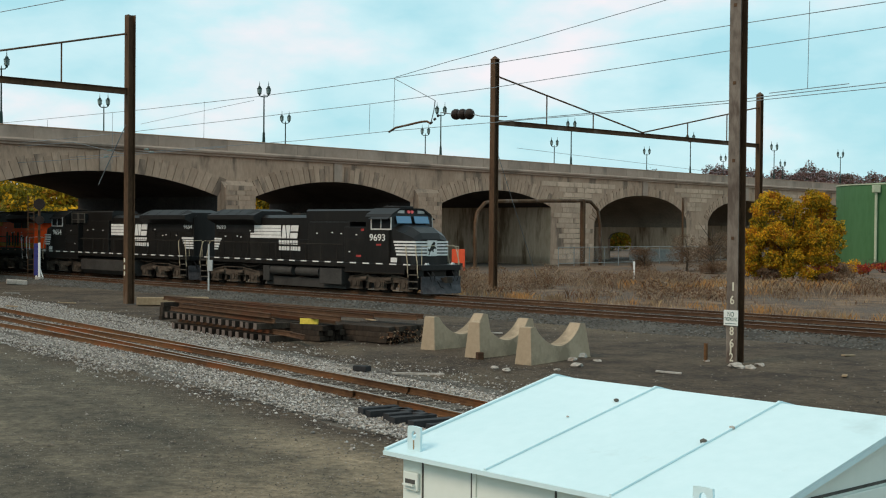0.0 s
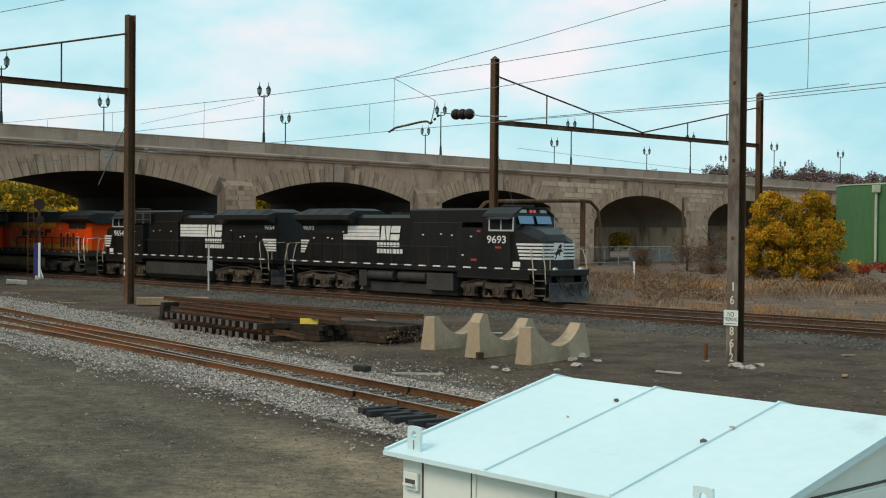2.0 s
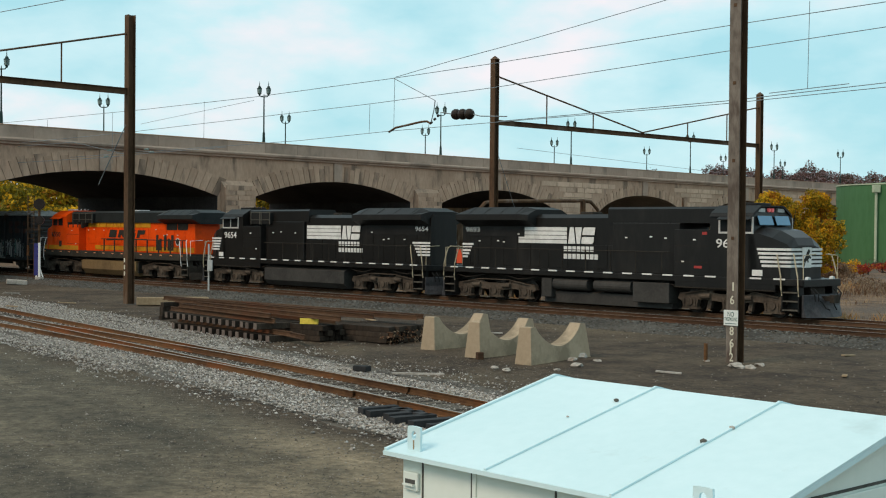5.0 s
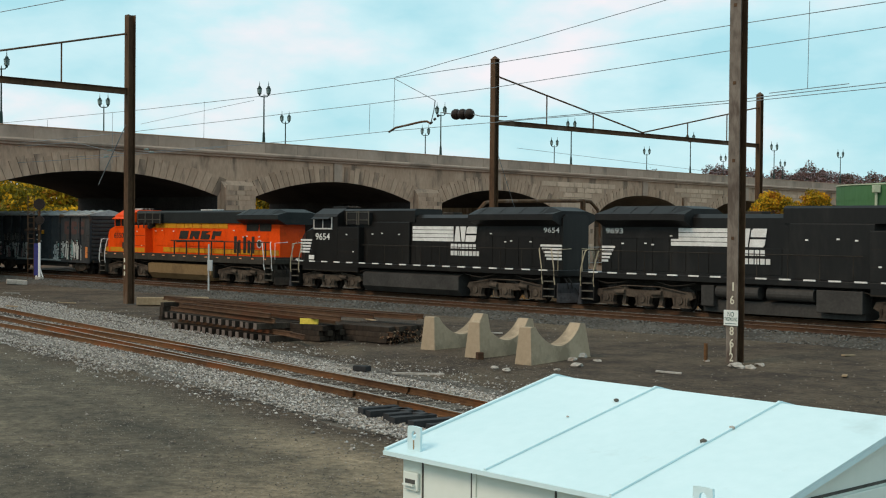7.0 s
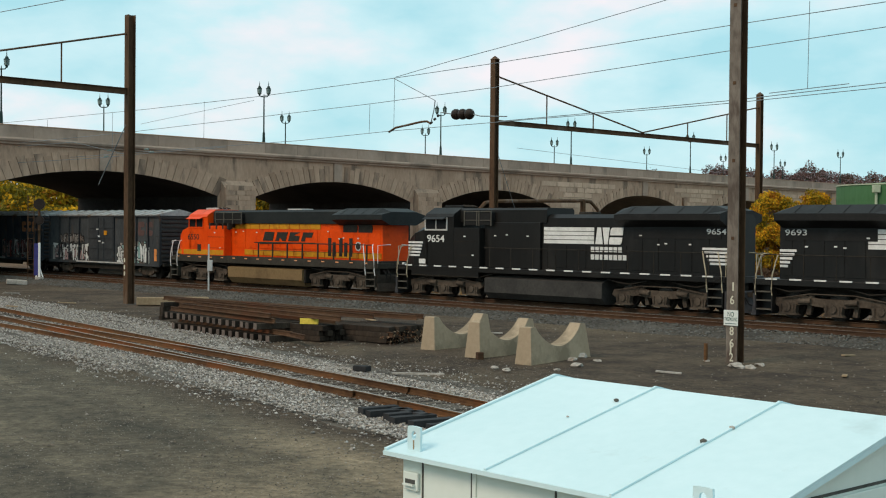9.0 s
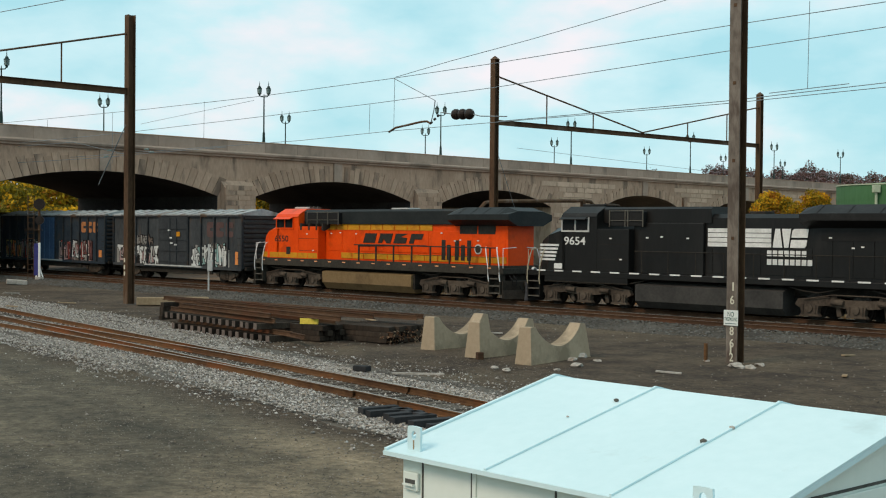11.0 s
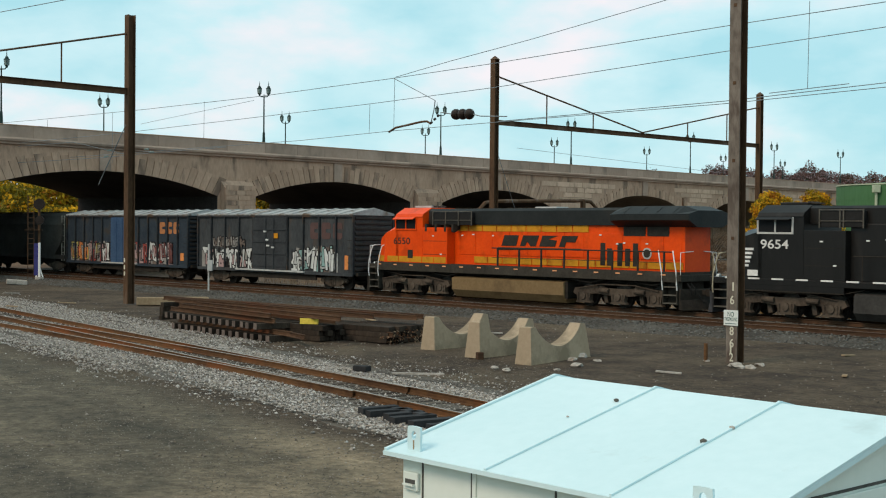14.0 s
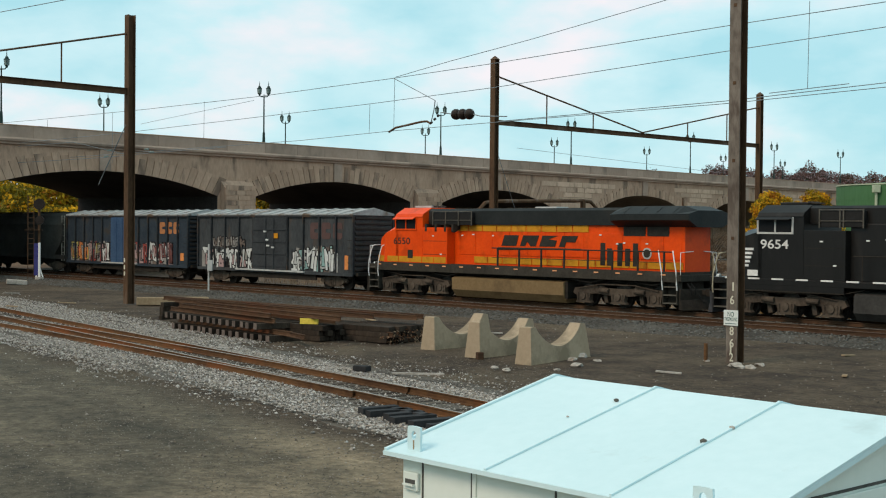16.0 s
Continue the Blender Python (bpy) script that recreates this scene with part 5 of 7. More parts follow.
def island_mix(name, cols, rough=0.9):
    """One material whose colour is picked piece by piece."""
    m = bpy.data.materials.new(name)
    m.use_nodes = True
    n, l = m.node_tree.nodes, m.node_tree.links
    g = n.new("ShaderNodeNewGeometry")
    r = n.new("ShaderNodeValToRGB")
    for k, c in enumerate(cols):
        e = r.color_ramp.elements[k] if k < 2 else r.color_ramp.elements.new(k / (len(cols) - 1))
        e.position, e.color = k / (len(cols) - 1), (*c, 1)
    l.new(g.outputs["Random Per Island"], r.inputs[0])
    l.new(r.outputs[0], n["Principled BSDF"].inputs["Base Color"])
    n["Principled BSDF"].inputs["Roughness"].default_value = rough
    n["Principled BSDF"].inputs["Specular IOR Level"].default_value = 0.2
    return m


M["stone_pale"] = island_mix("pale_ballast_stones", [(0.06, 0.053, 0.045), (0.20, 0.185, 0.165), (0.38, 0.36, 0.33), (0.25, 0.205, 0.155), (0.56, 0.54, 0.50), (0.15, 0.145, 0.14), (0.40, 0.36, 0.31)])
M["stone_mixed"] = island_mix("mixed_gravel", [(0.05, 0.043, 0.035), (0.12, 0.105, 0.085), (0.20, 0.18, 0.15), (0.14, 0.11, 0.08), (0.30, 0.28, 0.25)])
M["stone_grey"] = island_mix("grey_ballast_stones", [(0.04, 0.038, 0.034), (0.09, 0.088, 0.08), (0.15, 0.148, 0.135), (0.085, 0.07, 0.052), (0.06, 0.058, 0.05)])


def near_track():
    bed = [(near_pt(l, 0, 0), EN) for l in range(4, 130, 2)]
    ballast_bed("ballast_bed", bed, [(12.2, 0), (13.7, 1), (14.6, 1), (16.1, 1), (17.6, 1), (18.8, 1), (20.4, 0)], -0.385, -0.52, M["gravel_light"], "pale grey crushed-stone bed under the siding track")
    t = empty("siding_track")
    tagged(t, "rusty siding track with a turnout on worn ties", "track", kind="structure")
    zf = -0.375
    for name, f in (("rail", lambda l: 16.86), ("rail", lambda l: 15.36), ("rail", lambda l: 15.27 - 1.15 * max(0, (l - 26) / 26) ** 1.7), ("rail", lambda l: 16.78 - 1.15 * max(0, (l - 26) / 26) ** 1.7)):
        pts = [near_pt(l, f(l), 0) for l in np.arange(6, 118, 2.0)]
        if f(26) in (15.27, 16.78):
            pts = [near_pt(l, f(l), 0) for l in np.arange(26, 118, 2.0)]
        part(name, rail_bm(pts, zf), [M["rail_rust"], M["rail_head"]], t)
    tie = bx(-0.11, 0.11, -1.35, 1.35, -0.14, 0.0, 0.012)
    first = part("tie", tie, M["tie"], t, m=pose(*near_pt(8, 16.0, zf + 0.0), 0, 0, 124.3))
    rnd = random.Random(3)
    for k in range(1, 190):
        l = 8 + 0.54 * k
        ob = new("tie", first.data); ob.parent = t
        off = 16.05 - (0.45 * min(1, max(0, (l - 26) / 30)))
        ob.matrix_basis = pose(*near_pt(l, off + rnd.uniform(-0.12, 0.12), zf + rnd.uniform(-0.01, 0.008)), 0, 0, 124.3 + rnd.uniform(-2, 2))
    plate = part("tie_plate", bx(-0.09, 0.09, -0.17, 0.17, 0.0, 0.025), M["rail_rust"], t, m=pose(*near_pt(8, 15.36, zf), 0, 0, 34.3))
    for k in range(1, 60):
        l = 8 + 0.54 * k
        for o in (15.36, 16.86):
            ob = new("tie_plate", plate.data); ob.parent = t
            ob.matrix_basis = pose(*near_pt(l, o, zf + 0.0), 0, 0, 34.3)
    # rail joints
    for l, o in ((31.5, 15.30), (27.3, 16.86), (24.5, 15.36), (44, 16.86), (40, 15.0)):
        part("joint_bar", bx(-0.35, 0.35, -0.05, 0.05, 0.04, 0.13), M["rail_rust"], t, m=pose(*near_pt(l, o, zf), 0, 0, -55.7))

    def place(rs, n):
        l = 16 + 62 * rs.uniform(0, 1, n) ** 1.35
        o = 16.4 + 4.3 * np.sign(rs.uniform(-1, 1, n)) * rs.uniform(0, 1, n) ** 0.8
        o = o + 0.5 * np.sin(l * 0.7) * np.sin(l * 0.23) * (np.abs(o - 16.4) > 2.5)
        sparse = (np.abs(o - 16.1) < 0.62) & (l < 25)
        o = np.where(sparse & (rs.uniform(0, 1, n) < 0.4), 17.8 + rs.uniform(-0.8, 0.8, n), o)
        stray = rs.uniform(0, 1, n) < 0.05
        o = np.where(stray, 16.2 + 1.5 * (o - 16.4), o)
        o = np.where((o < 13.4) & (l < 34) & (rs.uniform(0, 1, n) < 0.75), 14.5 + rs.uniform(-0.9, 0.8, n), o)
        o = np.where((o > 18.4 + 0.3 * np.sin(l)) & (l < 40) & (rs.uniform(0, 1, n) < 0.88), 17.7 + rs.uniform(-0.7, 0.7, n), o)
        o = np.where((o < 15.25) & (l < 27) & (rs.uniform(0, 1, n) < 0.6), 13.9 + rs.uniform(-0.8, 0.5, n), o)
        edge = (np.abs(o - 16.4) > 3.5) & (rs.uniform(0, 1, n) < 0.45)
        o = np.where(edge, 16.4 + 2.6 * np.sign(o - 16.4) * rs.uniform(0.5, 1, n), o)
        p = np.outer(o, EN[:]) + np.outer(l, E1[:])
        p[:, 2] = -0.375 + rs.uniform(-0.02, 0.02, n) - 0.015 * ((o > 15.15) & (o < 17.05)) - 0.03 * (np.abs(o - 16.4) > 4.2)
        return p

    stones("ballast_stones", 80000, place, (0.016, 0.047), M["stone_pale"], "loose pale grey crushed stone beside the siding", 5)
    # long black switch ties thrown beside the rail
    for l, o, a, ln in ((23.6, 14.5, 124, 0.9), (23.1, 14.45, 120, 1.0), (22.6, 14.5, 126, 0.9), (22.1, 14.4, 122, 1.0), (22.7, 14.75, 34, 1.3), (21.5, 14.45, 124, 1.0), (20.9, 14.5, 118, 1.0)):
        tagged(link("black_tie", bx(-0.11, 0.11, -ln / 2, ln / 2, 0, 0.15, 0.008), M["tie_black"], m=pose(*near_pt(l, o, -0.38), 0, 0, a)), "short black switch tie lying in the ballast", "tie", "black ties by the switch")


near_track()


def main_tracks():
    ss = [s for s in range(-110, 62, 2)]
    bed = [(on_track(s, 0), TN) for s in ss]
    ballast_bed("ballast_bed", bed, [(-8.2, 0), (-6.6, 1), (-5.2, 1), (-3.4, 1), (-2.1, 1), (0, 1), (1.6, 1), (3.4, 0)], -0.19, -0.40, M["gravel_dark"], "dark mainline ballast under the two through tracks")
    for lat, lbl in ((0.0, "main line track that carries the train"), (-4.3, "empty rusty main line track beside the train")):
        t = empty("main_track")
        tagged(t, lbl, "track", kind="structure")
        for o in (-0.7525, 0.7525):
            part("rail", rail_bm([on_track(s, lat + o) for s in (-112, -60, 0, 62)], -0.17), [M["rail_brown"], M["rail_head"]], t)
        tie = None
        for k in range(290):
            s = -86 + 0.5 * k
            if tie is None:
                tie = part("tie", bx(-0.11, 0.11, -1.3, 1.3, -0.15, 0.0), M["tie"], t, m=pose(*on_track(s, lat, -0.172), 0, 0, TROT))
            else:
                ob = new("tie", tie.data); ob.parent = t
                ob.matrix_basis = pose(*on_track(s, lat, -0.172), 0, 0, TROT)

    def place(rs, n):
        s, o = rs.uniform(-60, 22, n), rs.uniform(-8.6, -1.2, n)
        p = np.array(TP[:])[None] + np.outer(s, TU[:]) + np.outer(o, TN[:])
        p[:, 2] = np.where(o > -6.6, -0.17, -0.19 - 0.13 * (-6.6 - o)) + rs.uniform(-0.01, 0.02, n)
        keep = (np.abs(np.abs(o + 4.3) - 0.75) > 0.12)
        p[~keep, 2] -= 0.2
        return p

    stones("ballast_stones", 30000, place, (0.026, 0.065), M["stone_grey"], "loose dark mainline ballast stones", 8)

    def place2(rs, n):
        x, y = rs.uniform(-20, 22, n), 22 + 40 * rs.uniform(0, 1, n) ** 1.3
        return np.stack([x, y, np.full(n, GZ + 0.0)], -1)

    stones("loose_stones", 6000, place2, (0.012, 0.04), M["stone_mixed"], "scattered small stones on the cinder ground", 11)

    def place3(rs, n):
        y = 16 + 24 * rs.uniform(0, 1, n) ** 1.2
        return np.stack([rs.uniform(-0.36, 0.12, n) * y, y, np.full(n, GZ - 0.005)], -1)

    stones("gravel_specks", 26000, place3, (0.006, 0.017), M["stone_mixed"], "fine gravel trodden into the dirt drive", 13)


main_tracks()


# ---- catenary poles and portals ----
def h_pole(x, y, top, turn, mats, label, size=0.36, cap=False):
    p = empty("catenary_pole", pose(x, y, 0, 0, 0, turn))
    f = size / 2
    flange, web = mats
    part("flange", bx(-f, f, -f, -f + 0.03, GZ - 0.1, top, 0.004), flange, p)
    part("flange", bx(-f, f, f - 0.03, f, GZ - 0.1, top, 0.004), web, p)
    part("web", bx(-0.016, 0.016, -f + 0.03, f - 0.03, GZ - 0.1, top), web, p)
    part("footing", bx(-0.45, 0.45, -0.45, 0.45, GZ - 0.3, GZ + 0.0, 0.03), M["gravel_dark"], p)
    if cap:
        bm = bmesh.new()
        b = [bm.verts.new((sx * f * 1.15, sy * f * 1.15, top)) for sx, sy in ((-1, -1), (1, -1), (1, 1), (-1, 1))]
        t_ = bm.verts.new((0, 0, top + 0.25))
        bm.faces.new(b[::-1])
        for k in range(4):
            bm.faces.new((b[k], b[(k + 1) % 4], t_))
        part("cap", bm, web, p)
    z = 1.0
    while z < top - 0.5:
        part("bolt_plate", bx(-0.05, 0.05, -f - 0.012, -f, z, z + 0.1), web, p)
        z += 2.3
    tagged(p, label, "pole", "catenary poles")
    return p


POLE_TURN = -46.2
POLE_L = h_pole(-15.74, 65.34, 14.1, POLE_TURN, (M["steel_brown"], M["steel_brown"]), "rusty brown steel H-beam catenary pole with painted number", 0.40)
POLE_M = h_pole(3.16, 82.0, 14.2, POLE_TURN, (M["steel_brown"], M["steel_brown"]), "brown steel catenary pole behind the main line", 0.40, True)
POLE_4 = h_pole(24.85, 102.8, 14.3, POLE_TURN, (M["steel_brown"], M["steel_brown"]), "brown steel catenary pole near the yellow tree", 0.42, True)
POLE_R = h_pole(8.72, 38.76, 14.2, POLE_TURN, (M["pole_grey"], M["steel_brown"]), "tall steel catenary pole with flaking grey paint and sign", 0.38)


def pole_marks():
    # painted digits down the lit flange of the nearest pole; plain bars on the other
    for digit, z, w in (("1", 1.80, 0.05), ("6", 1.40, 0.14), ("8", 0.48, 0.14), ("6", 0.12, 0.14), ("1", -0.06, 0.05), ("2", -0.30, 0.13)):
        side_text("painted_digit", digit, 0.36, M["pole_number"], POLE_R, -0.07 if digit != "1" or z > 1 else -0.13, -0.196, z, w, 0.003)
    for z in (1.95, 1.6, 1.28):
        part("number_bar", bx(-0.14, -0.04, -0.212, -0.2, z - 0.22, z), M["pole_number"], POLE_L)
    s = part("sign", bx(-0.26, 0.24, -0.225, -0.212, 0.76, 1.22, 0.006), M["sign_white"], POLE_R, "white no trespassing sign", pose(0, 0, 0, 0, 0, 0))
    side_text("sign_text", "NO", 0.2, M["sign_ink"], s, -0.13, -0.226, 1.03, 0.22, 0.002)
    side_text("sign_text", "TRESPASSING", 0.15, M["sign_ink"], s, -0.23, -0.226, 0.9, 0.44, 0.002)
    part("small_print", bx(-0.21, 0.19, -0.228, -0.225, 0.81, 0.83), M["sign_ink"], s)


pole_marks()


def portal(p0, p1, zb0, zb1, rods, posts, label):
    g = empty("catenary_portal_beam")
    a, b = Vector((*p0, zb0)), Vector((*p1, zb1))
    d = (b - a)
    ang = math.degrees(math.atan2(d.y, d.x))
    ln = d.length
    m = Matrix.Translation(a) @ pose(0, 0, 0, 0, 0, ang) @ pose(0, 0, 0, 0, -math.degrees(math.atan2(d.z, Vector((d.x, d.y)).length)), 0)
    bm = bmesh.new()
    for z in (-0.15, 0.13):
        box(bm, 0, ln, -0.13, 0.13, z, z + 0.025, m)
    box(bm, 0, ln, -0.012, 0.012, -0.13, 0.14, m)
    part("beam", bm, M["steel_brown"], g)
    for q in rods:
        part("truss_rod", tb(q, 0.055, 6), M["steel_brown"], g)
    for q in posts:
        part("truss_post", tb(q, 0.045, 6), M["steel_brown"], g)
    tagged(g, label, "beam", "catenary portal beams")


portal((3.16, 82.0), (24.85, 102.8), 10.28, 10.3,
       [[(3.31, 82.1, 13.17), (14.06, 92.45, 10.49)], [(14.06, 92.45, 10.49), (24.7, 102.6, 13.3)]],
       [[(6.71, 85.41, 12.31), (6.71, 85.41, 10.4)], [(10.13, 88.68, 11.48), (10.13, 88.68, 10.4)], [(17.95, 96.17, 11.55), (17.95, 96.17, 10.4)], [(21.6, 99.7, 12.5), (21.6, 99.7, 10.4)]],
       "brown steel cross beam with truss rods between two poles")
portal((-15.74, 65.34), (-27.3, 54.25), 10.28, 10.35,
       [[(-15.87, 65.2, 13.15), (-20.65, 60.64, 11.64), (-24.5, 56.95, 10.5)]],
       [[(-18.42, 62.77, 12.3), (-18.42, 62.77, 10.4)], [(-21.4, 59.9, 11.4), (-21.4, 59.9, 10.4)]],
       "brown steel cross beam with truss rod over the siding")
h_pole(-27.6, 53.97, 14.1, POLE_TURN, (M["steel_brown"], M["steel_brown"]), "brown steel catenary pole beyond the siding", 0.40)


def hang(name, lat, pts, r, label):
    """A wire over a track line: (distance along the track, height) points joined by sagging spans."""
    out = []
    for (s0, z0), (s1, z1) in zip(pts, pts[1:]):
        n = max(2, int(abs(s1 - s0) / 2.5))
        for k in range(n):
            out.append(on_track(s0 + (s1 - s0) * k / n, lat, z0 + (z1 - z0) * k / n))
    out.append(on_track(pts[-1][0], lat, pts[-1][1]))
    tagged(link("overhead_wire", tb(out, r * 0.85, 5), M["wire"]), label, "wire", "overhead wires")


hang("w", 0, [(-90, 12.3), (-64.25, 11.89), (-47.24, 11.74), (-33.84, 11.74), (-21.32, 11.9), (-13.46, 12.07), (0.68, 12.5), (7.97, 12.66), (30, 13.4)], 0.022, "messenger wire over the main line")
hang("w", -4.3, [(-16.25, 11.2), (-12.35, 11.66), (-7.0, 12.2), (0.54, 13.08), (14, 14.4)], 0.019, "slack span wire rising over the near main line")
hang("w", 0, [(-80, 8.7), (-29.76, 8.8), (-21.52, 8.98), (-13.42, 9.04), (0.73, 9.12), (8.02, 9.3), (30, 9.5)], 0.02, "contact wire over the main line")
hang("w", 0.05, [(-13.22, 9.08), (0.73, 9.24), (8.01, 9.48), (30, 9.9)], 0.022, "second contact wire over the main line")
hang("w", 0.05, [(2.7, 9.43), (6.4, 9.56)], 0.022, "short jumper wire between contact wires")
hang("w", -4.3, [(-80, 9.5), (-42.14, 9.65), (-18.43, 9.97), (-9.29, 10.18), (3.59, 10.7), (10.23, 10.95), (30, 11.8)], 0.019, "contact wire over the near main line")
hang("w", -12, [(-70, 17.4), (-44.6, 16.76), (-36.23, 16.52), (-10, 16.2)], 0.03, "feeder wire on the pole tops")
hang("w", 0.0, [(-48, 10.75), (-34.44, 11.53)], 0.016, "thin span wire below the messenger wire")
hang("w", -4.3, [(-80, 8.3), (-61.04, 8.16), (-45.4, 8.11), (-39.7, 8.2), (-31.2, 8.25)], 0.02, "feeder wire in front of the viaduct")
hang("w", -4.3, [(-80, 9.4), (-61.05, 9.36), (-49.67, 9.31), (-42.5, 8.2)], 0.02, "feeder wire in front of the viaduct")


def droppers():
    for s, z0, z1 in ((-40.1, 9.4, 11.8), (-21.2, 8.97, 11.86), (-23.3, 8.95, 10.55), (4.55, 9.5, 13.1), (-62, 8.2, 11.8), (-52, 8.1, 11.8)):
        tagged(link("dropper_wire", tb([on_track(s, 0, z0), on_track(s + 0.05, 0, z1)], 0.014, 5), M["wire"]), "thin vertical dropper wire between overhead wires", "wire", "overhead wires")
    arm = empty("pull_off_arm")
    part("arm", tb([on_track(-21.6, 0, 8.93), on_track(-21.05, 0, 9.14), on_track(-18.95, 0, 9.36), on_track(-18.5, 0, 9.36), on_track(-18.2, 0, 9.22)], 0.06, 8), M["steel_brown"], arm)
    part("hanger", tb([on_track(-18.2, 0, 9.22), on_track(-17.95, 0, 9.94), on_track(-17.87, 0, 10.45)], 0.03, 6), M["wire"], arm)
    part("span_rod", tb([on_track(-21.2, 0, 11.88), on_track(-20.3, 0, 11.5), on_track(-17.87, 0, 10.45)], 0.02, 6), M["wire"], arm)
    for k in range(3):
        s0 = -18.2 + 0.27 * k
        part("small_insulator", tb([on_track(s0, 0, 9.25 + 0.17 * k), on_track(s0 + 0.1, 0, 9.3 + 0.17 * k)], 0.07, 8), M["insulator"], arm)
    tagged(arm, "bent steel registration arm under the messenger wire", "arm")
    ins = empty("insulator_string")
    for k in range(3):
        s0 = -16.45 + 0.5 * k
        bm = bmesh.new()
        bmesh.ops.create_uvsphere(bm, u_segments=14, v_segments=10, radius=0.29, matrix=Matrix.Translation(on_track(s0 + 0.2, 0, 9.61 - 0.02 * k)))
        part("disc", bm, M["insulator"], ins)
    part("tie_wire", tb([on_track(-17.42, 0, 9.78), on_track(-16.4, 0, 9.62)], 0.03, 6), M["wire"], ins)
    part("tie_wire", tb([on_track(-15.0, 0, 9.55), on_track(-14.45, 0, 9.42), on_track(-13.0, 0.5, 9.35)], 0.03, 6), M["wire"], ins)
    tagged(ins, "string of three large dark brown disc insulators", "insulator")
    for s, z in ((-45.4, 8.11), (-39.7, 8.2), (-45.0, 8.5), (-40.3, 8.4)):
        i2 = empty("line_insulator")
        for k in range(3):
            part("shed", tb([on_track(s + 0.16 * k, -4.3, z + 0.06), on_track(s + 0.16 * k + 0.1, -4.3, z + 0.06)], 0.055, 8), M["feeder_glass"], i2)
        tagged(i2, "small pale glass insulators on a feeder wire", "insulator", "line insulators")
    g = tb([(3.3, 82.2, 8.6), (6.6, 88.8, GZ)], 0.02, 5)
    tagged(link("guy_wire", g, M["wire"]), "guy wire from the brown pole to the weeds", "wire")
    g = tb([(-15.9, 65.2, 8.6), (-18.1, 68.4, 5.7)], 0.025, 5)
    tagged(link("stay_rod", g, M["wire"]), "thin stay rod beside the brown pole", "wire")
    # wire along the front of the viaduct
    pts = [BRIDGE @ Vector((58 + 5 * k, -3.0, 12.6 - 0.12 * k)) for k in range(10)]
    tagged(link("overhead_wire", tb(pts, 0.02, 5), M["wire"]), "thin wire strung before the viaduct parapet", "wire", "overhead wires")


droppers()


# ---- lamps on the viaduct ----
def twin_lamp():
    L = empty("twin_lamp_post")
    part("base", tb([(0, 0, 0), (0, 0, 0.25), (0, 0, 0.9), (0, 0, 1.0)], 0.16, 10, 0.09), M["lamp_green"], L)
    part("post", tb([(0, 0, 0.9), (0, 0, 4.35)], 0.075, 8, 0.06), M["lamp_green"], L)
    part("cross_arm", tb([(-0.42, 0, 4.5), (-0.3, 0, 4.32), (0, 0, 4.3), (0.3, 0, 4.32), (0.42, 0, 4.5)], 0.05, 6), M["lamp_green"], L)
    part("finial", tb([(0, 0, 4.3), (0, 0, 4.6)], 0.07, 6, 0.01), M["lamp_green"], L)
    for s in (-1, 1):
        x = s * 0.42
        lan = part("lantern", tb([(x, 0, 4.4), (x, 0, 4.55), (x, 0, 4.62)], 0.07, 8, 0.17), M["lamp_green"], L)
        part("globe", tb([(x, 0, 4.62), (x, 0, 4.85), (x, 0, 5.08)], 0.16, 8, 0.2), M["lamp_glass"], lan)
        part("hood", tb([(x, 0, 5.06), (x, 0, 5.12), (x, 0, 5.3)], 0.26, 8, 0.1), M["lamp_green"], lan)
        part("spike", tb([(x, 0, 5.28), (x, 0, 5.75)], 0.05, 6, 0.012), M["lamp_green"], lan)
        for k in range(4):
            a = k * math.pi / 2 + 0.4
            part("rib", tb([(x + 0.17 * math.cos(a), 0.17 * math.sin(a), 4.6), (x + 0.22 * math.cos(a), 0.22 * math.sin(a), 5.1)], 0.02, 5), M["lamp_green"], lan)
    return tagged(L, "dark green iron lamp post with two lanterns on the parapet", "street lamp", "lamps along the viaduct")


def lamps():
    first = None
    turn = math.degrees(math.atan2(0.7455, 0.6665))
    for y, xs in ((0.2, (-27.5, -2.6, 24.1, 48.85, 72.5, 100.0, 124.0, 146.7)), (22.0, (-28, -3.0, 21.2, 45.9, 70.1, 98.1, 122.8, 147.1, 169.1))):
        for x in xs:
            p = BRIDGE @ Vector((x, y, 11.42))
            m = pose(*p, 0, 0, turn - 48)
            sc = Matrix.Scale(BS, 4)
            if first is None:
                first = twin_lamp()
                first.matrix_basis = m @ sc
            else:
                copy_thing(first, m)


lamps()


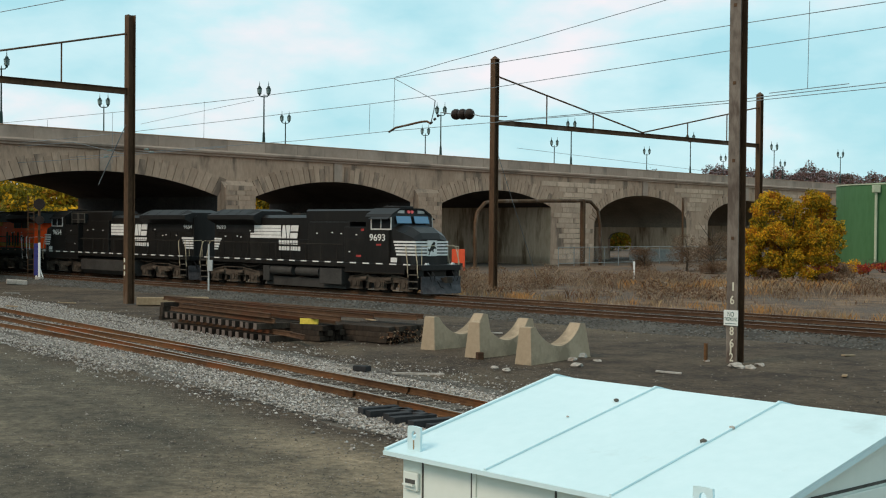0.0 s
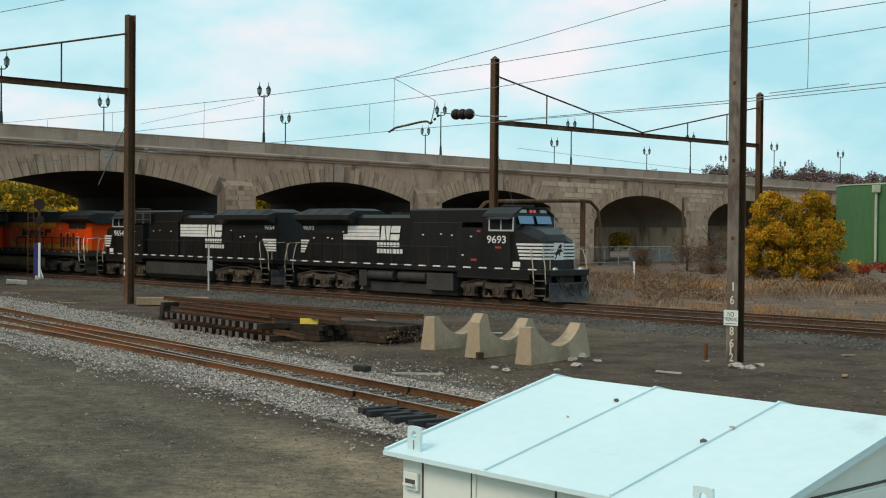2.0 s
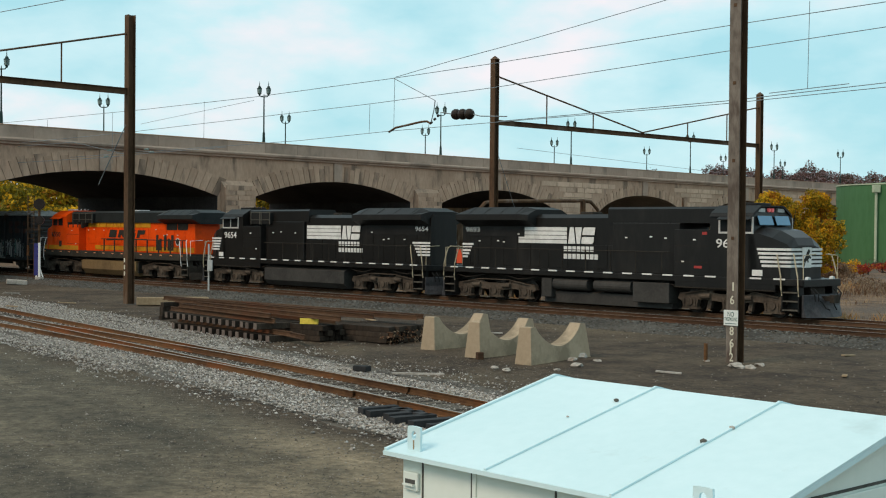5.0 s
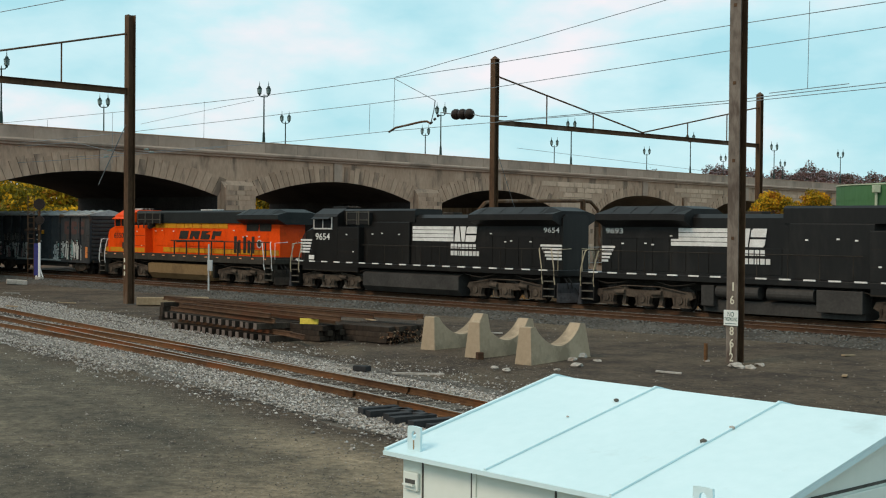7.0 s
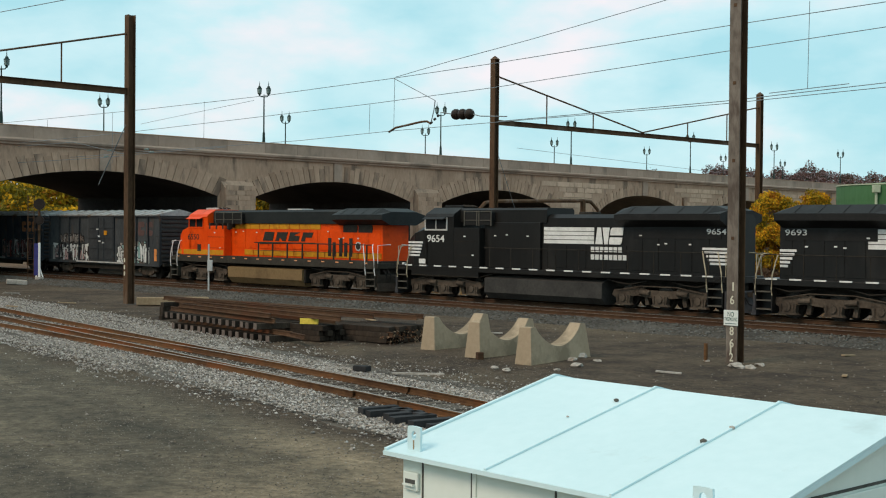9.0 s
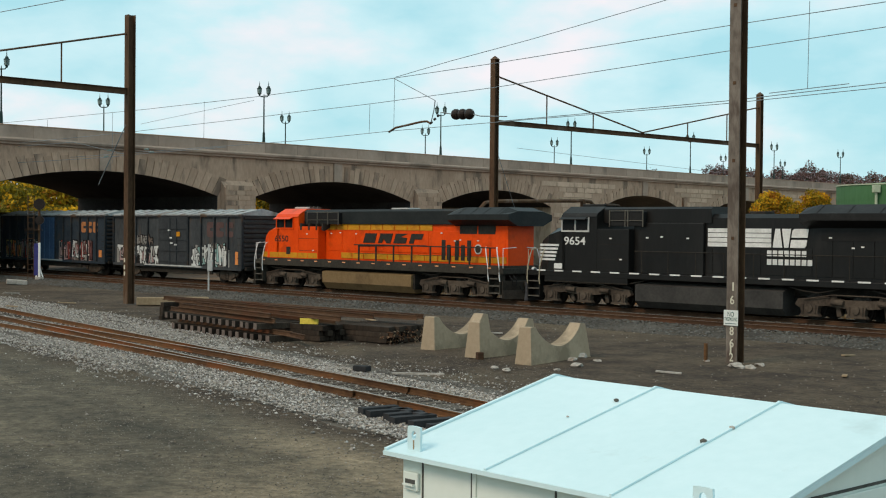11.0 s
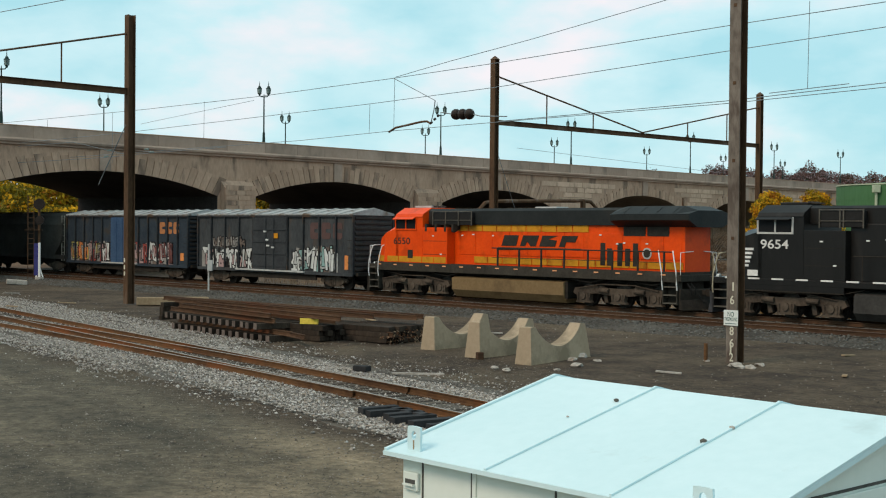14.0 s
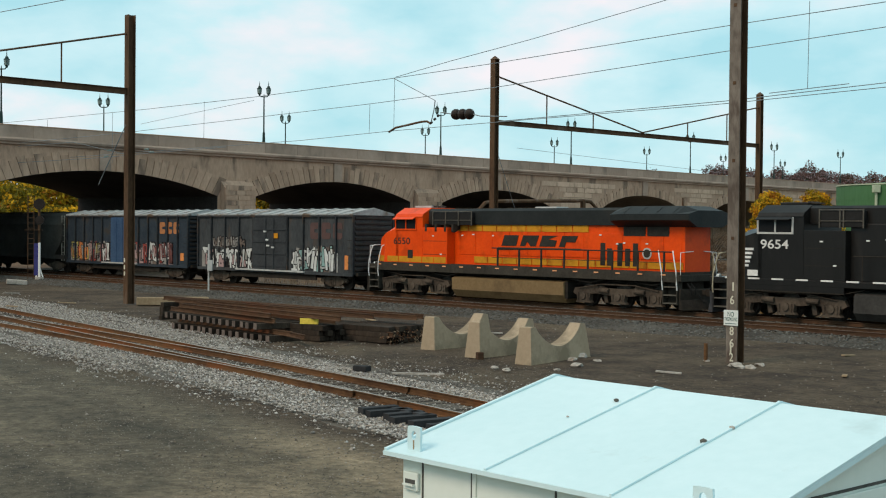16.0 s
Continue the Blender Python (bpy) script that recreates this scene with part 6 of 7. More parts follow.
# ---- the white equipment cabinet in the foreground ----
def cabinet():
    c = empty("equipment_cabinet", pose(-0.439, 10.024, 0, 0, 0, -47.785))
    L_, W, ze, rise = 3.34, 1.912, 1.85, 0.441
    over = 0.11
    body = bmesh.new()
    prism(body, [(over, GZ - 0.1), (2 * W - over, GZ - 0.1), (2 * W - over, ze - 0.02), (W, ze + rise - 0.06), (over, ze - 0.02)], "x", 0.1, L_ - 0.1)
    part("body", body, M["cabinet_white"], c)
    for sgn in (0, 1):
        def yy(v):
            return v if sgn == 0 else 2 * W - v
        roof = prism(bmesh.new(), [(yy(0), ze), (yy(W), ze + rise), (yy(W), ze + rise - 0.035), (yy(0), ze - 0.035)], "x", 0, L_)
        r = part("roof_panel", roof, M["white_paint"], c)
        part("drip_edge", bx(0, L_, *sorted((yy(-0.012), yy(0.01))), ze - 0.036, ze - 0.002), M["white_paint"], c)
        for xs in (L_ * 0.333, L_ * 0.68):
            seam = prism(bmesh.new(), [(yy(0.0), ze + 0.002), (yy(W), ze + rise + 0.002), (yy(W), ze + rise + 0.016), (yy(0.0), ze + 0.015)], "x", xs - 0.011, xs + 0.011)
            part("standing_seam", seam, M["white_paint"], r)
        for xs in (0.0, L_ - 0.03):
            edge = prism(bmesh.new(), [(yy(0.0), ze + 0.002), (yy(W), ze + rise + 0.002), (yy(W), ze + rise + 0.018), (yy(0.0), ze + 0.018)], "x", xs, xs + 0.03)
            part("edge_trim", edge, M["white_paint"], r)
        # lifting lugs
        for xs, drop in ((0.26, 0.0), (L_ - 0.40, 0.05)):
            if sgn == 0:
                bm = bmesh.new()
                hole, outer = [], []
                for k in range(16):
                    a = 2 * math.pi * k / 16
                    hole.append((xs + 0.028 * math.cos(a), ze - drop + 0.135 + 0.034 * math.sin(a)))
                    ox, oz = 0.075 * max(-1, min(1, 1.35 * math.cos(a))), 0.10 * max(-1, min(1, 1.35 * math.sin(a)))
                    outer.append((xs + ox, ze - drop + 0.105 + oz))
                for ya, flip in ((0.075, 0), (0.095, 1)):
                    for k in range(16):
                        k2 = (k + 1) % 16
                        vs = [bm.verts.new((p[0], ya, p[1])) for p in (hole[k], hole[k2], outer[k2], outer[k])]
                        bm.faces.new(vs)
                for ring in (hole, outer):
                    for k in range(16):
                        k2 = (k + 1) % 16
                        bm.faces.new([bm.verts.new(v) for v in ((ring[k][0], 0.075, ring[k][1]), (ring[k2][0], 0.075, ring[k2][1]), (ring[k2][0], 0.095, ring[k2][1]), (ring[k][0], 0.095, ring[k][1]))])
                bmesh.ops.remove_doubles(bm, verts=bm.verts, dist=0.0005)
                lug = part("lifting_lug", bm, M["white_paint"], c, "white steel lifting lug with a hole")
                part("rust_streak", bx(xs - 0.008, xs + 0.006, 0.0735, 0.075, ze - drop + 0.03, ze - drop + 0.10), M["timber_tan"], lug)
    # wall joints and handle on the side under the eave
    for xs in (0.33, 0.87, 1.7, 2.5):
        part("wall_joint", bx(xs - 0.008, xs + 0.008, over - 0.006, over, GZ, ze - 0.03), M["seam_dark"], c)
    for xs in (0.87, 2.5):
        part("corner_strip", bx(xs + 0.012, xs + 0.05, over - 0.012, over, GZ, ze - 0.03), M["cabinet_white"], c)
    h = part("handle_plate", bx(0.13, 0.30, over - 0.03, over, 1.56, 1.70, 0.008), M["cabinet_white"], c, m=pose(0, 0, 0))
    part("handle_slot", bx(0.16, 0.27, over - 0.034, over - 0.03, 1.61, 1.645), M["seam_dark"], h)
    part("handle_grip", bx(0.155, 0.275, over - 0.06, over - 0.03, 1.60, 1.612), M["cabinet_white"], h)
    # door in the gable end
    d_ = part("door", bx(L_ - 0.1, L_ - 0.07, 0.55, 1.75, GZ + 0.1, 1.86, 0.006), M["cabinet_white"], c)
    for y0, y1, z0, z1 in ((0.52, 0.54, GZ + 0.1, 1.89), (0.52, 1.78, 1.875, 1.895), (1.76, 1.78, GZ + 0.1, 1.89)):
        part("door_gap", bx(L_ - 0.098, L_ - 0.092, y0, y1, z0, z1), M["seam_dark"], c)
    part("door_stay", tb([(L_ - 0.05, 0.62, 1.78), (L_ - 0.04, 0.9, 1.5)], 0.008, 6), M["seam_dark"], d_)
    part("skid", bx(0.2, L_ - 0.2, 0.2, 0.35, GZ - 0.25, GZ), M["steel_brown"], c)
    tagged(c, "white painted steel equipment cabinet with shallow gable roof and seams", "cabinet")
    # pebbles lying on the roof
    for k, (x, y, s) in enumerate(((2.25, 1.01, 0.030), (2.27, 1.32, 0.022), (1.02, 1.53, 0.024), (0.9, 1.1, 0.012))):
        rs = random.Random(k)
        bm = bmesh.new()
        bmesh.ops.create_icosphere(bm, subdivisions=1, radius=s)
        for v in bm.verts:
            v.co *= rs.uniform(0.75, 1.25)
            v.co.z *= 0.7
        z = ze + rise * y / W + s * 0.5
        tagged(link("pebble", bm, M["rubble"] if k % 2 else M["tread"], m=pose(-0.439, 10.024, 0, 0, 0, -47.785) @ pose(x, y, z)), "small dark stone lying on the white roof", "stone", "stones on the cabinet roof")


cabinet()


# ---- concrete saddles ----
def saddle():
    bm = bmesh.new()
    n = 14
    ln, hh = 3.05, 1.09
    top = []
    for i in range(n + 1):
        u = i / n
        x = 0.32 + (ln - 0.75) * u
        top.append((x, hh - 0.62 * math.sin(math.pi * u) ** 0.75))
    prof = [(0.0, 0.0), (0.08, hh - 0.02), (0.10, hh)] + top + [(ln - 0.34, hh), (ln - 0.18, hh - 0.02), (ln, 0.0)]
    lo = [[bm.verts.new((x, s * (0.30 - 0.10 * z / hh), z)) for x, z in prof] for s in (-1, 1)]
    m = len(prof)
    bm.faces.new(lo[0]); bm.faces.new(lo[1][::-1])
    for k in range(m):
        bm.faces.new((lo[0][k], lo[0][(k + 1) % m], lo[1][(k + 1) % m], lo[1][k]))
    bmesh.ops.triangulate(bm, faces=[f for f in bm.faces if len(f.verts) > 4])
    ob = link("concrete_saddle", bm, M["concrete_tan"])
    return tagged(ob, "tan concrete pipe saddle with a hollowed curved top", "saddle", "concrete saddles in a row")


def saddles():
    first = None
    for x, y, a in ((2.35, 37.75, 49.5), (0.92, 39.65, 50.5), (-0.47, 41.8, 50.0)):
        m = pose(x, y, GZ - 0.02, 0, 0, a)
        if first is None:
            first = saddle()
            first.matrix_basis = m
        else:
            copy_thing(first, m)


saddles()


# ---- pile of old track panels ----
def track_panel(name, ln, n_ties, rails, label):
    p = empty(name)
    tie = None
    rnd = random.Random(len(label))
    for k in range(n_ties):
        x = 0.25 + k * (ln - 0.5) / (n_ties - 1)
        m = pose(x, rnd.uniform(-0.04, 0.04), 0, 0, 0, rnd.uniform(-1, 1))
        if tie is None:
            tie = part("tie", bx(-0.12, 0.12, -1.3, 1.3, 0, 0.22, 0.015), [M["tie"], M["tie_end"]], p, m=m)
            for f in tie.data.polygons:
                f.material_index = 1 if abs(f.normal.y) > 0.9 else 0
        else:
            ob = new("tie", tie.data); ob.parent = p; ob.matrix_basis = m
    for o, a, b in rails:
        part("rail", rail_bm([Vector((a, o, 0)), Vector((b, o, 0))], 0.22), [M["rail_brown"], M["rail_brown"]], p)
    return tagged(p, label, "track panel", "pile of old track panels")


def tie_stack(name, at, turn, along, across, tiers, label):
    """Old ties laid side by side, end to end and in layers."""
    p = empty(name, pose(*at, 0, 0, turn))
    rnd = random.Random(len(label) + along)
    tie = None
    for k in range(tiers):
        for i in range(along):
            for j in range(across):
                m = pose(1.32 + 2.66 * i + rnd.uniform(-0.12, 0.12), 0.27 * (j - (across - 1) / 2), 0.185 * k, 0, 0, 90 + rnd.uniform(-1.5, 1.5))
                if tie is None:
                    tie = part("tie", bx(-0.115, 0.115, -1.3, 1.3, 0, 0.18, 0.015), M["tie"], p, m=m)
                else:
                    ob = new("tie", tie.data); ob.parent = p; ob.matrix_basis = m
    tagged(p, label, "tie stack")


def pile():
    a = track_panel("track_panel", 7.4, 15, ((-0.75, -0.3, 7.9), (0.75, 0.2, 8.0)), "old track panel of dark ties lying on the gravel")
    a.matrix_basis = pose(-9.46, 50.9, GZ - 0.02, 0, 0, -51.3)
    b = track_panel("track_panel", 7.5, 15, ((-0.75, -0.4, 7.7), (0.75, -0.4, 9.2)), "upper track panel with rusty rails stacked on another")
    b.matrix_basis = pose(-9.85, 51.45, GZ + 0.368, 0, 0, -52.6)
    tie_stack("tie_stack", (-5.3, 47.2, GZ), -42.0, 1, 9, 3, "dark stack of old ties under the loose rails")
    tie_stack("tie_stack", (-3.1, 46.6, GZ), -42.0, 1, 8, 3, "dark stack of old ties at the pile's end")
    for x, y in ((-10.9, 55.3), (-8.2, 52.85)):
        for k in range(4):
            t = link("bearer_tie", bx(-0.115, 0.115, -1.3, 1.3, 0, 0.182, 0.015), M["tie"], m=pose(x + 0.02 * k, y, GZ + 0.183 * k, 0, 0, -43.0 + 1.5 * (k % 2)))
            tagged(t, "old tie set crosswise as a bearer under loose rails", "tie", "bearer ties under the pile")
    for x, y, z, ang, ln in ((-10.25, 50.75, 0.41, -53.2, 7.2), (-9.75, 51.75, 0.41, -51.6, 10.2), (-11.1, 54.2, 0.41, -46.2, 12.6),
                             (-11.6, 55.25, 0.405, -43.8, 14.4), (-11.95, 55.85, 0.41, -42.9, 15.4), (-7.0, 50.6, 0.40, -43.2, 8.4), (-5.55, 45.05, -0.17, -62.0, 2.1), (-2.9, 45.95, -0.12, -60.0, 2.5)):
        r = link("loose_rail", rail_bm([Vector((0, 0, 0)), Vector((ln, 0, 0))], 0), [M["rail_brown"], M["rail_brown"]], m=pose(x, y, z, 0, 0, ang))
        tagged(r, "loose rusty rail lying on the pile of track panels", "rail", "loose rails on the pile")
    y_ = link("yellow_plate", bx(-0.33, 0.33, -0.03, 0.03, 0, 0.2, 0.01), M["sign_yellow"], m=pose(-4.62, 45.15, 0.205, -6, 0, -12))
    tagged(y_, "yellow painted plate standing on the rails", "plate")
    t = link("timber_block", bx(-1.0, 1.0, -0.22, 0.22, 0, 0.38, 0.03), M["timber_tan"], m=pose(-14.15, 64.6, GZ, 0, 0, 12))
    tagged(t, "pale tan timber block at the foot of the pole", "block")
    t = link("timber_block", bx(-0.6, 0.6, -0.25, 0.25, 0, 0.36, 0.03), M["timber_tan"], m=pose(-12.4, 65.5, GZ, 0, 0, 25))
    tagged(t, "pale tan timber block beside the track panels", "block")


pile()


# ---- signal, posts, rubble ----
def signal_mast():
    s = empty("signal_mast", pose(-28.4, 90.3, 0, 0, 0, 10))
    for x in (-0.2, 0.2):
        part("ladder_rail", tb([(x - 0.15, 0, GZ), (x - 0.15, 0, 5.6)], 0.03, 5), M["steel_brown"], s)
    for k in range(15):
        part("rung", tb([(-0.35, 0, 0.1 + 0.36 * k), (0.05, 0, 0.1 + 0.36 * k)], 0.018, 5), M["steel_brown"], s)
    part("mast", tb([(0.38, 0.1, GZ), (0.38, 0.1, 5.4)], 0.09, 8), M["steel_brown"], s)
    part("platform", bx(-0.55, 0.6, -0.3, 0.3, 3.2, 3.24), M["steel_brown"], s)
    part("signal_head", tb([(0.4, -0.1, 5.0), (0.4, 0.15, 5.0)], 0.38, 16), M["insulator"], s)
    part("signal_head", tb([(0.42, -0.1, 3.9), (0.42, 0.15, 3.9)], 0.3, 16), M["insulator"], s)
    tagged(s, "rusty signal mast with ladder and dark round heads", "signal")
    p = empty("white_post", pose(-27.75, 89.6, 0, 0, 0, 0))
    part("base", tb([(0, 0, GZ), (0, 0, GZ + 0.35)], 0.34, 10, 0.26), M["rubble"], p)
    part("post", bx(-0.07, 0.07, -0.07, 0.07, GZ + 0.3, 2.35, 0.01), M["rail_white"], p)
    part("panel", bx(-0.36, -0.07, -0.04, 0.04, 0.1, 2.3), M["blue_panel"], p, "violet blue panel")
    for sx in (-1, 1):
        part("brace", tb([(sx * 0.25, 0, GZ + 0.3), (0, 0, 0.7)], 0.04, 6), M["rail_white"], p)
    tagged(p, "white post with a blue panel on a concrete base", "post")
    sl = link("concrete_slab", bx(-0.65, 0.65, -0.4, 0.4, 0, 0.3, 0.04), M["rubble"], m=pose(-28.0, 85.6, GZ, 0, 4, 20))
    tagged(sl, "broken concrete slab lying by the signal", "slab")
    w = empty("trackside_post", pose(-13.54, 75.32, 0))
    part("post", bx(-0.045, 0.045, -0.045, 0.045, GZ, 2.55, 0.01), M["pale_grey"], w)
    part("box", bx(-0.05, 0.22, -0.15, 0.12, 1.0, 1.62, 0.02), M["pale_grey"], w)
    tagged(w, "grey metal trackside post with a small box", "post")
    st = link("white_stake", bx(-0.07, 0.07, -0.05, 0.05, GZ, 1.15, 0.01), M["rail_white"], m=pose(14.9, 101.5, 0))
    tagged(st, "white marker stake in the weeds", "stake")
    rb = link("orange_barrier", bx(-0.65, 0.65, -0.06, 0.06, 0, 1.3, 0.03), M["red_barrier"], m=pose(1.45, 122, 0.35, 0, 0, -20))
    part("leg", bx(-0.6, -0.5, -0.2, 0.2, -0.7, 0.0), M["red_barrier"], rb)
    part("leg", bx(0.5, 0.6, -0.2, 0.2, -0.7, 0.0), M["red_barrier"], rb)
    tagged(rb, "orange-red barrier panel under the viaduct", "barrier")
    for k, (x, y, s_) in enumerate(((8.45, 37.2, 0.30), (8.8, 37.1, 0.2), (9.25, 37.8, 0.18), (3.83, 37.1, 0.24), (4.2, 39.6, 0.32), (3.9, 38.8, 0.2), (1.48, 36.6, 0.12), (1.8, 36.0, 0.14), (3.4, 39.3, 0.3), (4.6, 38.6, 0.16), (3.2, 36.2, 0.1), (7.93, 39.0, 0.12))):
        rs = random.Random(k + 40)
        bm = bmesh.new()
        bmesh.ops.create_icosphere(bm, subdivisions=2, radius=s_)
        for v in bm.verts:
            v.co *= 0.8 + 0.5 * noise.noise(v.co * 4 / s_ * 0.3 + Vector((k, 0, 0)))
            v.co.z *= 0.45
        tagged(link("rubble_lump", bm, M["rubble"] if k != 8 else M["timber_tan"], m=pose(x, y, GZ + s_ * 0.2, 0, 0, 50 * k)), "pale broken lump of concrete on the cinders", "rubble", "rubble lumps")
    sb = link("rusty_stub", bx(-0.1, 0.1, -0.1, 0.1, 0, 0.22, 0.02), M["rail_brown"], m=pose(1.13, 39.0, GZ, 0, 0, 20))
    tagged(sb, "short rusty stub before the concrete saddles", "stub")
    sb = link("rusty_stub", tb([(0, 0, 0), (0, 0, 0.55)], 0.06, 8), M["rail_rust"], m=pose(7.9, 39.0, GZ))
    tagged(sb, "short rusty pipe stub near the tall pole", "stub")
    pl = link("plank", bx(-0.7, 0.7, -0.05, 0.05, 0, 0.05), M["rubble"], m=pose(-0.63, 34.8, GZ, 0, 0, -6))
    tagged(pl, "pale stick lying on the dirt", "plank")
    bxo = link("junction_box", bx(-0.22, 0.22, -0.14, 0.14, 0, 0.16, 0.03), M["tie_black"], m=pose(-2.18, 35.5, GZ, 0, 0, -30))
    tagged(bxo, "small dark box beside the siding rail", "box")
    for x, y, a in ((14.8, 88.0, 10), (19, 84, 20)):
        lg = link("pale_pipe", tb([(-1.3, 0, 0.2), (0, 0.1, 0.35), (1.3, 0.2, 0.12)], 0.12, 8), M["rubble"], m=pose(x, y, GZ, 0, 0, a))
        tagged(lg, "pale bent pipe lying in the dry weeds", "pipe")


signal_mast()


def scraps():
    rs = np.random.RandomState(77)
    lob = [(-1.3 + rs.uniform(-0.6, 0.6), 44.9 + rs.uniform(-0.7, 0.7), GZ + rs.uniform(0.05, 0.3), 0.4, 0.4, 0.25) for k in range(8)]
    tagged(leaf_cloud("twig_heap", lob, 420, 0.06, [M["twig_grey"], M["grass_brown"], M["grass_grey"], M["leaf_brown"]], 5), "heap of pale twigs at the end of the pile", "brush", kind="stuff")
    for k, (x, y, ln, a) in enumerate(((-18.8, 65.2, 0.9, 15), (-24.5, 74, 1.1, 60), (-20.5, 62, 0.6, -20), (-7.4, 61.5, 0.8, 30), (-3.0, 55, 0.7, -50), (2.0, 48.6, 0.5, 10), (12.8, 41.0, 0.6, 40), (6.2, 35.6, 0.7, -15), (10.9, 35.2, 0.5, 70))):
        b = link("scrap_board", bx(-ln / 2, ln / 2, -0.07, 0.07, 0, 0.05, 0.01), M["rubble"] if k % 2 else M["timber_tan"], m=pose(x, y, GZ + 0.01, 0, 3, a))
        tagged(b, "pale scrap of board lying on the cinders", "board", "scraps on the ground")


def pipe_frame():
    p = empty("pipe_frame", Matrix.Translation((0, 0, 3.559)) @ Matrix.Scale(BS, 4) @ Matrix.Translation((0, 0, -3.559)))
    part("pipe", tb([(3.4, 138.3, 3.4), (3.42, 138.32, 4.3), (3.63, 138.56, 5.4), (4.43, 139.46, 6.35), (5.31, 140.44, 6.55), (16.3, 152.73, 6.98), (17.36, 153.92, 6.9), (18.37, 155.05, 5.95), (18.71, 155.42, 4.07), (18.76, 155.48, -0.9)], 0.2, 8), M["steel_brown"], p)
    part("post", tb([(16.36, 152.8, GZ - 0.5), (16.36, 152.8, 7.1)], 0.32, 8), M["steel_brown"], p)
    part("post", tb([(3.4, 138.3, GZ - 0.5), (3.4, 138.3, 3.5)], 0.2, 8), M["steel_brown"], p)
    tagged(p, "brown steel pipe portal standing before the viaduct", "pipe frame")
    q = BRIDGE @ Vector((93.0, -3.0, 0))
    tagged(link("thin_post", tb([(q.x, q.y, GZ), (q.x, q.y, 7.6)], 0.13, 6), M["steel_brown"]), "slim dark post before the arch", "post")


pipe_frame()


def fence():
    f = empty("chain_link_fence")
    pts = [BRIDGE @ Vector((62.5 + 3.0 * k, -5.5, 0)) for k in range(14)]
    for p in pts:
        part("post", tb([(p.x, p.y, GZ), (p.x, p.y, 1.75)], 0.05, 6), M["fence_steel"], f)
    for z in (1.7, 0.0):
        part("rail", tb([(p.x, p.y, z) for p in (pts[0], pts[-1])], 0.04, 6), M["fence_steel"], f)
    bm = bmesh.new()
    a, b = pts[0], pts[-1]
    n = 150
    for k in range(n):
        for sg in (1, -1):
            u0, u1 = k / n, (k + sg * 6) / n
            if 0 <= u1 <= 1:
                p0, p1 = a.lerp(b, u0), a.lerp(b, u1)
                tube(bm, [(p0.x, p0.y, -0.05), (p1.x, p1.y, 1.68)], 0.004, 3)
    part("mesh_wire", bm, M["fence_steel"], f)
    tagged(f, "galvanised chain-link fence before the viaduct piers", "fence")


fence()


# ---- storage tank ----
def storage_tank():
    t = empty("storage_tank", pose(62.4, 163.5, 0))
    n, r, h = 64, 12.6, 9.45
    bm = bmesh.new()
    tube(bm, [(0, 0, GZ - 0.2), (0, 0, h)], r, n)
    part("shell", bm, M["tank_green"], t)
    bm = bmesh.new()
    top = [bm.verts.new((r * 1.005 * math.cos(2 * math.pi * k / n), r * 1.005 * math.sin(2 * math.pi * k / n), h)) for k in range(n)]
    apex = bm.verts.new((0, 0, h + 0.9))
    for k in range(n):
        bm.faces.new((top[k], top[(k + 1) % n], apex))
    part("roof", bm, M["tank_green"], t)
    part("top_ring", tb([(0, 0, h - 0.12), (0, 0, h + 0.02)], r * 1.008, n), M["pale_green"], t)
    for k in range(1, 4):
        part("shell_seam", tb([(0, 0, k * 2.5 - 0.015), (0, 0, k * 2.5 + 0.015)], r * 1.002, n), M["tank_green"], t)
    a = math.radians(-145)
    x, y = (r + 0.35) * math.cos(a), (r + 0.35) * math.sin(a)
    part("down_pipe", tb([(x, y, 0.0), (x, y, h - 0.5)], 0.17, 8), M["pale_green"], t)
    part("pipe_head", bx(x - 0.4, x + 0.4, y - 0.4, y + 0.4, h - 1.1, h - 0.2, 0.05), M["pale_green"], t)
    tagged(t, "large green steel storage tank with a pale pipe", "tank")


storage_tank()


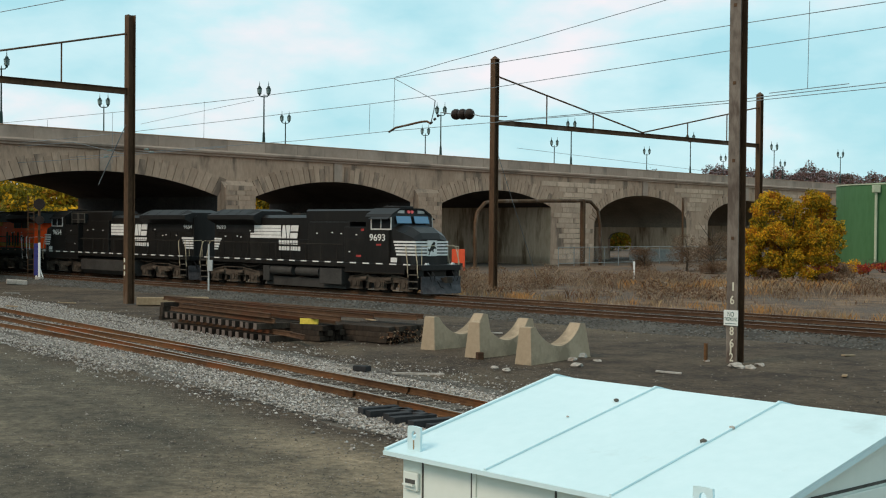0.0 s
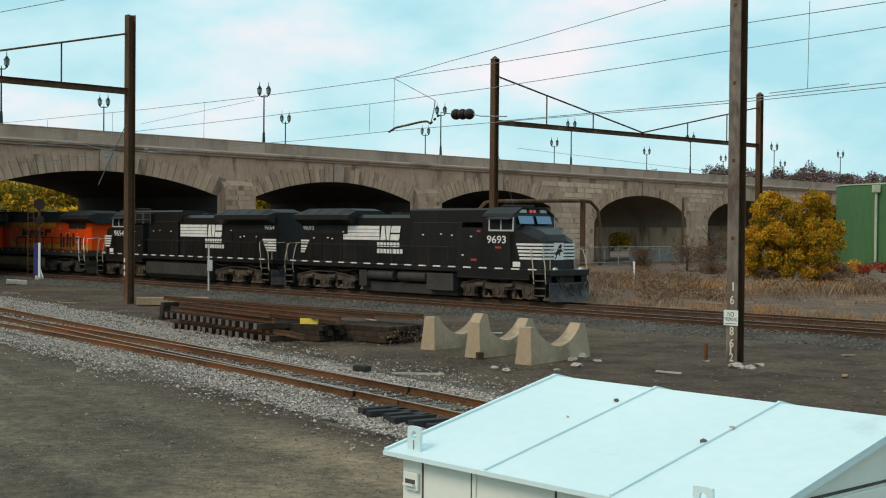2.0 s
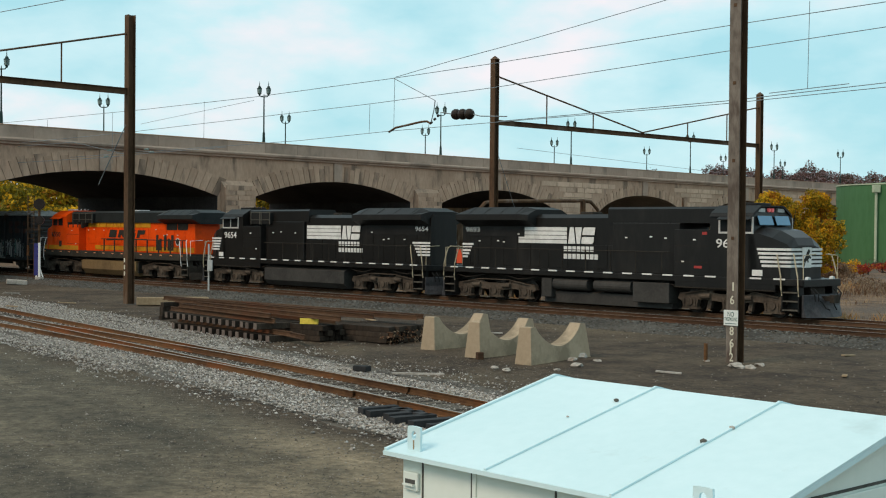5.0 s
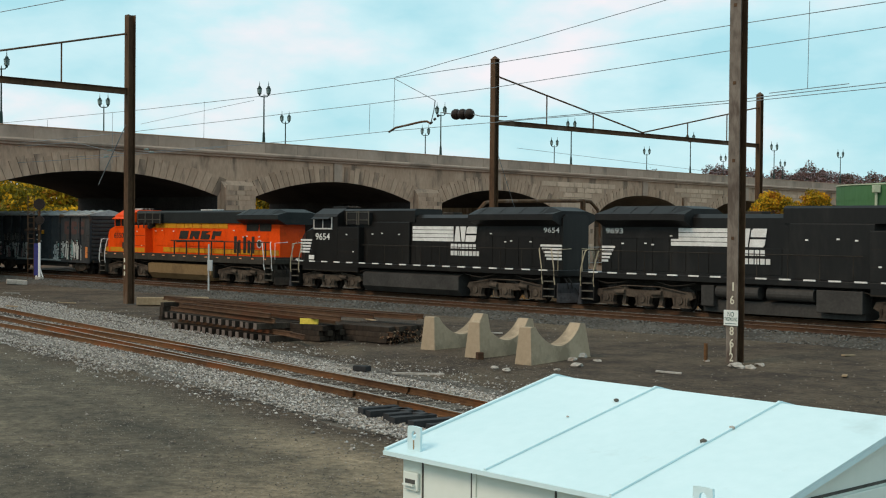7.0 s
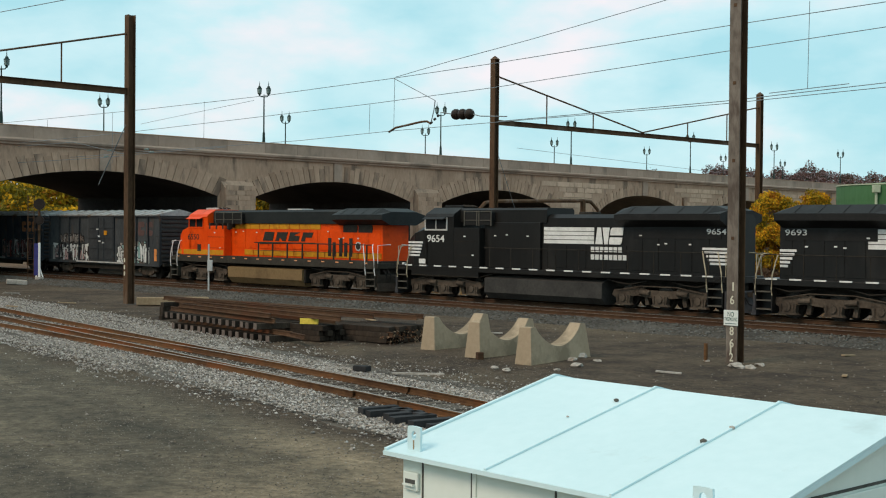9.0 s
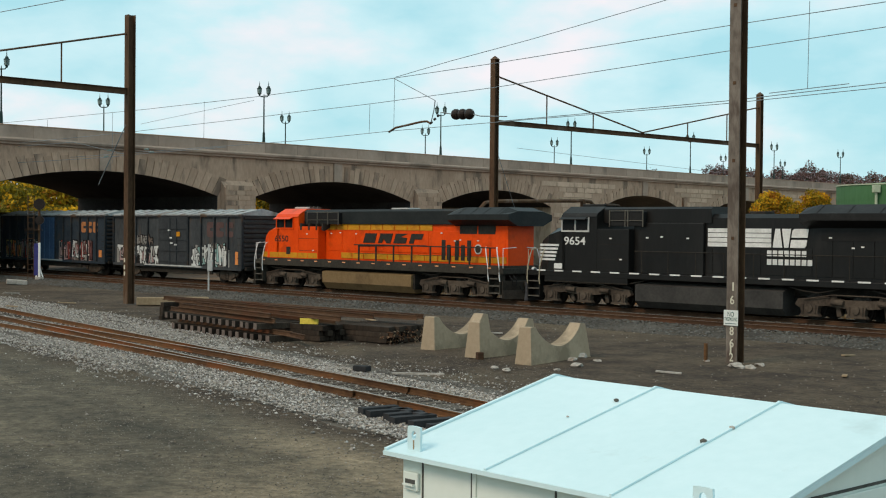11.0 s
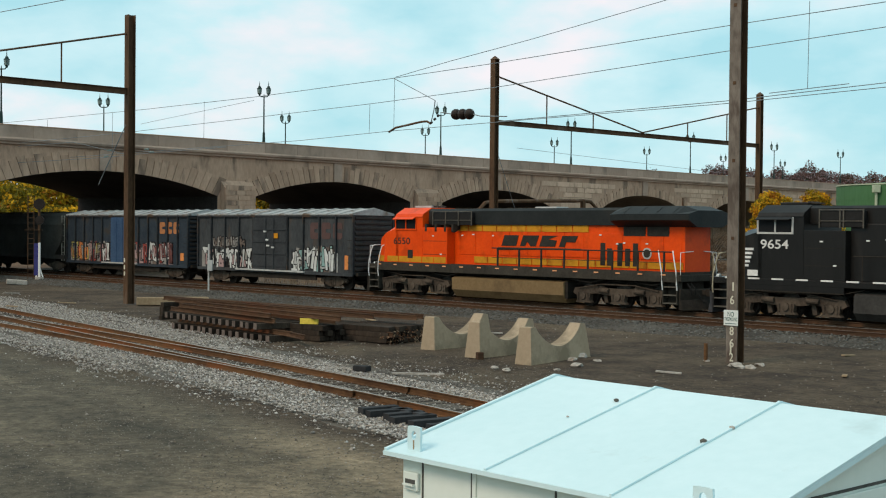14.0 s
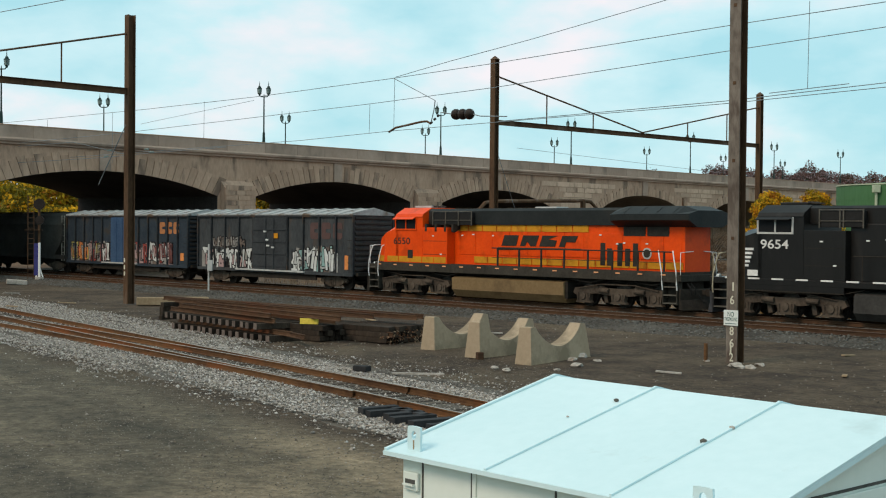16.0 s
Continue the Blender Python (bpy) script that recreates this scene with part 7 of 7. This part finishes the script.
# ---- plants ----
def leaf_cloud(name, lobes, count, size, mats, seed, parent=None, mixed=0.3):
    """Leaves strewn through the outer part of several uneven lobes; one mesh, several leaf colours."""
    rs = np.random.RandomState(seed)
    lobes = np.array(lobes, float)
    w = lobes[:, 3] * lobes[:, 4] * lobes[:, 5]
    idx = rs.choice(len(lobes), count, p=w ** 0.67 / (w ** 0.67).sum())
    d = rs.normal(size=(count, 3)); d /= np.linalg.norm(d, axis=1)[:, None]
    rad = rs.uniform(0.35, 1.0, count) ** 0.45
    bumps = 1 + 0.22 * np.sin(d[:, 0] * 5 + idx) * np.cos(d[:, 1] * 6 + 2 * idx) + 0.14 * np.sin(d[:, 2] * 9 + idx * 3)
    c = lobes[idx, :3] + d * lobes[idx, 3:6] * (rad * bumps)[:, None]
    a = rs.normal(size=(count, 3)); a /= np.linalg.norm(a, axis=1)[:, None]
    b = np.cross(a, rs.normal(size=(count, 3))); b /= np.linalg.norm(b, axis=1)[:, None]
    s = rs.uniform(0.6, 1.35, (count, 1)) * size
    nrm = np.cross(a, b)
    v = np.stack([c - a * s, c + b * s * 0.45 + nrm * s * 0.15, c + a * s, c - b * s * 0.45 + nrm * s * 0.15], 1)
    f = (np.arange(count) * 4)[:, None] + np.arange(4)[None]
    me = bpy.data.meshes.new(name)
    me.from_pydata(v.reshape(-1, 3).tolist(), [], f.tolist())
    for m in mats:
        me.materials.append(m)
    patch = (np.sin(c[:, 0] * 1.3 / max(size * 3, .4)) + np.sin(c[:, 1] * 1.7 / max(size * 3, .4) + 1) + np.sin(c[:, 2] * 1.9 / max(size * 3, .4) + 2)) / 3
    pick = np.clip(((patch + 1) / 2 + rs.normal(0, mixed, count)) * len(mats), 0, len(mats) - 1).astype(int)
    me.polygons.foreach_set("material_index", pick.tolist())
    ob = new(name, me)
    if parent is not None:
        ob.parent = parent
    return ob


def tree(x, y, h, spread, mats, seed, leaves, size, label, lobes=None, cat="tree"):
    t = empty(cat.replace(" ", "_"), pose(x, y, GZ))
    rnd = random.Random(seed)
    bm = tb([(0, 0, -0.1), (0.05, 0, h * 0.2), (rnd.uniform(-0.2, 0.2), 0.1, h * 0.45), (rnd.uniform(-0.3, 0.3), 0.1, h * 0.8)], 0.02 * h + 0.04, 7, 0.03)
    for k in range(9):
        a = rnd.uniform(0, 6.28)
        z = h * rnd.uniform(0.15, 0.55)
        r = spread * rnd.uniform(0.5, 0.9)
        tube(bm, [(0, 0, z), (r * 0.45 * math.cos(a), r * 0.45 * math.sin(a), z + h * 0.16), (r * math.cos(a), r * math.sin(a), z + h * rnd.uniform(0.2, 0.4))], 0.008 * h + 0.02, 5, 0.012)
    part("trunk", bm, M["bark"], t)
    if lobes is None:
        lobes = []
        for k in range(7):
            a, r = rnd.uniform(0, 6.28), spread * rnd.uniform(0.2, 0.6)
            lobes.append((r * math.cos(a), r * math.sin(a), h * (rnd.uniform(0.4, 0.82) if cat == "tree" else rnd.uniform(0.08, 0.7)), spread * rnd.uniform(0.35, 0.55), spread * rnd.uniform(0.35, 0.55), h * rnd.uniform(0.14, 0.24)))
    leaf_cloud("crown", lobes, leaves, size, mats, seed, t)
    return tagged(t, label, cat)


def gold_lobes():
    """Two rounded heads of many small clumps over a wide uneven skirt."""
    rnd = random.Random(5)
    out = [(-1.9, 0, 4.4, 1.3, 1.5, 1.6), (1.6, 0.3, 4.4, 1.3, 1.6, 1.6), (0.1, 0, 3.4, 1.5, 1.5, 1.5)]
    for cx, cz, rx, rz, n in ((-1.9, 5.1, 1.9, 2.5, 24), (1.8, 5.0, 2.0, 2.4, 24), (0.0, 3.2, 3.9, 1.9, 30), (0.0, 1.9, 3.7, 1.1, 24), (0.0, 1.0, 3.2, 0.7, 10)):
        for k in range(n):
            a, u = rnd.uniform(0, 6.28), rnd.uniform(-0.8, 1.0)
            q = math.sqrt(1 - u * u)
            r = rnd.uniform(0.42, 0.85)
            out.append((cx + rx * q * math.cos(a), 0.7 * rx * q * math.sin(a), cz + rz * u, r * 1.1, r * 1.1, r * 1.0))
    return [tuple(0.865 * v for v in lobe) for lobe in out]


def plants():
    tree(26.25, 98.0, 6.8, 3.4, [M["leaf_green"], M["leaf_olive"], M["leaf_gold"], M["leaf_olive"], M["leaf_gold"], M["leaf_gold"], M["leaf_orange"]], 2, 66000, 0.10,
         "broad autumn tree with golden yellow and olive leaves",
         gold_lobes())
    for k, (x, y, w) in enumerate(((33.5, 112.5, 1.2), (36.5, 118, 1.3), (39.5, 121, 1.5), (42.5, 126, 1.6), (45.5, 128, 1.4), (31.5, 109.5, 0.9), (48, 131, 1.5))):
        mats = [M["leaf_red"], M["leaf_orange"], M["leaf_red"], M["leaf_brown"]] if k != 1 else [M["leaf_orange"], M["leaf_gold"]]
        tree(x, y, 1.7, w, mats, 30 + k, 900, 0.10, "low shrub with red autumn leaves near the tank", cat="shrub")
    for k, (x, y, w, h) in enumerate(((24.2, 96.5, 1.2, 1.3), (28.4, 96.0, 1.3, 1.2), (23.4, 125, 2.4, 4.0), (27.0, 130, 2.6, 5.2), (20.4, 132, 2.0, 2.6), (30, 128, 2.0, 3.8), (24.8, 120, 2.0, 3.0), (26, 111, 1.4, 2.4), (34, 112.5, 1.8, 2.0))):
        tree(x, y, h, w, [M["twig_brown"], M["leaf_brown"], M["grass_brown"], M["twig_grey"]], 60 + k, 5200, 0.06, "bare brown brush with dry twigs before the piers", cat="shrub")
    # autumn trees beyond the viaduct
    rnd = random.Random(12)
    for k in range(25):
        m = BRIDGE @ Vector((-48 + 9.5 * k + rnd.uniform(-3, 3), 46 + rnd.uniform(0, 18), 0))
        tree(m.x, m.y, rnd.uniform(8.5, 11), rnd.uniform(4.5, 6), [[M["leaf_olive"], M["leaf_green"], M["leaf_green"], M["leaf_gold"]], [M["leaf_olive"], M["leaf_orange"], M["leaf_olive"], M["leaf_green"]], [M["leaf_gold"], M["leaf_olive"], M["leaf_orange"]]][2 if 14 < k < 20 else k % 2], 100 + k, 12000, 0.32, "autumn tree beyond the viaduct with yellow-green leaves",
             [(rnd.uniform(-4.5, 4.5), rnd.uniform(-3, 3), z, 3.6, 3.0, 2.0) for z in (1.2, 2.2, 3.2, 4.4, 5.6, 6.8, 7.8, 2.8, 5.0)])


plants()
scraps()


def far_hill():
    bm = bmesh.new()
    xs = np.linspace(-500, 900, 57)
    rows = []
    for j, (y, f) in enumerate(((380, 0.0), (450, 0.6), (520, 1.0), (640, 1.05), (900, 0.2))):
        rows.append([bm.verts.new((x, y, GZ - 0.5 + f * (15 + 6.5 * math.exp(-((x - 130) / 70) ** 2) + 3 * noise.noise((x * 0.012, 0, 0))) * (1 if x > 60 else max(0.25, 1 - (60 - x) / 120)))) for x in xs])
    for a, b in zip(rows, rows[1:]):
        for k in range(len(xs) - 1):
            bm.faces.new((a[k], a[k + 1], b[k + 1], b[k]))
    tagged(link("far_hill", bm, M["leaf_brown"]), "distant wooded hill in autumn browns", "hill", kind="structure")
    rs = np.random.RandomState(4)
    lob = []
    for k in range(520):
        x, y = 55 + 225 * rs.uniform(0, 1) ** 0.75, rs.uniform(430, 540)
        f = 0.6 + 0.4 * (y - 450) / 70
        z = f * (15 + 6.5 * math.exp(-((x - 130) / 70) ** 2)) * (1 if x > 60 else 0.8)
        s = rs.uniform(1.8, 3.5)
        lob.append((x, y, z + 2.0 + rs.uniform(0, 3.0), s, s, s * rs.uniform(0.9, 1.5)))
    g = leaf_cloud("far_woods", lob, 170000, 0.45, [M["leaf_pine"], M["leaf_plum"], M["leaf_haze"], M["leaf_plum"], M["leaf_haze"], M["leaf_rust"], M["leaf_haze"], M["leaf_plum"]], 6)
    tagged(g, "distant autumn woods in plum, rust, dark green and painted mauve haze", "woods", kind="stuff")


far_hill()


def grass(name, count, area, mats, h, seed, label, blades=8, spread=0.22):
    """Dry tufts: thin bent blades fanned out from each root."""
    rs = np.random.RandomState(seed)
    roots = area(rs, count)
    vs, fs = [], []
    n = count * blades
    r = np.repeat(roots, blades, 0)
    a = rs.uniform(0, 6.283, n)
    hh = rs.uniform(0.45, 1.2, n) * h
    lean = rs.uniform(0.1, 0.75, n) * hh
    r = r + np.stack([rs.normal(0, spread, n), rs.normal(0, spread, n), np.zeros(n)], -1)
    dx, dy = np.cos(a), np.sin(a)
    w = rs.uniform(0.006, 0.02, n)
    sx, sy = -dy * w, dx * w
    z0 = np.zeros(n)
    v = np.stack([np.stack([r[:, 0] - sx, r[:, 1] - sy, r[:, 2]], -1), np.stack([r[:, 0] + sx, r[:, 1] + sy, r[:, 2]], -1),
                  np.stack([r[:, 0] + dx * lean * 0.45 + sx * 0.8, r[:, 1] + dy * lean * 0.45 + sy * 0.8, r[:, 2] + hh * 0.65], -1),
                  np.stack([r[:, 0] + dx * lean, r[:, 1] + dy * lean, r[:, 2] + hh], -1)], 1)
    base = np.arange(n) * 4
    f = np.concatenate([np.stack([base, base + 1, base + 2], -1), np.stack([base, base + 2, base + 3], -1)])
    me = bpy.data.meshes.new(name)
    me.from_pydata(v.reshape(-1, 3).tolist(), [], f.tolist())
    for m in mats:
        me.materials.append(m)
    pick = rs.randint(0, len(mats), count)
    per = np.repeat(pick, blades)
    me.polygons.foreach_set("material_index", np.concatenate([per, per]).tolist())
    tagged(new(name, me), label, "grass", kind="stuff")


def strip(s0, s1, o0, o1, power=1.0):
    def area(rs, n):
        s, o = rs.uniform(s0, s1, n), o0 + (o1 - o0) * rs.uniform(0, 1, n) ** power
        o = np.where((o > 7.5) & (o < 15) & (s > -24) & (rs.uniform(0, 1, n) < 0.85), o + rs.uniform(8, 16, n), o)
        keep = np.array([noise.noise((float(a) * 0.09, float(b) * 0.16, 3.0)) for a, b in zip(s, o)])
        o = np.where((keep < -0.12) & (rs.uniform(0, 1, n) < 0.5), np.minimum(o1, o + rs.uniform(3, 9, n)), o)
        p = np.array(TP[:])[None] + np.outer(s, TU[:]) + np.outer(o, TN[:])
        p[:, 2] = GZ
        return p
    return area


def brush():
    """Low tangled brush between the main line and the viaduct."""
    rs = np.random.RandomState(31)
    for name, n, s0, s1, o0, o1, mats, leaves, lbl in (
            ("dry_brush", 70, -44, -6, 8, 40, ["twig_brown", "grass_brown", "leaf_brown", "grass_grey"], 30000, "tangled grey-brown brush before the viaduct"),
            ("dry_brush", 60, -8, 32, 22, 50, ["leaf_brown", "grass_brown", "twig_brown", "leaf_rust"], 26000, "brown brush below the yellow tree and tank")):
        lob = []
        for k in range(n):
            p = on_track(rs.uniform(s0, s1), rs.uniform(o0, o1), GZ)
            r, h = rs.uniform(0.5, 1.5), rs.uniform(0.25, 0.7)
            lob.append((p.x, p.y, p.z + h * 0.5, r, r, h))
        tagged(leaf_cloud(name, lob, leaves, 0.075, [M[m] for m in mats], int(rs.randint(99))), lbl, "brush", kind="stuff")


brush()
grass("dry_grass", 2000, strip(-45, 34, 3.8, 46, 1.4), [M["grass_tan"], M["grass_brown"], M["grass_brown"], M["grass_grey"], M["leaf_brown"]], 0.2, 21, "low dry tan and brown weeds between the tracks and the viaduct", 8, 0.4)
grass("dry_grass", 150, strip(-26, 30, 3.9, 6.5), [M["grass_tan"], M["grass_orange"], M["grass_brown"], M["grass_brown"]], 0.4, 22, "clumps of tawny dry grass beside the main line", 22, 0.3)
grass("dry_weeds", 330, strip(-42, -6, 6, 34), [M["grass_grey"], M["grass_brown"], M["twig_grey"], M["leaf_brown"]], 0.65, 23, "grey-brown dead weeds before the viaduct", 14, 0.45)
grass("dry_weeds", 260, strip(-6, 30, 26, 48), [M["grass_grey"], M["grass_brown"], M["leaf_brown"], M["grass_brown"]], 0.5, 24, "brown dead weeds before the storage tank", 14, 0.5)
grass("dry_grass", 70, strip(-22, -10, 20, 34), [M["grass_orange"], M["grass_tan"]], 0.6, 25, "tawny grass clumps before the pier", 24, 0.4)


# ---- masonry pieces on the face of the viaduct ----
def masonry():
    y1 = -0.07
    ring_top = {}
    for ai, a in enumerate(ARCHES[1:6]):
        c, h = (a[0] + a[1]) / 2, (a[1] - a[0]) / 2
        n = 33 if a[4] == 0 else 37
        xs = [c + h * (-1 + 2 * i / n) for i in range(n + 1)] if a[4] == 0 else [c - h * math.cos(math.pi * (0.04 + 0.92 * i / n)) for i in range(n + 1)]
        for i in range(n):
            pts = []
            g = 0.05
            xa, xb = xs[i] + g / 2, xs[i + 1] - g / 2
            ht = (1.55, 1.3)[i % 2] if a[4] == 0 else (1.25, 1.0)[i % 2]
            if abs((xa + xb) / 2 - c) < 0.75:
                continue
            def normal(x):
                e = 0.05
                x0, x1 = max(a[0] + 0.01, x - e), min(a[1] - 0.01, x + e)
                s = (arch_z(a, x1) - arch_z(a, x0)) / (x1 - x0)
                nn = Vector((-s, 1)).normalized()
                if a[4] == 0:
                    nn = Vector((-s * 2.0, 1)).normalized()
                return nn
            n0, n1 = normal(xa), normal(xb)
            k0, k1 = ht / max(0.35, n0.y) if a[4] == 0 else ht, ht / max(0.35, n1.y) if a[4] == 0 else ht
            z0, z1 = arch_z(a, xa), arch_z(a, xb)
            t0, t1 = (xa + n0.x * k0, min(9.82, z0 + n0.y * k0)), (xb + n1.x * k1, min(9.82, z1 + n1.y * k1))
            bm = prism(bmesh.new(), [(xa, z0), (xb, z1), t1, t0], "y", y1 - 0.01 * (i % 3), 0.0)
            part("voussoir", bm, M["stone"], VIADUCT)
    # coursed blocks on piers and spandrels
    shared = {}
    rnd = random.Random(7)
    row = 0
    z = -0.6
    made = 0
    for start, end, hgt, sizes in ((-9.2, 53.0, 0.96, (1.9, 2.6, 3.2)), (53.0, 132.0, 0.62, (1.5, 2.2, 3.1, 2.6))):
      z, row = -0.6, 0
      while z < 9.7:
        x = start + (0.55 if row % 2 else 0)
        while x < end:
            ln = rnd.choice(sizes)
            ok = True
            for a in ARCHES[1:6]:
                band = 1.75 if a[4] == 0 else 1.35
                for xx in (x, x + ln / 2, x + ln):
                    if a[0] - (0.0 if z < a[2] - 0.3 else 1.5 * min(1, max(0, z - a[2] + 0.6))) < xx < a[1] + (0.0 if z < a[2] - 0.3 else 1.5 * min(1, max(0, z - a[2] + 0.6))):
                        xc = min(max(xx, a[0] + 0.02), a[1] - 0.02)
                        if z < arch_z(a, xc) + band:
                            ok = False
            for b0, b1 in ((18.9, 22.4), (44.4, 48.1), (-9.0, -5.6)):
                if x + ln > b0 - 0.05 and x < b1 + 0.05 and z < 7.8:
                    ok = False
            if z + hgt > 9.85:
                ok = False
            if ok:
                key = (ln, hgt)
                if key not in shared:
                    bm = bx(0.022, ln - 0.022, -0.07, 0.0, 0.035, hgt - 0.035, 0.012)
                    o = part("ashlar_block", bm, M["stone"] if start < 0 else M["ashlar"], VIADUCT, m=pose(x, 0, z))
                    shared[key] = o.data
                else:
                    o = new("ashlar_block", shared[key]); o.parent = VIADUCT
                    o.matrix_basis = pose(x, 0.008 * rnd.random(), z)
                made += 1
            x += ln
        z += hgt
        row += 1
    for b0, b1 in ((18.9, 22.4), (44.4, 48.1)):
        z, row = 3.2, 0
        while z < 6.9:
            x = b0 + 0.02
            while x < b1 - 0.1:
                ln = min((1.2, 0.9)[row % 2] + 0.25, b1 - x)
                part("ashlar_block", bx(x + 0.025, x + ln - 0.025, -0.75, -0.7, z + 0.02, z + 0.44, 0.006), M["stone"], VIADUCT)
                x += ln
            z += 0.46
            row += 1


masonry()


def motions():
    for ob, off, turn in TRAIN:
        walk(ob, train_rows(off, turn))
    for ob, x, sign, r in WHEELS:
        walk(ob, wheel_rows(x, sign, r))


motions()
